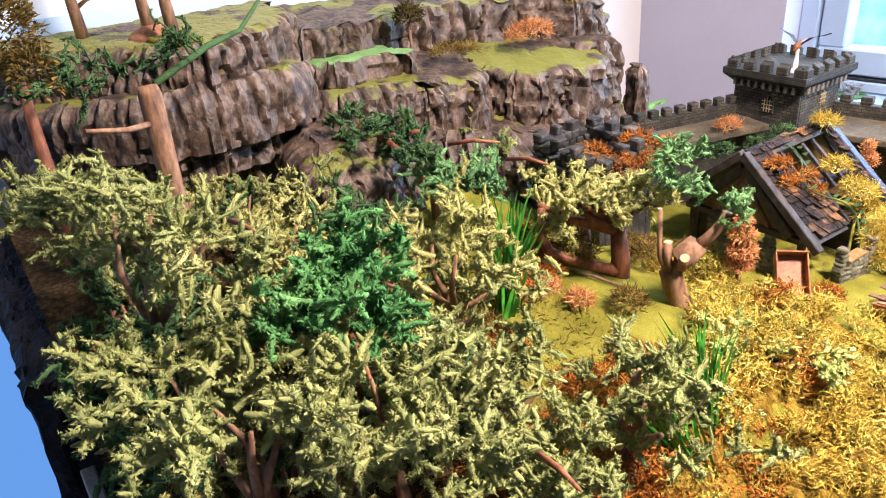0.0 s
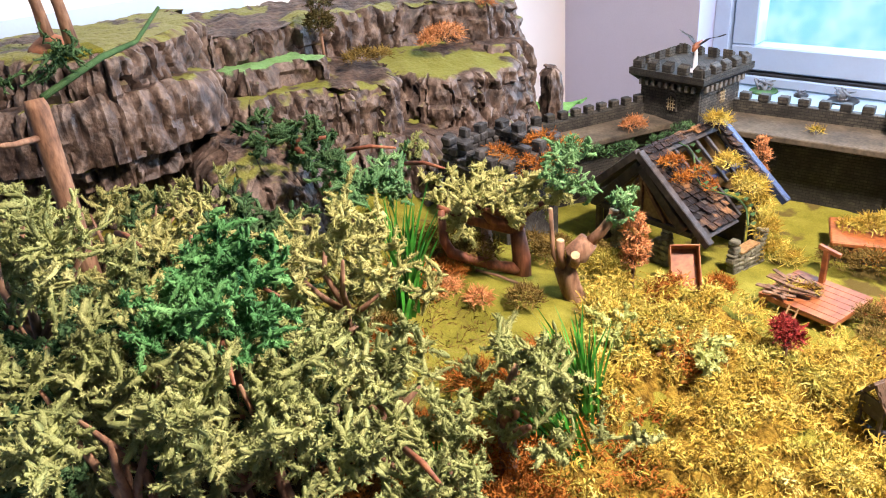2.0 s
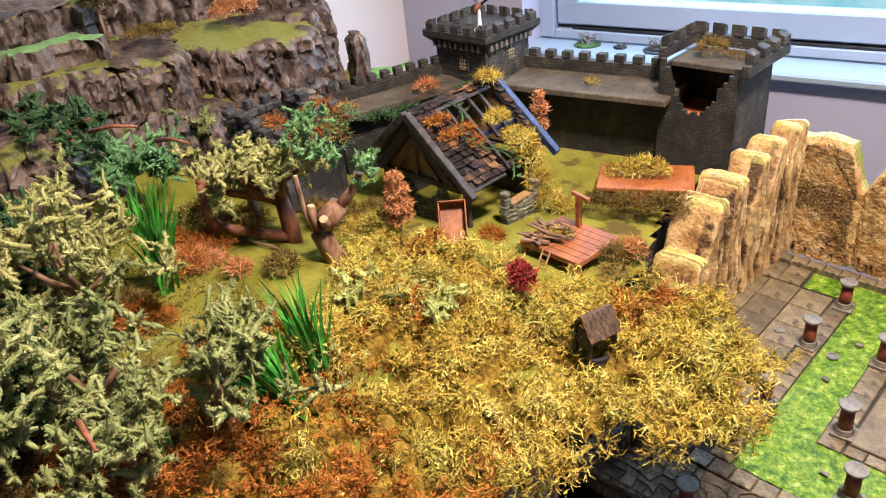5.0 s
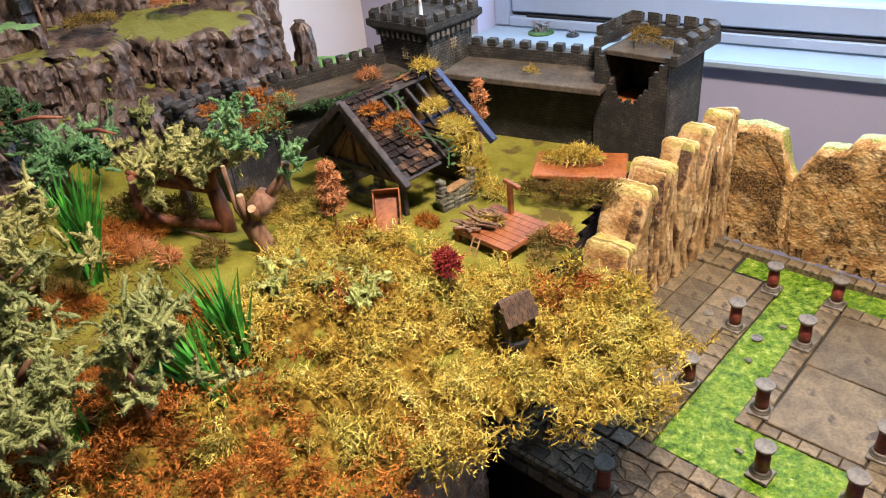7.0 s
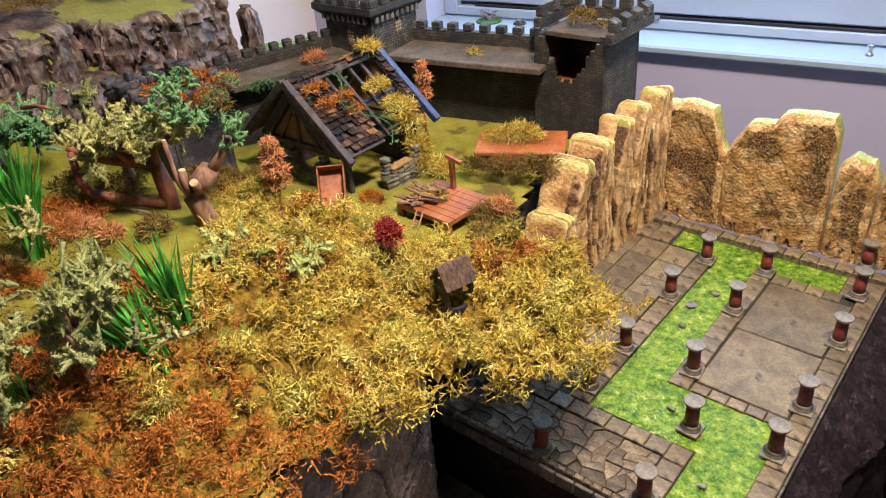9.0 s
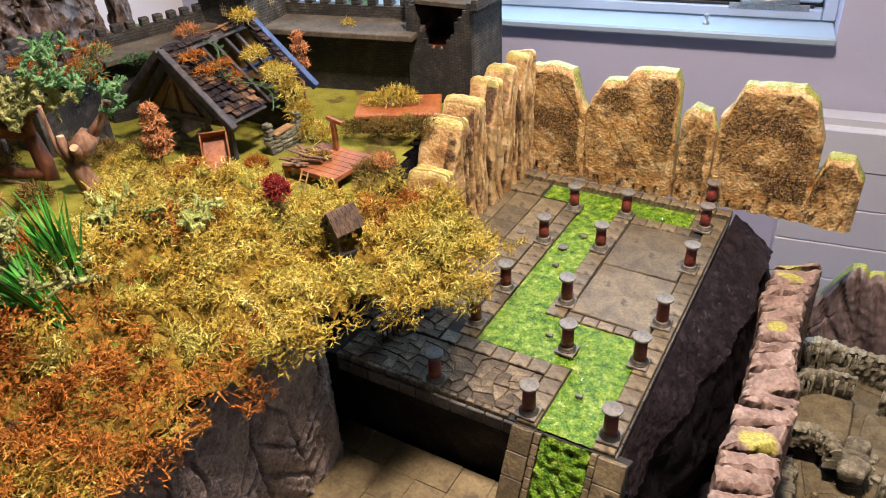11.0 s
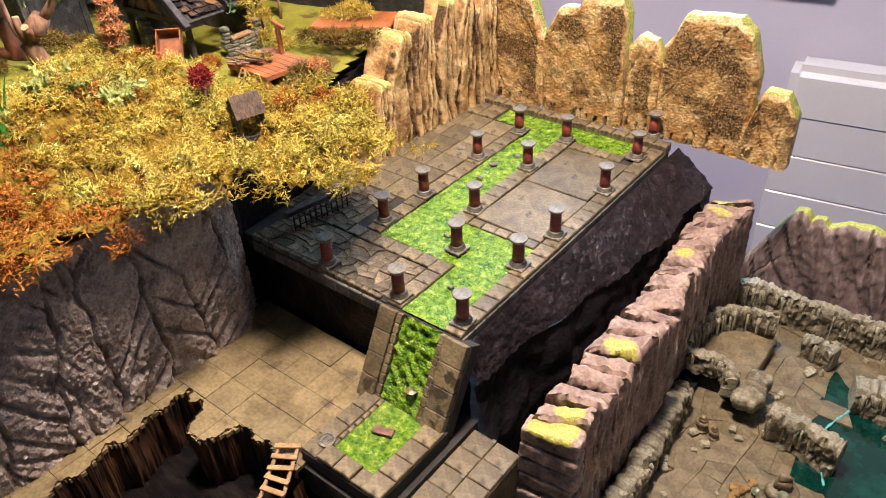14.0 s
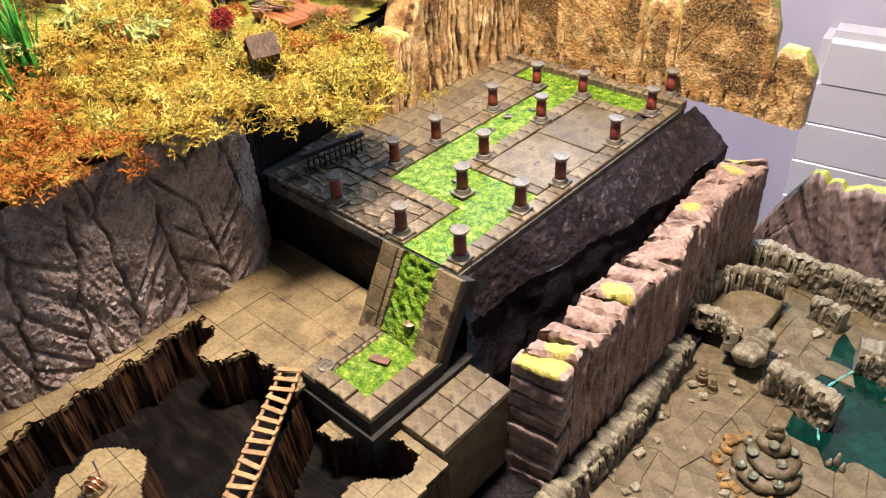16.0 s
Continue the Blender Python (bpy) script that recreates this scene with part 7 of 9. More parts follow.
def cloth_side(u, v):
    y = 0.786 + 0.65 * v
    x1 = crest_x(min(1.43, max(0.79, y)))
    fold = 0.014 * noise.noise(Vector((y * 16, u * 3.0, 2))) + 0.020 * math.sin(u * 5.0 + 2.2 * noise.noise(Vector((y * 9, 1, 1)))) * u + 0.007 * noise.noise(Vector((y * 38, u * 9, 6)))
    return (x1 - 0.004 + min(1.0, u * 8) * (0.004 + fold + 0.025 * u), y, 0.797 - 0.235 * u + 0.006 * noise.noise(Vector((y * 22, u * 6, 8))) * min(1.0, u * 8))


tagged(obj("black_rock_slope", sheet(slope_side, 46, 260), M_slope, smooth=True), "black and purple painted rough slope beside the terrace", "rock slope", kind="structure")
tagged(obj("black_drape", sheet(cloth_side, 60, 160), M_black, smooth=True), "black cloth hanging in folds below the rock slope", "cloth", kind="structure")
tagged(obj("black_front", sheet(lambda u, v: (-0.26 + 0.44 * u, 0.786 + 0.010 * noise.noise(Vector((u * 9, v * 5, 3))) + 0.004 * noise.noise(Vector((u * 40, v * 30, 8))) + 0.006, 0.60 + 0.246 * v), 60, 30), M_black, smooth=True), "black cloth under the terrace front", "cloth", kind="structure")
tagged(obj("black_floor", sheet(lambda u, v: (0.16 + 0.20 * u, 0.35 + 1.05 * v, 0.585 + 0.01 * noise.noise(Vector((u * 9, v * 20, 1)))), 14, 60), M_black, smooth=True), "black cloth in the gap beside the ridge", "cloth", kind="structure")

# ---- pink-brown rock ridge ----
rdg = thing("rock_ridge", "long pink-brown carved rock ridge with yellow flock", "rock ridge")
FLOCK = [(0.310, 0.822, 0.026, 0.020), (0.308, 0.960, 0.030, 0.020), (0.290, 1.208, 0.018, 0.016), (0.288, 1.362, 0.028, 0.010), (0.288, 1.392, 0.026, 0.008)]
EAST = [(0.79, 0.346), (0.95, 0.345), (1.06, 0.346), (1.12, 0.330), (1.19, 0.327), (1.29, 0.323), (1.42, 0.334)]
WEST = [(0.79, 0.272), (0.95, 0.268), (1.08, 0.271), (1.18, 0.266), (1.25, 0.260), (1.32, 0.249), (1.42, 0.258)]
rr = np.random.RandomState(87)
y0, k = 0.800, 0
while y0 < 1.398:
    y1 = min(1.405, y0 + (0.036 if k == 0 else rr.uniform(0.026, 0.052)))
    sk = 0.010 + rr.uniform(-0.006, 0.008)
    xw = [float(np.interp(y, *zip(*WEST))) + rr.uniform(-0.003, 0.003) for y in (y0, y1)]
    xe = [float(np.interp(y, *zip(*EAST))) + rr.uniform(-0.003, 0.003) for y in (y0, y1)]
    green = any(y0 - 0.01 < f[1] < y1 + 0.01 for f in FLOCK)
    z1 = 0.797 + rr.uniform(-0.003, 0.005)
    sg = part("rock_segment", crag([(xw[0], y0 - sk), (xe[0], y0 + sk), (xe[1], y1 + sk - 0.001), (xw[1], y1 - sk - 0.001)], 0.56, z1, depth=0.004, col=0.018, seed=140 + k, lean=0.003, step=0.0034, dz=0.0055, lip=0.006, cap=0.0020, rings=12, block=0.11, rough=0.0018, tilt=(rr.uniform(-0.05, 0.15), 0.05 if green else rr.choice([-0.30, 0.22, 0.34]), 0.004), strata=0.0, fine=0.45), M_ridge, rdg, "", 40)
    mask(sg, "flock", [max((1.1 - math.hypot((v.co.x - x) / rx, (v.co.y - y) / ry)) * 1.6 for x, y, rx, ry in FLOCK) if v.co.z > z1 - 0.016 else 0.0 for v in sg.data.vertices])
    y0, k = y1, k + 1
for k in range(8):
    z1 = 0.792 - k * 0.0275
    bm = block(0.268 + rr.uniform(-0.003, 0.003), 0.343 + rr.uniform(-0.003, 0.003), 0.776 - 0.002 * k + rr.uniform(-0.003, 0.003), 0.806, z1 - 0.021 - rr.uniform(0, 0.002), z1, 0.004, 240 + k, 0.0022)
    bm.transform(Matrix.Translation((0.306, 0.79, z1)) @ Matrix.Rotation(radians(11 + rr.uniform(-3, 3)), 4, "Z") @ Matrix.Rotation(radians(rr.uniform(2, 8)), 4, "Y") @ Matrix.Translation((-0.306, -0.79, -z1)))
    sg = part("stratum", bm, M_ridge, rdg, "", 40)
    mask(sg, "flock", [1.0 if k == 0 and v.co.z > z1 - 0.005 and 0.277 < v.co.x < 0.336 else 0.0 for v in sg.data.vertices])

# ---- cave diorama ----
ZV = 0.570
cav = thing("cave_floor", "brown cave floor of irregular flagstones", "dungeon floor", kind="structure")
part("bed", box(0.335, 1.10, 0.40, 1.46, 0.542, ZV - 0.0022), M_cavefloor, cav)
rs = np.random.RandomState(31)
crazy(cav, 0.345, 0.70, 0.775, 1.44, 9, 17, ZV, M_cavefloor, "flagstone", 0.0001, 0.0003, lambda x, y: not (x > 0.525 + 0.30 * abs(y - 1.20) and 1.085 < y < 1.34))
water = tagged(obj("cave_water", sheet(lambda u, v: (0.53 + 0.35 * u, 1.06 + 0.29 * v, ZV - 0.001 + 0.0006 * noise.noise(Vector((u * 9, v * 9, 1)))), 30, 30), M_water, smooth=True), "dark teal glossy pool in the cave", "water", kind="structure")
bank = [(0.582, 1.098), (0.566, 1.135), (0.556, 1.165), (0.549, 1.19), (0.560, 1.23), (0.578, 1.28), (0.60, 1.33)]
tagged(obj("water_edge", tube([(x, y, ZV + 0.002) for x, y in resample(bank, 0.006, False)], [0.0018 + 0.0008 * math.sin(i * 1.7) for i in range(len(resample(bank, 0.006, False)))], 6), M_foam, smooth=True), "pale turquoise foam along the water edge", "water edge")


def cave_wall(name, line, width, z1, seed, label, z0=ZV - 0.005):
    """A dripping rock wall along a line."""
    P = resample(line, 0.0026, False)
    ker = np.ones(9) / 9
    P = np.stack([np.convolve(np.pad(P[:, k], 4, "edge"), ker, "valid") for k in (0, 1)], 1)
    T = np.gradient(P, axis=0)
    Nn = np.stack([T[:, 1], -T[:, 0]], 1)
    Nn /= np.linalg.norm(Nn, axis=1, keepdims=True) + 1e-9
    Q = np.concatenate([P + Nn * width / 2, (P - Nn * width / 2)[::-1]])
    Nn = np.concatenate([Nn, -Nn[::-1]])
    n = len(Q)
    S = np.r_[0, np.cumsum(np.linalg.norm(np.diff(Q, axis=0), axis=1))]
    m = 18
    V, F = [], []
    for i in range(m + 1):
        f = i / m
        for j in range(n):
            x, y = Q[j]
            z = z0 + (z1 - z0) * f
            u = S[j] / 0.019 + 1.3 * noise.noise(Vector((x * 60, y * 60, z * 30 + seed)))
            c = math.floor(u)
            fr = u - c
            b = math.floor(z / 0.017 + 2 * hash01(c, seed))
            hang = hash01(c, seed, 3)
            d = 0.007 * (hash01(c, b, seed) - 0.5) - 0.003 * max(0.0, 1 - min(fr, 1 - fr) / 0.12) + 0.0025 * noise.noise(Vector((x * 330, y * 330, z * 40 + seed))) + 0.004 * (1 - f) ** 2
            d += 0.004 * hang * math.exp(-((f - 0.78) / 0.16) ** 2) - 0.004 * max(0, f - 0.9) * 10
            d += 0.003 * noise.noise(Vector((x * 160, y * 160, z * 130 + seed))) + 0.003 * noise.noise(Vector((x * 60, y * 60, z * 60 + seed)))
            V.append((x + Nn[j, 0] * d, y + Nn[j, 1] * d, z + (0.006 * noise.noise(Vector((x * 70, y * 70, seed))) + 0.003 * noise.noise(Vector((x * 220, y * 220, seed))) if f > 0.5 else 0)))
    for i in range(m):
        for j in range(n):
            k = (j + 1) % n
            F.append([i * n + j, i * n + k, (i + 1) * n + k, (i + 1) * n + j])
    bm = bmesh.new()
    vs = [bm.verts.new(v) for v in V]
    for q in F:
        bm.faces.new([vs[i] for i in q])
    half = n // 2
    top = vs[m * n:]
    for j in range(half - 1):
        a, b = j, n - 1 - j
        if a + 1 < b:
            try:
                bm.faces.new([top[a], top[a + 1], top[b - 1], top[b]])
            except ValueError:
                pass
    bmesh.ops.recalc_face_normals(bm, faces=bm.faces)
    ob = tagged(obj(name, bm, M_cave, smooth=50), label, "cave wall", group="cave walls")
    # hanging dripstone on both faces
    rd = np.random.RandomState(seed + 70)
    drips = []
    for j in range(2, n - 2):
        if rd.uniform() < 0.30:
            x, y = Q[j] + Nn[j] * rd.uniform(0.0, 0.004)
            zt, L, r = z1 - rd.uniform(0.003, 0.012), (z1 - z0) * rd.uniform(0.25, 0.85), rd.uniform(0.0012, 0.0030)
            drips.append(tube([(x - Nn[j, 0] * 0.004, y - Nn[j, 1] * 0.004, zt), (x, y, zt - L * 0.2), (x + 0.001, y, zt - L * 0.7), (x, y, zt - L)], [r * 1.5, r * 1.1, r * 0.7, r * 0.2], 6))
    part("drips", soup(drips), M_cave, ob, "", True)
    return ob


cave_wall("cave_wall", [(0.362, 0.70), (0.360, 0.80), (0.363, 0.87), (0.366, 0.93), (0.360, 1.0), (0.356, 1.07), (0.352, 1.13)], 0.026, 0.622, 1, "grey-green dripstone wall along the ridge foot")
arc = resample([(0.430, 1.340), (0.385, 1.337), (0.346, 1.318), (0.326, 1.275), (0.319, 1.225), (0.324, 1.190)], 0.008, False)
cave_wall("cave_wall", arc, 0.016, 0.646, 2, "curved dripstone wall round a small chamber")
front = resample([(0.322, 1.187), (0.352, 1.183), (0.385, 1.194), (0.408, 1.184), (0.418, 1.150)], 0.007, False)
cave_wall("cave_wall", front, 0.016, 0.643, 12, "curved dripstone wall over the dark gate", 0.604)
tagged(obj("cave_platform", block(0.424, 0.460, 1.142, 1.222, 0.600, 0.620, 0.006, 61, 0.0048, [(1.185, 0.0016, 0.004, 0.0)]), M_cave, smooth=45), "raised flat stone platform over the gate", "cave wall", group="cave walls")
cave_wall("cave_wall", [(0.302, 1.37), (0.322, 1.425), (0.38, 1.432), (0.44, 1.428), (0.50, 1.430), (0.56, 1.432), (0.70, 1.43)], 0.022, 0.635, 4, "long dripstone wall at the back of the cave")
cave_wall("cave_wall", [(0.478, 1.148), (0.515, 1.146), (0.555, 1.140), (0.590, 1.135)], 0.024, 0.630, 5, "dripstone wall beside the dark water")
cave_wall("cave_wall", [(0.468, 1.362), (0.495, 1.358), (0.528, 1.350)], 0.020, 0.615, 6, "low dripstone ledge with hanging teeth")
cave_wall("cave_wall", [(0.565, 1.285), (0.60, 1.295), (0.66, 1.29)], 0.040, 0.618, 7, "dripstone arch over a dark gap")
part_floor = tagged(obj("chamber_floor", box(0.330, 0.432, 1.200, 1.330, ZV + 0.0005, 0.600, 0.002), M_cavefloor), "raised stone floor of the small chamber", "dungeon floor")
door = thing("cave_gate", "dark blue-grey gate before a black plate standing for a shaded hollow", "gate", (0.415, 1.180, ZV), 8)
# solid black plate put in for the shade of the hollow behind
part("dark_plate", box(-0.080, 0.044, 0.010, 0.018, 0, 0.034), M_black, door)
part("leaf", box(-0.014, 0.004, 0.000, 0.0055, 0, 0.032, 0.001), M_blue_beam, door)
for (x, y, s) in ((0.400, 1.098, 1.0), (0.421, 1.092, 0.8)):
    tm = thing("totem", "little stacked bronze stone totem on the cave floor", "totem", (x, y, ZV), group="totems")
    for k, (r, z) in enumerate(((0.011, 0.0), (0.009, 0.007), (0.010, 0.013), (0.007, 0.019), (0.005, 0.024))):
        part("tier", lathe([(r * s * 0.7, z * s), (r * s, z * s + 0.002), (r * s, z * s + 0.0045), (r * s * 0.6, z * s + 0.0065)], 10), M_bronze, tm, "", True)
ft = thing("stone_fountain", "stacked bronze-brown stone fountain with round bowls", "fountain", (0.545, 1.0, ZV), 0)
for k, (x, y, r, z, h) in enumerate(((0, 0, 0.046, 0, 0.018), (0.004, 0.008, 0.036, 0.018, 0.012), (-0.004, 0.02, 0.022, 0.030, 0.016), (-0.006, 0.024, 0.012, 0.046, 0.014), (-0.006, 0.024, 0.007, 0.060, 0.009))):
    bm = bmesh.new()
    v, f = lathe([(r * 0.9, z), (r, z + h * 0.4), (r * 0.95, z + h * 0.8), (r * 0.8, z + h)], 18, (x, y, 0))
    ob = part("stone_tier", ([tuple(np.array(p) + np.array(noise.noise_vector(Vector(p) * 90)) * 0.004) for p in v], f), M_cavefloor, ft, "", True)
for (x, y, z) in ((0.018, -0.004, 0.030), (0.010, -0.022, 0.020), (-0.020, -0.010, 0.031), (0.034, 0.008, 0.019), (-0.034, 0.014, 0.019), (-0.006, -0.036, 0.018), (0.026, -0.028, 0.018), (0.022, 0.026, 0.030), (-0.026, -0.028, 0.018), (0.0, 0.006, 0.046)):
    part("bowl", lathe([(0.004, 0), (0.0075, 0.003), (0.008, 0.005), (0.006, 0.005), (0.003, 0.003), (0.0005, 0.003)], 14, (x, y, z)), M_bowl, ft, "round grey-green bowl", True)
rs = np.random.RandomState(43)
for k in range(60):
    x, y = rs.uniform(0.375, 0.60), rs.uniform(0.80, 1.42)
    if (x > 0.53 and 1.08 < y < 1.34) or (x < 0.47 and y > 1.13):
        continue
    r = rs.uniform(0.003, 0.008)
    bm = jitter(box(-r, r, -r * 0.8, r * 0.8, -0.002, r * 1.1, r * 0.3), r * 0.5, 140, k)
    bm.transform(Matrix.Translation((x, y, ZV)) @ Matrix.Rotation(rs.uniform(0, 3), 4, "Z"))
    tagged(obj("cave_stone", bm, M_cave), "small grey-green stone lying on the cave floor", "stone", group="cave stones")
rs = np.random.RandomState(41)
for k in range(26):
    a = rs.uniform(2.4, 5.6)
    x, y = 0.545 + (0.052 + rs.uniform(0, 0.022)) * math.cos(a), 1.0 + (0.052 + rs.uniform(0, 0.022)) * math.sin(a)
    bm = jitter(box(-0.006, 0.006, -0.005, 0.005, -0.002, 0.008, 0.002), 0.002, 140, k)
    bm.transform(Matrix.Translation((x, y, ZV)) @ Matrix.Rotation(rs.uniform(0, 3), 4, "Z"))
    tagged(obj("loose_stone", bm, M_ochre), "ochre painted loose stone beside the fountain", "stone", group="loose stones")
for (x, y, h) in ((0.615, 1.075, 0.022), (0.625, 1.068, 0.016), (0.608, 1.066, 0.013), (0.632, 1.24, 0.012), (0.35, 0.90, 0.02), (0.37, 0.84, 0.02), (0.515, 1.325, 0.014)):
    v, f = lathe([(0.005, -0.001), (0.0042, h * 0.3), (0.003, h * 0.6), (0.0012, h)], 9, (x, y, ZV))
    tagged(obj("stalagmite", (v, f), M_cave, smooth=True), "small pointed stalagmite on the cave floor", "stalagmite", group="stalagmites")
disc = tagged(obj("floor_disc", lathe([(0.018, 0), (0.018, 0.003), (0.013, 0.005), (0.010, 0.007), (0.004, 0.008)], 20, (0.495, 1.395, ZV)), M_stone), "round greenish stone disc on the cave floor", "disc")

# slate of purple-brown rock leaning on the wall behind the cave
SL = [(0.285, 0.545), (0.295, 0.59), (0.312, 0.625), (0.338, 0.682), (0.368, 0.737), (0.378, 0.758), (0.400, 0.760), (0.407, 0.745), (0.412, 0.752), (0.430, 0.752), (0.436, 0.742), (0.466, 0.757), (0.502, 0.762), (0.58, 0.745), (0.66, 0.72), (0.74, 0.69), (0.78, 0.545)]
slab_xz("back_slate", SL, 1.490, 1.520, 33, M_slab, "purple-brown carved slab leaning behind the cave", 0.012, 0.0, 0.008, st=0.0036)

# ---- plants of the model landscape ----
def foam_tree(base, z0, top, lobes, mat, label, seed, count=200, length=0.034, radius=0.0052, trunk=0.0065, tmat=None, up=0.35, fuzz=20, droop=0.3):
    """A twig trunk with limbs, clothed in spongy foam foliage."""
    rs = np.random.RandomState(seed)
    t = thing("tree", label, "tree", (base[0], base[1], z0), group="foam trees")
    tm = tmat or M_trunk
    o = np.array([base[0], base[1], z0])
    fork = np.array([base[0], base[1], z0]) + np.array([rs.uniform(-0.01, 0.01), rs.uniform(-0.01, 0.01), (top - z0) * 0.55])
    part("trunk", tube([np.array([0, 0, -0.01]), (fork - o) * 0.5 + rs.normal(size=3) * 0.003, fork - o], [trunk * 1.25, trunk, trunk * 0.8], 9), tm, t, "", True)
    for l in lobes:
        c = np.array(l[:3])
        mid = (fork + c) / 2 + rs.normal(size=3) * 0.008
        part("limb", tube([fork - o, mid - o, c - o], [trunk * 0.7, trunk * 0.5, trunk * 0.25], 7), tm, t, "", True)
    wide = [(x + rs.normal(0, rx * 0.5), y + rs.normal(0, ry * 0.5), z - rz * rs.uniform(0.5, 1.6), rx * 1.0, ry * 1.0, rz) for x, y, z, rx, ry, rz in lobes]
    wide += [(x, y, z, rx * 1.1, ry * 1.1, rz * 1.05) for x, y, z, rx, ry, rz in lobes]
    V, F = fingers(rs, wide, int(count * 1.08), length * 1.05, radius * 1.08, up, fuzz, droop=droop)
    ob = part("crown", (V - o, F), mat, t, "", True)
    return t


def bush(at, lobes, mat, label, seed, count=900, length=0.010, width=0.0022, category="bush", trunk=None, name="bush", group="bushes"):
    """A ragged bush of many small curly leaves on fine twigs."""
    rs = np.random.RandomState(seed)
    t = thing(name, label, category, at, group=group)
    o = np.array(at)
    P, d = scatter_lobes(rs, lobes, int(count * 1.25))
    part("leaves", strands(rs, P, length, width * 0.7, 0.2, 3, 1.6, d * 0.7 + rs.normal(size=d.shape) * 0.4), mat, t)
    tw = []
    for l in lobes:
        for _ in range(5):
            e = np.array(l[:3]) + rs.normal(size=3) * np.array(l[3:]) * 0.6
            s = np.array([rs.uniform(-0.003, 0.003), rs.uniform(-0.003, 0.003), trunk]) if trunk else np.array(l[:3]) + np.array([rs.uniform(-0.003, 0.003), rs.uniform(-0.003, 0.003), -l[5] * 0.8])
            tw.append(tube([s, (s + e) / 2 + rs.normal(size=3) * 0.003, e], [0.0014, 0.001, 0.0005], 5))
    if trunk:
        part("twig_frame", soup(tw), M_bark, t)
    if trunk:
        part("trunk", tube([(0, 0, -0.006), (0.001, 0, trunk * 0.5), (0, 0.001, trunk + 0.004)], [0.0032, 0.0026, 0.0022], 8), M_trunk, t, "", True)
    return t


O = "olive green foam foliage tree on a natural twig trunk"
# trees of the dense wood, near the front edge
foam_tree((-0.46, 0.150), 1.035, 1.30, [(-0.47, 0.140, 1.275, 0.060, 0.045, 0.025), (-0.42, 0.150, 1.280, 0.040, 0.035, 0.025), (-0.53, 0.130, 1.270, 0.045, 0.040, 0.022), (-0.45, 0.185, 1.260, 0.04, 0.035, 0.02)], M_fol, O, 1, 250, 0.042, 0.0062)
foam_tree((-0.45, 0.270), 1.035, 1.28, [(-0.44, 0.245, 1.262, 0.050, 0.045, 0.024), (-0.40, 0.280, 1.235, 0.040, 0.040, 0.024), (-0.48, 0.290, 1.235, 0.045, 0.04, 0.022)], M_fol, O, 2, 210, 0.040, 0.006)
foam_tree((-0.52, 0.265), 1.035, 1.31, [(-0.515, 0.270, 1.292, 0.050, 0.045, 0.022)], M_fol_green, "vivid green foam foliage tree in the wood", 3, 230, 0.036, 0.0060, up=0.45)
foam_tree((-0.455, 0.365), 1.035, 1.24, [(-0.45, 0.350, 1.205, 0.045, 0.040, 0.022), (-0.49, 0.385, 1.19, 0.04, 0.04, 0.02), (-0.43, 0.395, 1.185, 0.03, 0.035, 0.02)], M_fol, O, 4, 170, 0.036, 0.0055)
foam_tree((-0.385, 0.450), 1.035, 1.22, [(-0.365, 0.450, 1.198, 0.040, 0.038, 0.024), (-0.335, 0.435, 1.175, 0.035, 0.035, 0.02), (-0.40, 0.485, 1.18, 0.035, 0.03, 0.02)], M_fol, O, 5, 170, 0.036, 0.0052, trunk=0.010)
foam_tree((-0.375, 0.360), 1.035, 1.20, [(-0.355, 0.362, 1.178, 0.040, 0.035, 0.02), (-0.33, 0.335, 1.165, 0.035, 0.035, 0.02), (-0.40, 0.33, 1.165, 0.04, 0.03, 0.018)], M_fol, O, 6, 190, 0.036, 0.0052)
foam_tree((-0.59, 0.420), 1.04, 1.28, [(-0.565, 0.410, 1.255, 0.050, 0.045, 0.024), (-0.635, 0.430, 1.250, 0.050, 0.045, 0.024), (-0.56, 0.445, 1.205, 0.040, 0.035, 0.02), (-0.60, 0.375, 1.24, 0.045, 0.035, 0.02)], M_fol_pale, "pale yellow-green foam foliage tree in the wood", 7, 270, 0.034, 0.005)
foam_tree((-0.53, 0.345), 1.035, 1.25, [(-0.515, 0.330, 1.225, 0.035, 0.030, 0.018), (-0.56, 0.345, 1.215, 0.035, 0.03, 0.018)], M_fol, O, 8, 110, 0.034, 0.005)
foam_tree((-0.66, 0.150), 1.05, 1.38, [(-0.70, 0.150, 1.350, 0.060, 0.050, 0.025), (-0.62, 0.165, 1.365, 0.050, 0.040, 0.024), (-0.78, 0.165, 1.335, 0.060, 0.050, 0.025), (-0.60, 0.205, 1.345, 0.04, 0.035, 0.02), (-0.84, 0.135, 1.325, 0.05, 0.05, 0.022)], M_fol, "large olive foam tree with long drooping branches", 9, 330, 0.044, 0.0052, droop=1.2)
foam_tree((-0.66, 0.205), 1.05, 1.28, [(-0.65, 0.190, 1.262, 0.050, 0.040, 0.02), (-0.60, 0.150, 1.245, 0.045, 0.04, 0.02), (-0.56, 0.110, 1.225, 0.045, 0.035, 0.02), (-0.62, 0.095, 1.21, 0.04, 0.03, 0.02)], M_fol_dark, "dark green foam foliage tree at the front edge", 10, 230, 0.034, 0.0056)
foam_tree((-0.70, 0.300), 1.05, 1.29, [(-0.68, 0.295, 1.262, 0.055, 0.045, 0.022), (-0.74, 0.325, 1.255, 0.05, 0.045, 0.02), (-0.65, 0.335, 1.245, 0.04, 0.04, 0.02)], M_fol_pale, "pale yellow-green foam foliage tree in the wood", 11, 200, 0.034, 0.0048)
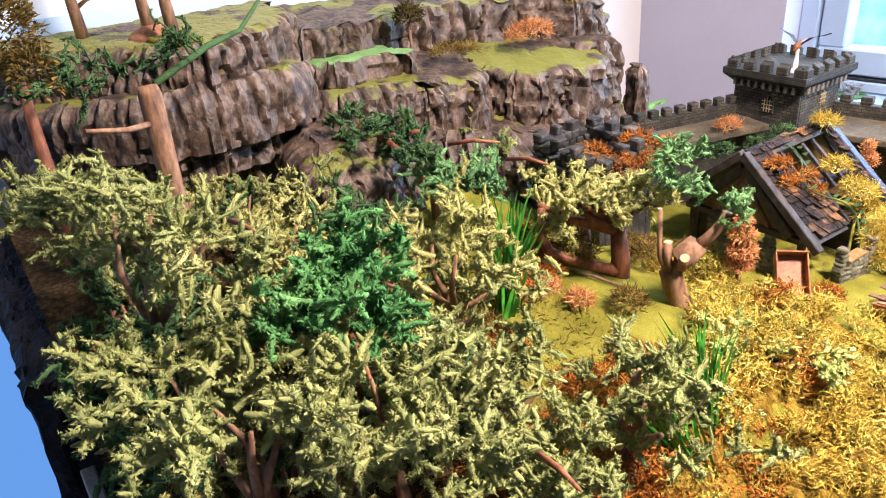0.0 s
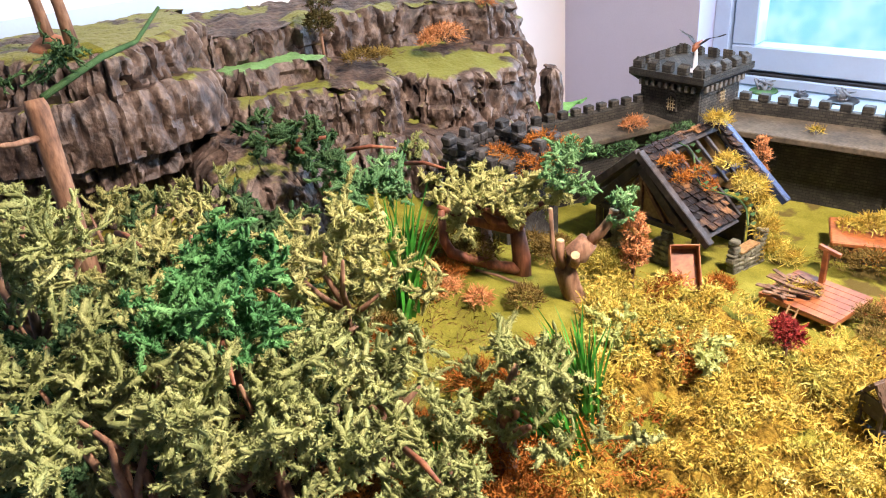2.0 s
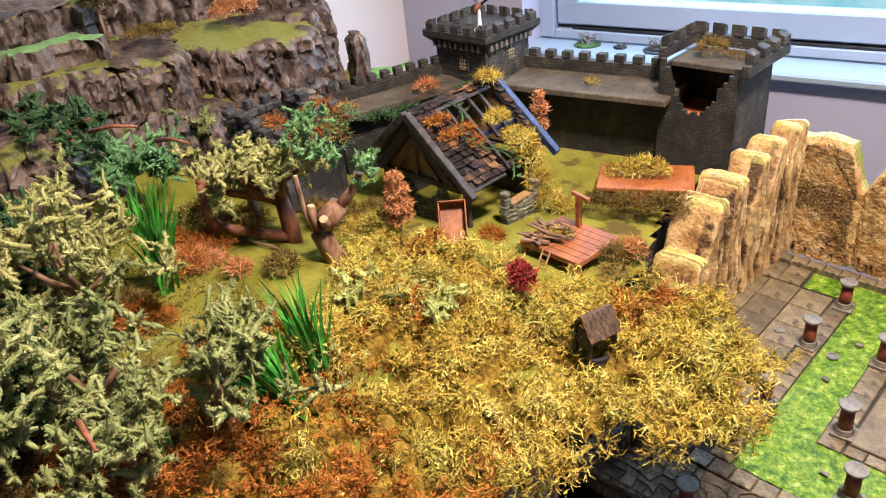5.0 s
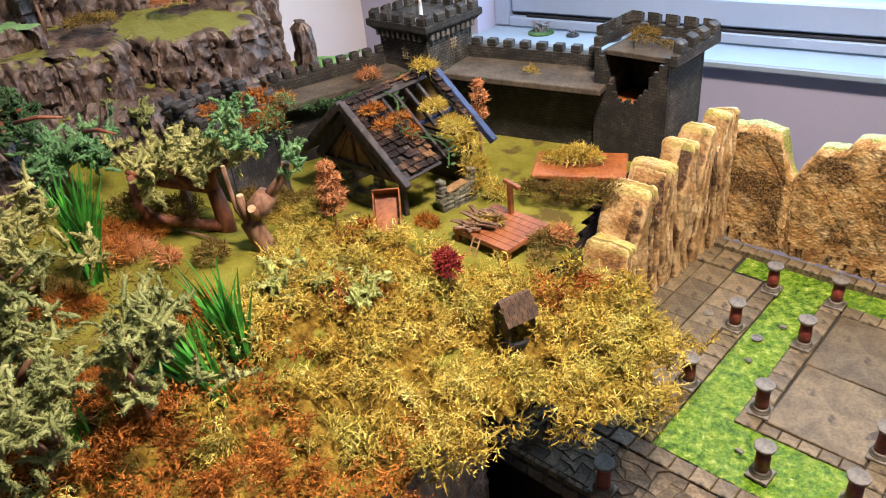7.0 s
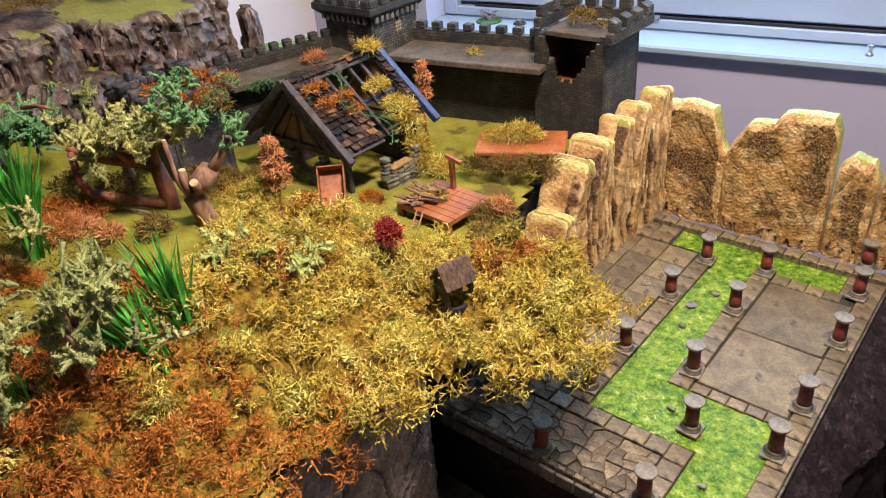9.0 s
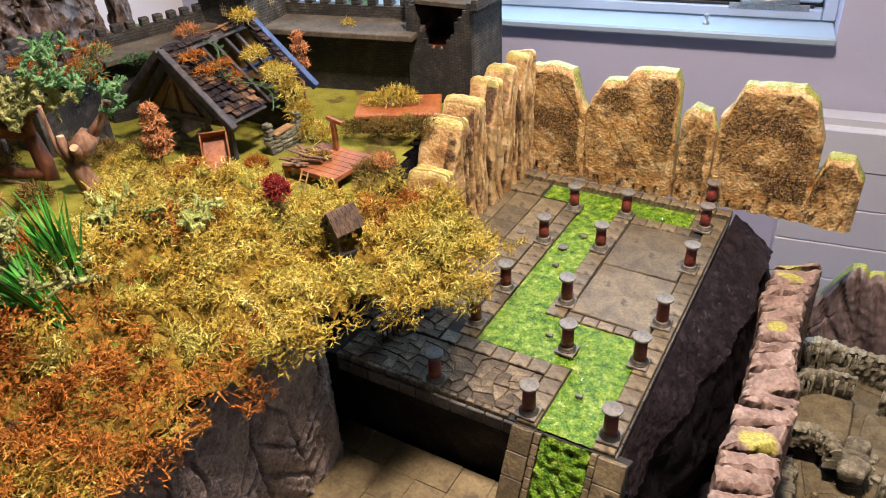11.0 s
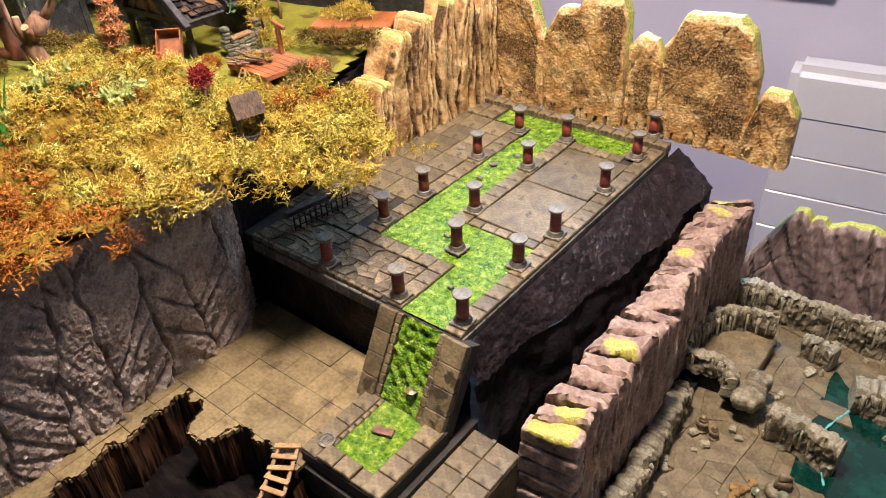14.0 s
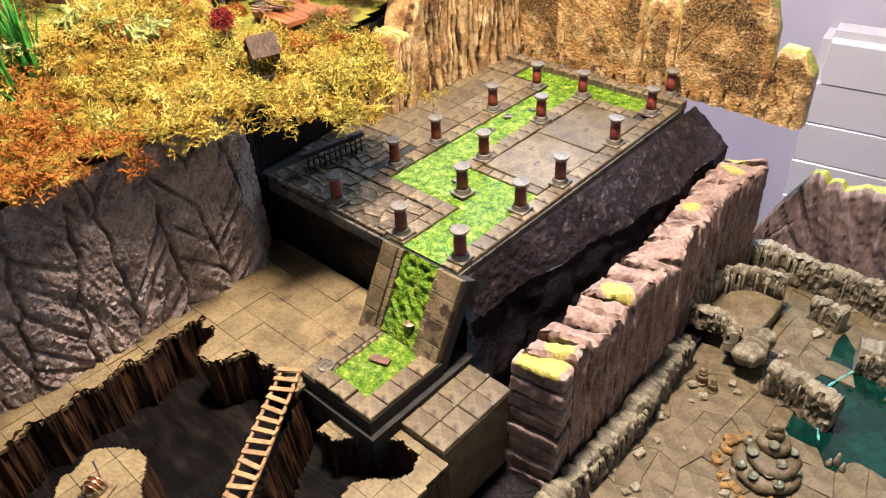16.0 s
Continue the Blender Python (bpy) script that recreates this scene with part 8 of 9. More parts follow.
foam_tree((-0.75, 0.380), 1.06, 1.27, [(-0.74, 0.375, 1.245, 0.05, 0.04, 0.02), (-0.70, 0.40, 1.235, 0.04, 0.04, 0.02)], M_fol_dark, "dark green foam foliage tree in the wood", 12, 140, 0.03, 0.0056)
foam_tree((-0.56, 0.200), 1.04, 1.29, [(-0.555, 0.205, 1.262, 0.035, 0.035, 0.02), (-0.575, 0.235, 1.245, 0.035, 0.03, 0.02)], M_fol, O, 13, 120, 0.036, 0.005)
foam_tree((-1.061, 0.582), 1.13, 1.275, [(-1.000, 0.553, 1.262, 0.036, 0.032, 0.016), (-0.909, 0.554, 1.262, 0.040, 0.034, 0.018), (-0.906, 0.593, 1.258, 0.034, 0.030, 0.016), (-0.885, 0.553, 1.242, 0.030, 0.028, 0.014)], M_fol_dark, "dark green foam tree with bare red twigs", 14, 170, 0.030, 0.0058, tmat=M_trunk_red, trunk=0.011)
foam_tree((-0.932, 0.628), 1.10, 1.225, [(-0.854, 0.562, 1.212, 0.040, 0.034, 0.014), (-0.845, 0.613, 1.212, 0.044, 0.036, 0.014), (-0.815, 0.650, 1.210, 0.036, 0.032, 0.014), (-0.799, 0.595, 1.200, 0.036, 0.030, 0.012)], M_fol_mid, "fresh green foam foliage tree in the wood", 15, 220, 0.032, 0.0062)
foam_tree((-1.052, 0.812), 1.09, 1.19, [(-1.020, 0.758, 1.192, 0.026, 0.022, 0.010), (-0.954, 0.783, 1.186, 0.026, 0.022, 0.008)], M_fol, "small olive foam tree with bare twigs below the keep", 16, 60, 0.026, 0.0050, tmat=M_trunk_red)
# pale umbrella tree with a bent limb, and the sawn-off tree beside it
tb_ = foam_tree((-0.628, 0.705), 1.075, 1.23, [(-0.665, 0.712, 1.212, 0.046, 0.042, 0.012), (-0.625, 0.690, 1.208, 0.042, 0.040, 0.012), (-0.675, 0.668, 1.206, 0.044, 0.038, 0.012), (-0.595, 0.718, 1.206, 0.034, 0.032, 0.012), (-0.690, 0.622, 1.204, 0.030, 0.028, 0.012), (-0.635, 0.655, 1.206, 0.034, 0.032, 0.012)], M_fol_pale, "pale foam umbrella tree on a red-brown trunk", 17, 300, 0.026, 0.0060, trunk=0.0125, tmat=M_trunk_red)
part("limb", tube([(0.0, -0.004, 0.030), (-0.014, -0.030, 0.040), (-0.034, -0.062, 0.056), (-0.046, -0.078, 0.066), (-0.052, -0.084, 0.084), (-0.056, -0.082, 0.125)], [0.0085, 0.0075, 0.007, 0.0075, 0.0065, 0.0045], 9), M_trunk_red, tb_, "bent bare limb", True)
part("limb", tube([(-0.016, -0.034, 0.036), (-0.030, -0.030, 0.062), (-0.040, -0.022, 0.085), (-0.042, -0.020, 0.120)], [0.008, 0.0085, 0.007, 0.005], 9), M_trunk, tb_, "forked grey-brown limb", True)
ct = thing("sawn_tree", "thick natural twig tree with sawn pale branch ends", "tree", (-0.530, 0.712, 1.070))
part("trunk", tube([(0.006, 0.004, -0.020), (0.002, 0.0, 0.014), (-0.006, -0.008, 0.042), (-0.010, -0.013, 0.066), (-0.002, -0.004, 0.088), (0.007, 0.010, 0.106)], [0.0165, 0.0145, 0.0135, 0.0145, 0.0155, 0.0125], 12), M_trunk, ct, "", True)
for pts, r in (([(0.006, 0.008, 0.100), (0.016, 0.020, 0.116), (0.022, 0.030, 0.130), (0.024, 0.034, 0.142)], 0.0075), ([(0.000, -0.008, 0.078), (0.008, -0.016, 0.090), (0.013, -0.021, 0.099)], 0.0066), ([(-0.011, -0.014, 0.070), (-0.014, -0.018, 0.088), (-0.014, -0.018, 0.108)], 0.0058), ([(-0.012, -0.014, 0.058), (-0.020, -0.024, 0.09), (-0.022, -0.026, 0.150)], 0.0032), ([(0.002, -0.004, 0.006), (0.0, -0.035, 0.006), (-0.005, -0.065, 0.004)], 0.005)):
    b = part("branch", tube(pts, [r, r * 0.9, r * 0.85, r * 0.8][:len(pts)], 9), M_trunk, ct, "", True)
    e, d = np.array(pts[-1]), np.array(pts[-1]) - np.array(pts[-2])
    d /= np.linalg.norm(d)
    part("cut_end", tube([e - d * 0.0005, e + d * 0.0015], r * 0.82, 9), M_cutwood, b, "pale sawn end")
for sd_, lob in ((51, [(0.027, 0.038, 0.150, 0.012, 0.014, 0.022)]), (52, [(-0.012, -0.010, 0.172, 0.026, 0.022, 0.014)]), (53, [(-0.020, 0.006, 0.205, 0.020, 0.018, 0.016), (0.002, 0.012, 0.16, 0.014, 0.014, 0.016)])):
    part("foliage", fingers(np.random.RandomState(sd_), lob, 46, 0.024, 0.0048, 0.5, 18), M_fol_mid, ct, "green foam tuft")
foam_tree((-0.385, 0.690), ground_z(-0.385, 0.690), 1.115, [(-0.385, 0.675, 1.100, 0.040, 0.030, 0.010), (-0.430, 0.665, 1.106, 0.034, 0.026, 0.012), (-0.355, 0.708, 1.104, 0.032, 0.028, 0.012), (-0.405, 0.695, 1.098, 0.030, 0.028, 0.010)], M_fol_light, "low light green foam tree spreading over moss", 18, 100, 0.028, 0.0070, trunk=0.008, up=0.35)

# stump and sprigs below the cliff, dark leafy tree at the edge
st = thing("tree_stump", "bare sawn twig stump with dark green sprigs", "stump", (-0.86, 0.235, 1.06))
part("trunk", tube([(0, 0, -0.02), (0.002, 0, 0.18), (0.0, 0.002, 0.335), (-0.002, 0.002, 0.345)], [0.014, 0.012, 0.0125, 0.010], 12), M_trunk, st, "", True)
part("branch", tube([(0, 0, 0.305), (0.03, -0.035, 0.312), (0.05, -0.075, 0.325)], [0.004, 0.003, 0.002], 6), M_trunk, st, "", True)
for sd_, lob in ((61, [(-0.02, -0.01, 0.355, 0.05, 0.045, 0.014)]), (62, [(-0.03, 0.06, 0.375, 0.05, 0.03, 0.012)]), (63, [(0.0, -0.07, 0.365, 0.03, 0.04, 0.012)])):
    part("sprig", fingers(np.random.RandomState(sd_), lob, 34, 0.036, 0.0034, 0.5, 14), M_fol_dark, st, "dark green sprig")
part("branch", tube([(0.0, 0.01, 0.345), (-0.05, 0.09, 0.365), (-0.11, 0.15, 0.365), (-0.15, 0.20, 0.395)], [0.004, 0.004, 0.003, 0.0025], 6), M_fol_dark, st, "", True)
dk = thing("leafy_tree", "dark brown small-leaved tree on a red trunk", "tree", (-1.06, 0.135, 1.135))
part("trunk", tube([(0, 0, -0.01), (0.004, 0.002, 0.12), (0.0, 0.004, 0.26)], [0.010, 0.009, 0.006], 9), M_trunk_red, dk, "", True)
rs = np.random.RandomState(71)
P, d = scatter_lobes(rs, [(0.0, 0.0, 0.315, 0.046, 0.046, 0.06), (-0.02, -0.03, 0.27, 0.035, 0.035, 0.045), (0.02, 0.02, 0.26, 0.035, 0.03, 0.05)], 2600)
part("crown", strands(rs, P, 0.009, 0.004, 0.1, 2, 0.8, d), M_brownbush, dk)

# low foam shrubs that fill the wood
rs = np.random.RandomState(77)
for k in range(46):
    x, y = rs.uniform(-0.86, -0.46), rs.uniform(0.10, 0.42)
    if k > 34:
        x, y = rs.uniform(-1.0, -0.82), rs.uniform(0.11, 0.36)
    if x > -0.55 and y > 0.40:
        x -= 0.2
    gz = ground_z(x, y)
    h = rs.uniform(0.05, 0.13)
    m, lb = ((M_fol_dark, "dark green foam undergrowth shrub in the wood"), (M_fol, "olive foam undergrowth shrub in the wood"), (M_fol_pale, "pale olive foam undergrowth shrub in the wood"))[k % 3]
    foam_tree((x, y), gz, gz + h, [(x, y, gz + h, 0.038, 0.036, 0.020), (x + rs.uniform(-0.04, 0.04), y + rs.uniform(-0.04, 0.04), gz + h * 0.75, 0.036, 0.034, 0.02)], m, lb, 300 + k, 60, 0.034, 0.0046, trunk=0.005)

# on the cliffs
for x, y, z in ((-1.167, 0.326, 1.405), (-1.10, 0.340, 1.405), (-1.262, 0.253, 1.405)):
    tk = thing("tall_tree", "tall bare brown model tree trunk on the cliff top", "tree", (x, y, z), group="cliff trunks")
    part("trunk", tube([(0, 0, -0.006), (0.004, -0.004, 0.06), (-0.006, -0.012, 0.14), (-0.012, -0.02, 0.22)], [0.010, 0.0075, 0.007, 0.005], 9), M_trunk, tk, "", True)
    if x == -1.167:
        part("foot", lathe([(0.034, -0.004), (0.030, 0.004), (0.020, 0.012), (0.009, 0.018)], 18), M_twig_base, tk, "terracotta coloured round foot", True)
    elif x == -1.10:
        part("foot", box(-0.035, 0.035, -0.028, 0.028, -0.002, 0.005, 0.002), M_grass, tk, "flat grassy foot")
    else:
        part("branch", tube([(0, 0, 0.04), (0.012, 0.015, 0.052), (0.016, 0.03, 0.055)], [0.004, 0.003, 0.0015], 6), M_trunk, tk)
bush((-1.140, 0.738, 1.306), [(0.0, 0, 0.062, 0.026, 0.026, 0.026), (-0.01, 0.012, 0.095, 0.022, 0.022, 0.024)], M_darkleaf, "small dark-leaved tree on the cliff terrace", 81, 900, 0.009, 0.004, "tree", 0.045, "leafy_tree", "cliff plants")
bush((-1.105, 0.790, 1.300), [(0, 0, 0.008, 0.030, 0.032, 0.013), (0.01, 0.035, 0.006, 0.02, 0.02, 0.01)], M_brownbush, "low olive brown lichen bush on the cliff terrace", 82, 900, group="cliff plants")
bush((-1.085, 0.962, 1.298), [(0, 0, 0.016, 0.038, 0.042, 0.024), (-0.01, -0.03, 0.01, 0.02, 0.02, 0.015)], M_coral, "rust brown lichen bush on the cliff terrace", 83, 1100, group="cliff plants")
bush((-1.118, 1.095, 1.30), [(0, 0, 0.055, 0.018, 0.018, 0.024)], M_coral, "small rust-leaved tree on the cliff", 84, 420, 0.008, 0.003, "tree", 0.035, "leafy_tree", "cliff plants")
bush((-0.955, 1.165, 1.10), [(0, 0, 0.008, 0.02, 0.025, 0.01)], M_greyfig, "grey rubble tuft on the grass mound", 85, 200, 0.006, 0.003, "rubble")

# on castle, keep and house
bush((-0.745, 0.872, 1.176), [(0, 0, 0.030, 0.035, 0.03, 0.018), (0.028, 0.025, 0.026, 0.025, 0.02, 0.016), (0.035, 0.0, 0.0, 0.012, 0.02, 0.03)], M_rust, "orange and green creeper over the ruined keep", 91, 900, group="creepers")
bush((-0.705, 0.860, 1.10), [(0.004, 0, 0.07, 0.012, 0.03, 0.04), (0.0, 0.03, 0.1, 0.02, 0.02, 0.02)], M_fol_mid, "green creeper hanging from the keep", 92, 420, 0.007, 0.0026, group="creepers")
bush((-0.775, 1.125, 1.156), [(0, 0, 0.010, 0.020, 0.022, 0.012)], M_coral, "orange rust tuft on the castle walkway", 93, 420, group="creepers")
bush((-0.54, 1.30, 1.156), [(0, 0, 0.003, 0.012, 0.008, 0.004)], M_moss, "tiny yellow tuft on the castle walkway", 94, 80, group="creepers")
bush((-0.362, 1.372, 1.2065), [(0, 0, 0.014, 0.024, 0.022, 0.014), (0.04, 0.01, 0.004, 0.02, 0.012, 0.006)], M_brownbush, "brown dried bush on the tower roof", 95, 700, group="creepers")
bush((-0.700, 1.055, 1.03), [(-0.02, -0.03, 0.13, 0.02, 0.04, 0.012), (0.0, 0.05, 0.13, 0.018, 0.04, 0.010), (-0.04, -0.08, 0.135, 0.02, 0.03, 0.01), (0.01, 0.09, 0.14, 0.015, 0.03, 0.012)], M_fol_dark, "dark green ivy along the castle wall edge", 96, 900, 0.006, 0.003, group="creepers")
bush((-0.470, 1.075, ZG), [(0.0, 0.0, 0.015, 0.020, 0.025, 0.018), (-0.018, 0.0, 0.045, 0.020, 0.022, 0.022), (-0.034, 0.002, 0.078, 0.020, 0.022, 0.020), (-0.045, -0.004, 0.105, 0.022, 0.026, 0.016), (0.022, 0.01, 0.006, 0.02, 0.02, 0.01)], M_moss, "yellow lichen creeper tumbling down the broken roof", 97, 2000, 0.012, 0.0024, group="creepers")
bush((-0.592, 1.094, 1.205), [(0, 0, 0.012, 0.018, 0.016, 0.010), (-0.002, -0.012, 0.018, 0.012, 0.014, 0.006)], M_moss, "yellow lichen tuft on the roof ridge", 98, 420, 0.012, 0.0022, group="creepers")
bush((-0.56, 0.985, 1.175), [(0, 0, 0.0, 0.018, 0.03, 0.006), (0.02, 0.012, -0.02, 0.012, 0.016, 0.008)], M_rust, "rusty lichen on the shingles", 99, 420, 0.009, 0.002, group="creepers")
bush((-0.575, 0.955, 1.190), [(0, 0, 0.006, 0.016, 0.022, 0.006), (0.016, 0.0, -0.014, 0.012, 0.020, 0.006)], M_rust, "straw and rust lichen on the shingles", 191, 520, 0.008, 0.002, group="creepers")
bush((-0.55, 1.06, 1.165), [(0, 0, 0.006, 0.020, 0.020, 0.010), (0.022, 0.01, -0.02, 0.014, 0.020, 0.010)], M_moss, "yellow lichen tangle on the broken rafters", 192, 800, 0.010, 0.002, group="creepers")
bush((-0.765, 0.800, 1.20), [(0, 0, 0.008, 0.030, 0.018, 0.010), (0.045, 0.01, -0.01, 0.014, 0.018, 0.025), (0.05, 0.05, -0.02, 0.010, 0.022, 0.030)], M_rust, "rust lichen hanging over the keep wall", 193, 900, 0.008, 0.002, group="creepers")
vn = thing("vine", "thin green vine trailing over the roof", "vine", (-0.575, 1.0, 1.20))
rs = np.random.RandomState(100)
line = [on_roof(u, 0.985 + 0.02 * math.sin(u * 60) + 0.18 * u, 0.010, 1) - Vector((-0.575, 1.0, 1.20)) for u in np.linspace(0.01, UL + 0.012, 14)]
part("stem", tube([tuple(p) for p in line], 0.0012, 5), M_fol_dark, vn)
for p in line[1::1]:
    for s in (-1, 1):
        q = np.array(p) + np.array([0, s * 0.004, 0.002])
        a = np.array([0.004, s * 0.004, 0.001])
        b = np.array([-0.002, s * 0.003, 0.003])
        part("leaf", ([q, q + a + b * 0.4, q + a * 1.6, q + a - b], [[0, 1, 2, 3]]), M_fol_dark, vn)
bush((-0.574, 1.190, ZG), [(0, 0, 0.078, 0.018, 0.018, 0.020), (0.004, 0, 0.108, 0.015, 0.015, 0.018), (0.002, 0, 0.130, 0.010, 0.010, 0.012)], M_coral, "coral leaved model tree behind the house", 101, 1000, 0.006, 0.003, "tree", 0.05, "leafy_tree", "coral trees")
bush((-0.533, 0.822, ground_z(-0.533, 0.822)), [(0, 0, 0.042, 0.019, 0.019, 0.014), (0.003, 0, 0.062, 0.020, 0.020, 0.014), (0, 0.002, 0.084, 0.017, 0.017, 0.013), (0.001, 0, 0.103, 0.012, 0.012, 0.010)], M_coral, "coral orange leaved model tree beside the house", 102, 1500, 0.006, 0.003, "tree", 0.034, "leafy_tree", "coral trees")
bush((-0.316, 0.822, 1.045), [(0, 0, 0.048, 0.018, 0.018, 0.010), (0.006, -0.006, 0.042, 0.016, 0.016, 0.008), (-0.008, 0.004, 0.052, 0.014, 0.014, 0.010)], M_crimson, "crimson leaved shrub in front of the platform", 103, 800, 0.007, 0.003, "shrub", 0.036)
bush((-0.382, 1.188, ZG + 0.036), [(0, 0, 0.008, 0.030, 0.022, 0.014), (0.026, 0.012, 0.010, 0.024, 0.018, 0.014), (-0.026, -0.014, 0.004, 0.020, 0.016, 0.010), (0.012, 0.004, 0.024, 0.014, 0.012, 0.008)], M_moss, "golden lichen heap on the clay base plate", 104, 1500, group="plateau bushes")
bush((-0.345, 1.118, ZG), [(0, 0, 0.020, 0.034, 0.016, 0.024), (0.040, 0.012, 0.022, 0.026, 0.018, 0.028), (-0.045, -0.020, 0.018, 0.03, 0.016, 0.022), (0.062, 0.035, 0.020, 0.020, 0.02, 0.024)], M_brownbush, "brown dried bushes under the base plate", 105, 1900, group="plateau bushes")
bush((-0.365, 1.142, ZG), [(0, 0, 0.014, 0.05, 0.012, 0.018)], M_rust, "rust lichen under the base plate", 106, 500, group="plateau bushes")
bush((-0.292, 0.985, ZG), [(0, 0, 0.016, 0.022, 0.020, 0.018), (0.012, 0.035, 0.012, 0.018, 0.022, 0.016), (0.02, -0.03, 0.01, 0.02, 0.02, 0.014)], M_brownbush, "green and rust bush beside the platform", 107, 1100, group="plateau bushes")
bush((-0.280, 1.010, ZG), [(0, 0, 0.018, 0.018, 0.018, 0.018)], M_coral, "rust tuft beside the platform", 108, 260, 0.012, group="plateau bushes")
bush((-0.386, 0.966, 1.056), [(0, 0, 0.006, 0.014, 0.014, 0.006), (0.02, 0.01, 0.006, 0.012, 0.012, 0.007)], M_moss, "straw coloured tuft on the platform", 109, 220, group="plateau bushes")
bush((-0.475, 0.945, ZG), [(0, 0, 0.008, 0.022, 0.016, 0.012)], M_rust, "rust bush behind the cart", 110, 420, group="plateau bushes")
bush((-0.555, 0.805, ground_z(-0.555, 0.805)), [(0, 0, 0.022, 0.026, 0.024, 0.024), (-0.028, 0.012, 0.016, 0.022, 0.022, 0.018)], M_moss_olive, "olive yellow lichen bush beside the coral tree", 116, 1100, group="plateau bushes")
bush((-0.640, 0.775, ground_z(-0.640, 0.775)), [(0, 0, 0.020, 0.030, 0.024, 0.024), (-0.04, 0.01, 0.016, 0.024, 0.022, 0.02)], M_brownbush, "brown lichen bush behind the crooked tree", 117, 1000, group="plateau bushes")
bush((-0.640, 0.862, ground_z(-0.640, 0.862)), [(0, 0, 0.016, 0.026, 0.024, 0.020), (-0.045, -0.025, 0.014, 0.03, 0.026, 0.02)], M_brownbush, "olive brown bush beside the sawn tree", 111, 1200, group="plateau bushes")
bush((-0.715, 0.640, ground_z(-0.715, 0.640)), [(0, 0, 0.026, 0.036, 0.034, 0.030), (0.050, 0.030, 0.022, 0.034, 0.030, 0.026), (-0.04, -0.01, 0.018, 0.028, 0.028, 0.022)], M_brownbush, "dark olive brown bush under the trees", 112, 1500, group="plateau bushes")
bush((-0.708, 0.580, ground_z(-0.708, 0.580)), [(0, 0, 0.014, 0.030, 0.030, 0.018), (0.05, -0.02, 0.012, 0.03, 0.03, 0.016)], M_rust, "orange lichen bush under the trees", 113, 1100, group="plateau bushes")
bush((-0.593, 0.602, ground_z(-0.593, 0.602)), [(0, 0, 0.008, 0.018, 0.016, 0.010)], M_coral, "small coral lichen tuft on the grass", 114, 300, group="plateau bushes")
bush((-0.552, 0.640, ground_z(-0.552, 0.640)), [(0, 0, 0.010, 0.022, 0.022, 0.014)], M_brownbush, "dark olive tuft at the tree foot", 115, 500, group="plateau bushes")
stick = tagged(obj("fallen_stick", tube([(-0.66, 0.655, ground_z(-0.66, 0.655) + 0.004), (-0.625, 0.662, ground_z(-0.625, 0.662) + 0.006), (-0.59, 0.675, ground_z(-0.59, 0.675) + 0.003)], 0.0018, 6), M_bark), "thin dark stick lying on the grass", "stick")
for k, (a, b, z) in enumerate([((-0.49, 0.255), (-0.42, 0.235), 1.275), ((-0.60, 0.31), (-0.53, 0.325), 1.262), ((-0.70, 0.245), (-0.64, 0.25), 1.30), ((-0.72, 0.60), (-0.66, 0.615), 1.262), ((-0.75, 0.535), (-0.70, 0.575), 1.29), ((-0.36, 0.33), (-0.31, 0.325), 1.20)]):
    tagged(obj("bare_twig", tube([(*a, z), ((a[0] + b[0]) / 2, (a[1] + b[1]) / 2, z + 0.006), (*b, z + 0.004)], [0.003, 0.0026, 0.0014], 7), M_trunk_red, smooth=True), "bare reddish twig sticking out of the foliage", "twig", group="bare twigs")

# rust and olive lichen on the bare ground between wood and moss
for k, (x, y, m, lb) in enumerate(((-0.47, 0.50, M_rust, "rust orange"), (-0.455, 0.57, M_rust, "rust orange"), (-0.44, 0.42, M_rust, "rust orange"), (-0.47, 0.36, M_brownbush, "olive brown"), (-0.42, 0.33, M_rust, "rust orange"), (-0.665, 0.575, M_coral, "coral orange"), (-0.69, 0.605, M_rust, "rust orange"), (-0.60, 0.80, M_moss, "yellow green"), (-0.43, 0.26, M_brownbush, "olive brown"), (-0.60, 0.47, M_rust, "rust orange"), (-0.70, 0.66, M_brownbush, "olive brown"), (-0.655, 0.47, M_brownbush, "olive brown"))):
    bush((x, y, ground_z(x, y)), [(0, 0, 0.008, 0.034, 0.030, 0.014), (0.02, 0.015, 0.006, 0.022, 0.025, 0.010), (-0.022, -0.012, 0.006, 0.022, 0.022, 0.010)], m, lb + " dried lichen cushion on the ground", 160 + k, 1500, 0.010, 0.0015, group="ground lichen")

# plastic reeds
def reeds(at, n, h, lean, seed, spread=0.010):
    rs = np.random.RandomState(seed)
    t = thing("reeds", "clump of shiny green plastic reed blades", "reeds", at, group="reed clumps")
    P = np.c_[rs.normal(0, spread * 0.5, (n, 2)), np.full(n, -0.005)]
    ways = np.c_[rs.normal(0, 0.22, (n, 2)) + np.array(lean), np.ones(n) * 2.2]
    ways /= np.linalg.norm(ways, axis=1, keepdims=True)
    side = np.cross(ways, rs.normal(size=(n, 3)))
    side /= np.linalg.norm(side, axis=1, keepdims=True)
    L = h * rs.uniform(0.6, 1.1, n)
    bend = rs.normal(0, 0.10, (n, 2))
    for i in range(n):
        pts = []
        for k in range(6):
            f = k / 5
            c = P[i] + ways[i] * L[i] * f + np.array([bend[i, 0], bend[i, 1], -0.1]) * L[i] * f * f
            w = 0.0022 * (1 - f ** 3 * 0.9)
            pts += [c - side[i] * w, c + side[i] * w]
        part("blade", (pts, [[2 * k, 2 * k + 1, 2 * k + 3, 2 * k + 2] for k in range(5)]), M_reed, t)


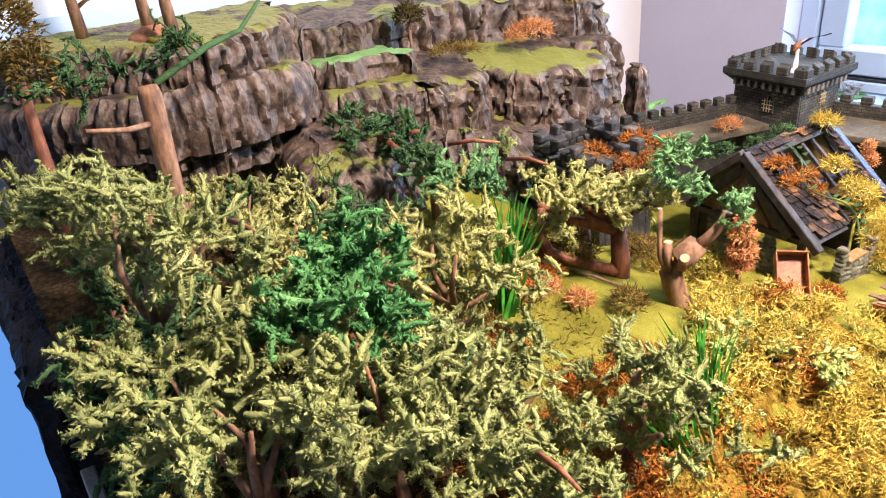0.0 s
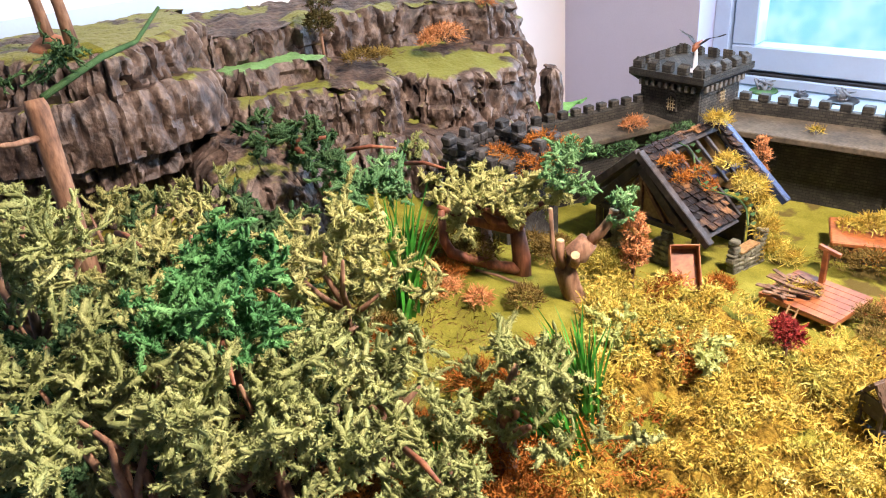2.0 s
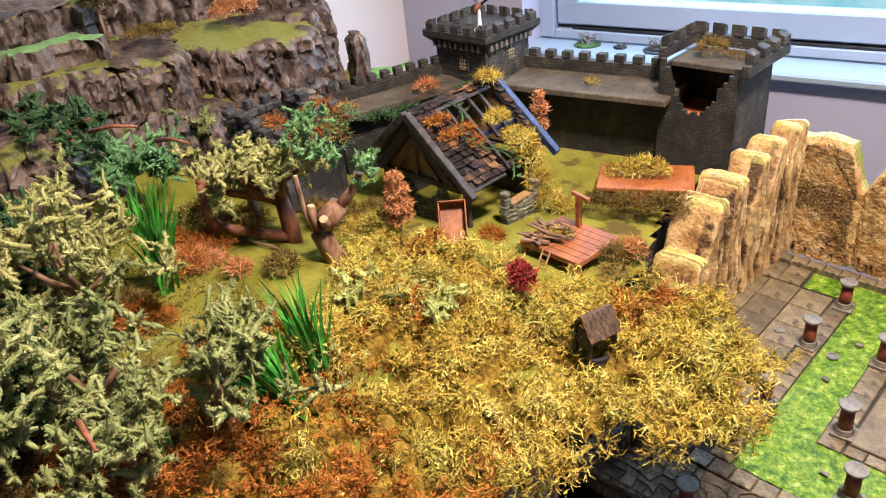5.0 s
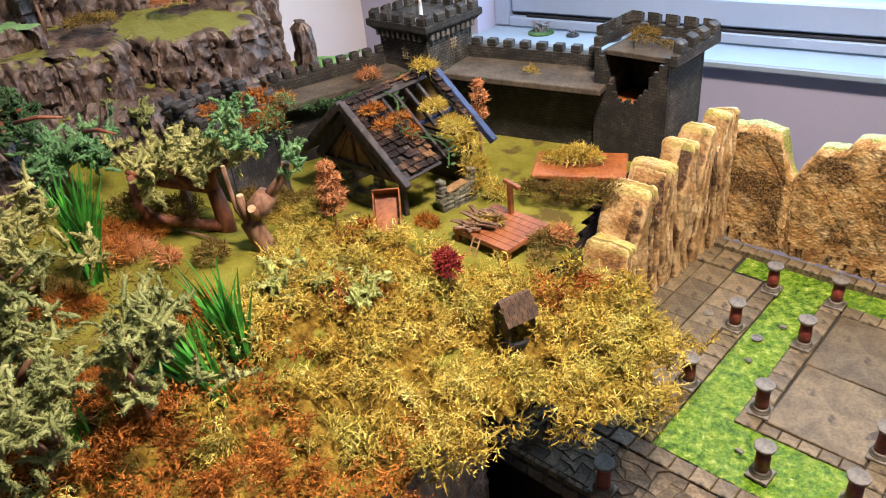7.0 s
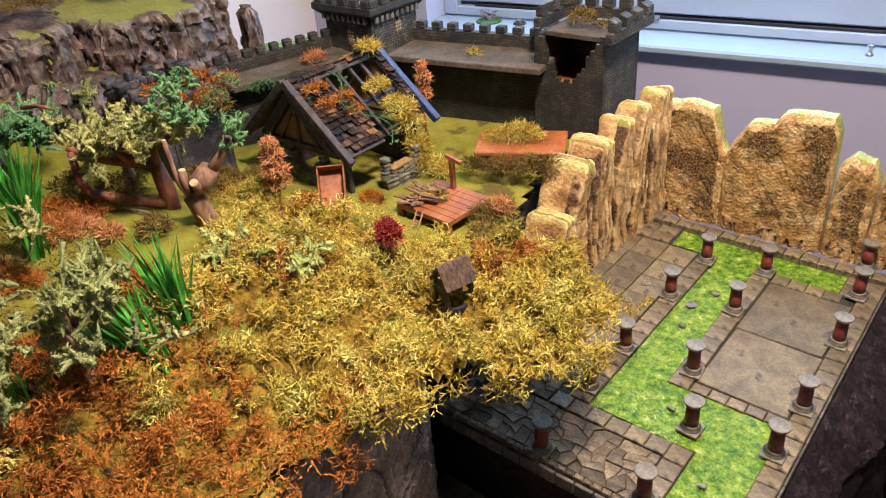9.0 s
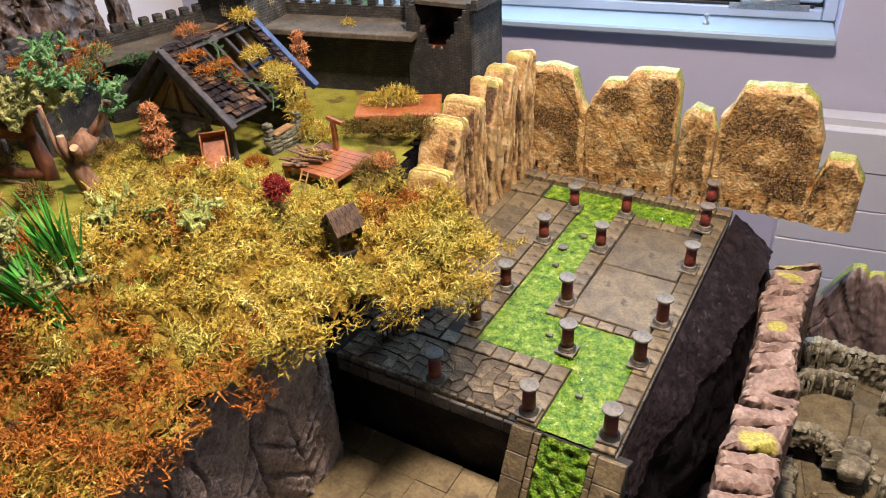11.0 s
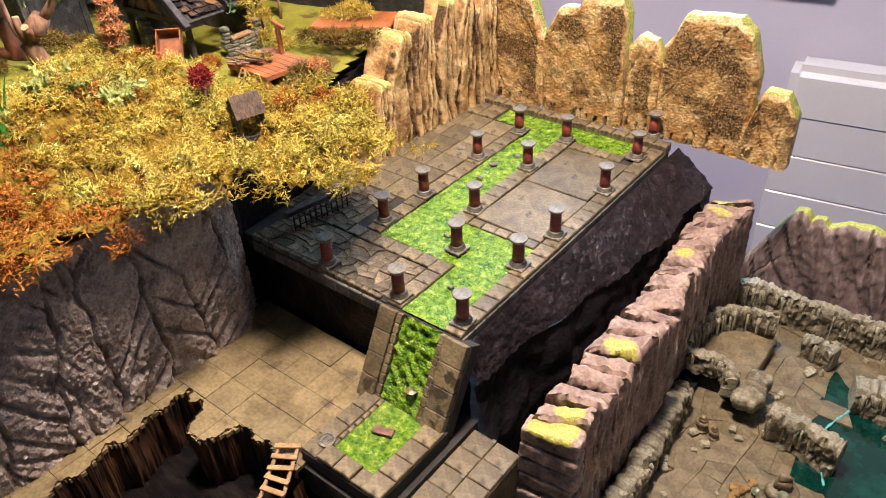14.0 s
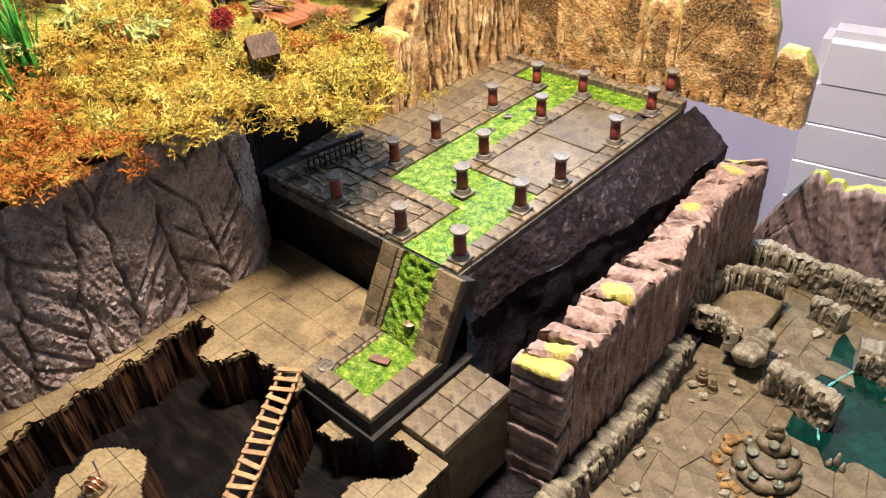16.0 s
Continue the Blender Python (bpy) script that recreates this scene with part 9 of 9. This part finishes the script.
reeds((-0.376, 0.562, 1.066), 70, 0.150, (-0.38, -0.16), 121)
reeds((-0.352, 0.522, 1.066), 52, 0.140, (-0.9, -0.5), 122)
reeds((-0.350, 0.518, 1.066), 34, 0.115, (-2.0, -1.3), 123)
reeds((-0.640, 0.525, ground_z(-0.640, 0.525)), 80, 0.165, (0.0, 0.1), 124)
reeds((-0.395, 0.385, ground_z(-0.395, 0.385)), 16, 0.09, (0.05, 0.0), 125)
rs = np.random.RandomState(131)
fl = thing("white_flowers", "sprigs of small white flowers among the reeds", "flowers", (-0.365, 0.560, 1.065))
for k in range(14):
    p = np.array([rs.normal(0, 0.018), rs.normal(0, 0.022), 0.02 + rs.uniform(0.01, 0.045)])
    part("sprig", fingers(rs, [(*p, 0.004, 0.004, 0.004)], 7, 0.009, 0.0016, 0.6, 0), M_fol_light, fl)

# ---- the lichen moss ----
MOSS = [(-0.135, 0.22), (-0.130, 0.40), (-0.145, 0.50), (-0.120, 0.60), (-0.130, 0.68), (-0.105, 0.715), (-0.040, 0.735), (-0.015, 0.80), (-0.035, 0.88), (-0.060, 0.935), (-0.150, 0.965), (-0.215, 0.965), (-0.245, 0.935), (-0.285, 0.905), (-0.315, 0.865), (-0.395, 0.875), (-0.44, 0.870), (-0.52, 0.845), (-0.555, 0.81), (-0.535, 0.745), (-0.50, 0.69),
        (-0.45, 0.62), (-0.43, 0.56), (-0.40, 0.50), (-0.39, 0.40), (-0.40, 0.25), (-0.33, 0.12), (-0.20, 0.12)]


def moss_z(x, y):
    """Lumps of the moss cushions."""
    z = ground_z(x, y) + 0.020 + 0.026 * noise.noise(Vector((x * 19, y * 19, 3.1))) + 0.020 * noise.noise(Vector((x * 42, y * 42, 1.1)))
    z -= 0.020 * math.exp(-((x + 0.178) ** 2 + (y - 0.782) ** 2) / 0.0011)
    if x > -0.16:
        z -= 1.3 * (x + 0.16) ** 2
    return z


st_ = 0.010
V, F, ix = [], [], {}
for i in range(60):
    for j in range(90):
        x, y = -0.60 + i * st_, 0.10 + j * st_
        if all(inside(x + a, y + b, MOSS) for a, b in ((0.018, 0), (-0.018, 0), (0, 0.018), (0, -0.018))):
            ix[i, j] = len(V)
            V.append((x, y, moss_z(x, y) - 0.010))
for (i, j) in list(ix):
    q = [(i, j), (i + 1, j), (i + 1, j + 1), (i, j + 1)]
    if all(k in ix for k in q):
        F.append([ix[k] for k in q])
M_mat = material("moss_underlay", [(0.07, 0.040, 0.008), (0.22, 0.14, 0.022), (0.36, 0.26, 0.045)], 60, 0.95, 1.0, 200, bump_dist=0.006, spec=0.05)
tagged(obj("moss_mat", (V, F), M_mat, smooth=True), "matted brown base of the lichen moss", "moss", kind="stuff")
rs = np.random.RandomState(141)
gold, rust = [], []
while len(gold) + len(rust) < 900:
    x, y = rs.uniform(-0.60, 0.0), rs.uniform(0.12, 0.97)
    if not inside(x, y, MOSS):
        continue
    if math.hypot(x + 0.185, y - 0.790) < 0.026:
        continue
    r = rs.uniform(0.010, 0.021)
    edge_ = not all(inside(x + a, y, MOSS) for a in (0.02, -0.02))
    c = (x, y, moss_z(x, y) + rs.uniform(-0.006, 0.008) - (rs.uniform(0, 0.024) if edge_ else 0), r, r, r * 0.85)
    n1 = 0.8 * noise.noise(Vector((x * 13, y * 13, 7.7))) + 0.35 * noise.noise(Vector((x * 45, y * 45, 2.7))) + 0.40 * max(0, min(1, (0.62 - y) / 0.2)) - 0.3 * (y > 0.70)
    (rust if n1 > 0.12 else gold).append(c)
# a small tongue of moss over the tiles beside the side rocks
gold += [(-0.085, 0.965, 0.985, 0.013, 0.012, 0.010), (-0.062, 0.985, 0.978, 0.012, 0.010, 0.009), (-0.050, 1.005, 0.975, 0.010, 0.012, 0.008)]


def curls(lobes, count):
    """Curled lichen fronds: each clump leans its own way; every frond carries side sprigs."""
    L = np.array(lobes, float)
    w = L[:, 3] ** 2
    i = rs.choice(len(L), count, p=w / w.sum())
    d = rs.normal(size=(count, 3))
    d /= np.linalg.norm(d, axis=1, keepdims=True)
    d[:, 2] = np.abs(d[:, 2]) - 0.25
    P = L[i, :3] + d * L[i, 3:] * rs.uniform(0.35, 0.95, (count, 1))
    lean = rs.normal(size=(len(L), 3)) * np.array([0.8, 0.8, 0.3])
    segs = 6
    V, F = strands(rs, P, 0.0140, 0.0021, 0.10, segs, 3.2, d * 0.9 + lean[i])
    mid = V.reshape(count, segs + 1, 2, 3).mean(axis=2)
    out = [(V, F)]
    for k in (2, 3, 5):
        way = mid[:, k] - mid[:, k - 1]
        way /= np.linalg.norm(way, axis=1, keepdims=True) + 1e-9
        out.append(strands(rs, mid[:, k], 0.0056, 0.0018, 0.05, 2, 2.0, way + rs.normal(size=way.shape) * 0.6))
    return soup(out)


olive = [c for c in gold if noise.noise(Vector((c[0] * 17, c[1] * 17, 21.0))) + 0.5 * noise.noise(Vector((c[0] * 60, c[1] * 60, 11.0))) > 0.12]
gold = [c for c in gold if c not in olive]
per = 27
tagged(obj("golden_moss", curls(gold, per * len(gold)), M_moss), "golden yellow curly lichen moss over the bank", "moss", kind="stuff")
tagged(obj("olive_moss", curls(olive, per * len(olive)), M_moss_olive), "olive yellow curly lichen moss over the bank", "moss", kind="stuff")
tagged(obj("rust_moss", curls(rust, per * len(rust)), M_rust), "orange rust curly lichen moss over the bank", "moss", kind="stuff")
# fallen leaf litter under the wood
n = 9000
P = np.c_[rs.uniform(-0.92, -0.30, n), rs.uniform(0.08, 0.60, n), np.zeros(n)]
P[:, 2] = [ground_z(x, y) + 0.001 for x, y in P[:, :2]]
tagged(obj("leaf_litter", strands(rs, P, 0.010, 0.0020, 0.25, 3, 1.0), M_brownbush), "brown dried lichen litter under the trees", "litter", kind="stuff")
sel = P[::4] + np.array([0, 0, 0.002])
tagged(obj("rust_litter", strands(rs, sel[(sel[:, 1] < 0.35) | (sel[:, 0] > -0.5)], 0.011, 0.0020, 0.3, 3, 1.0), M_rust), "orange dried lichen litter under the trees", "litter", kind="stuff")
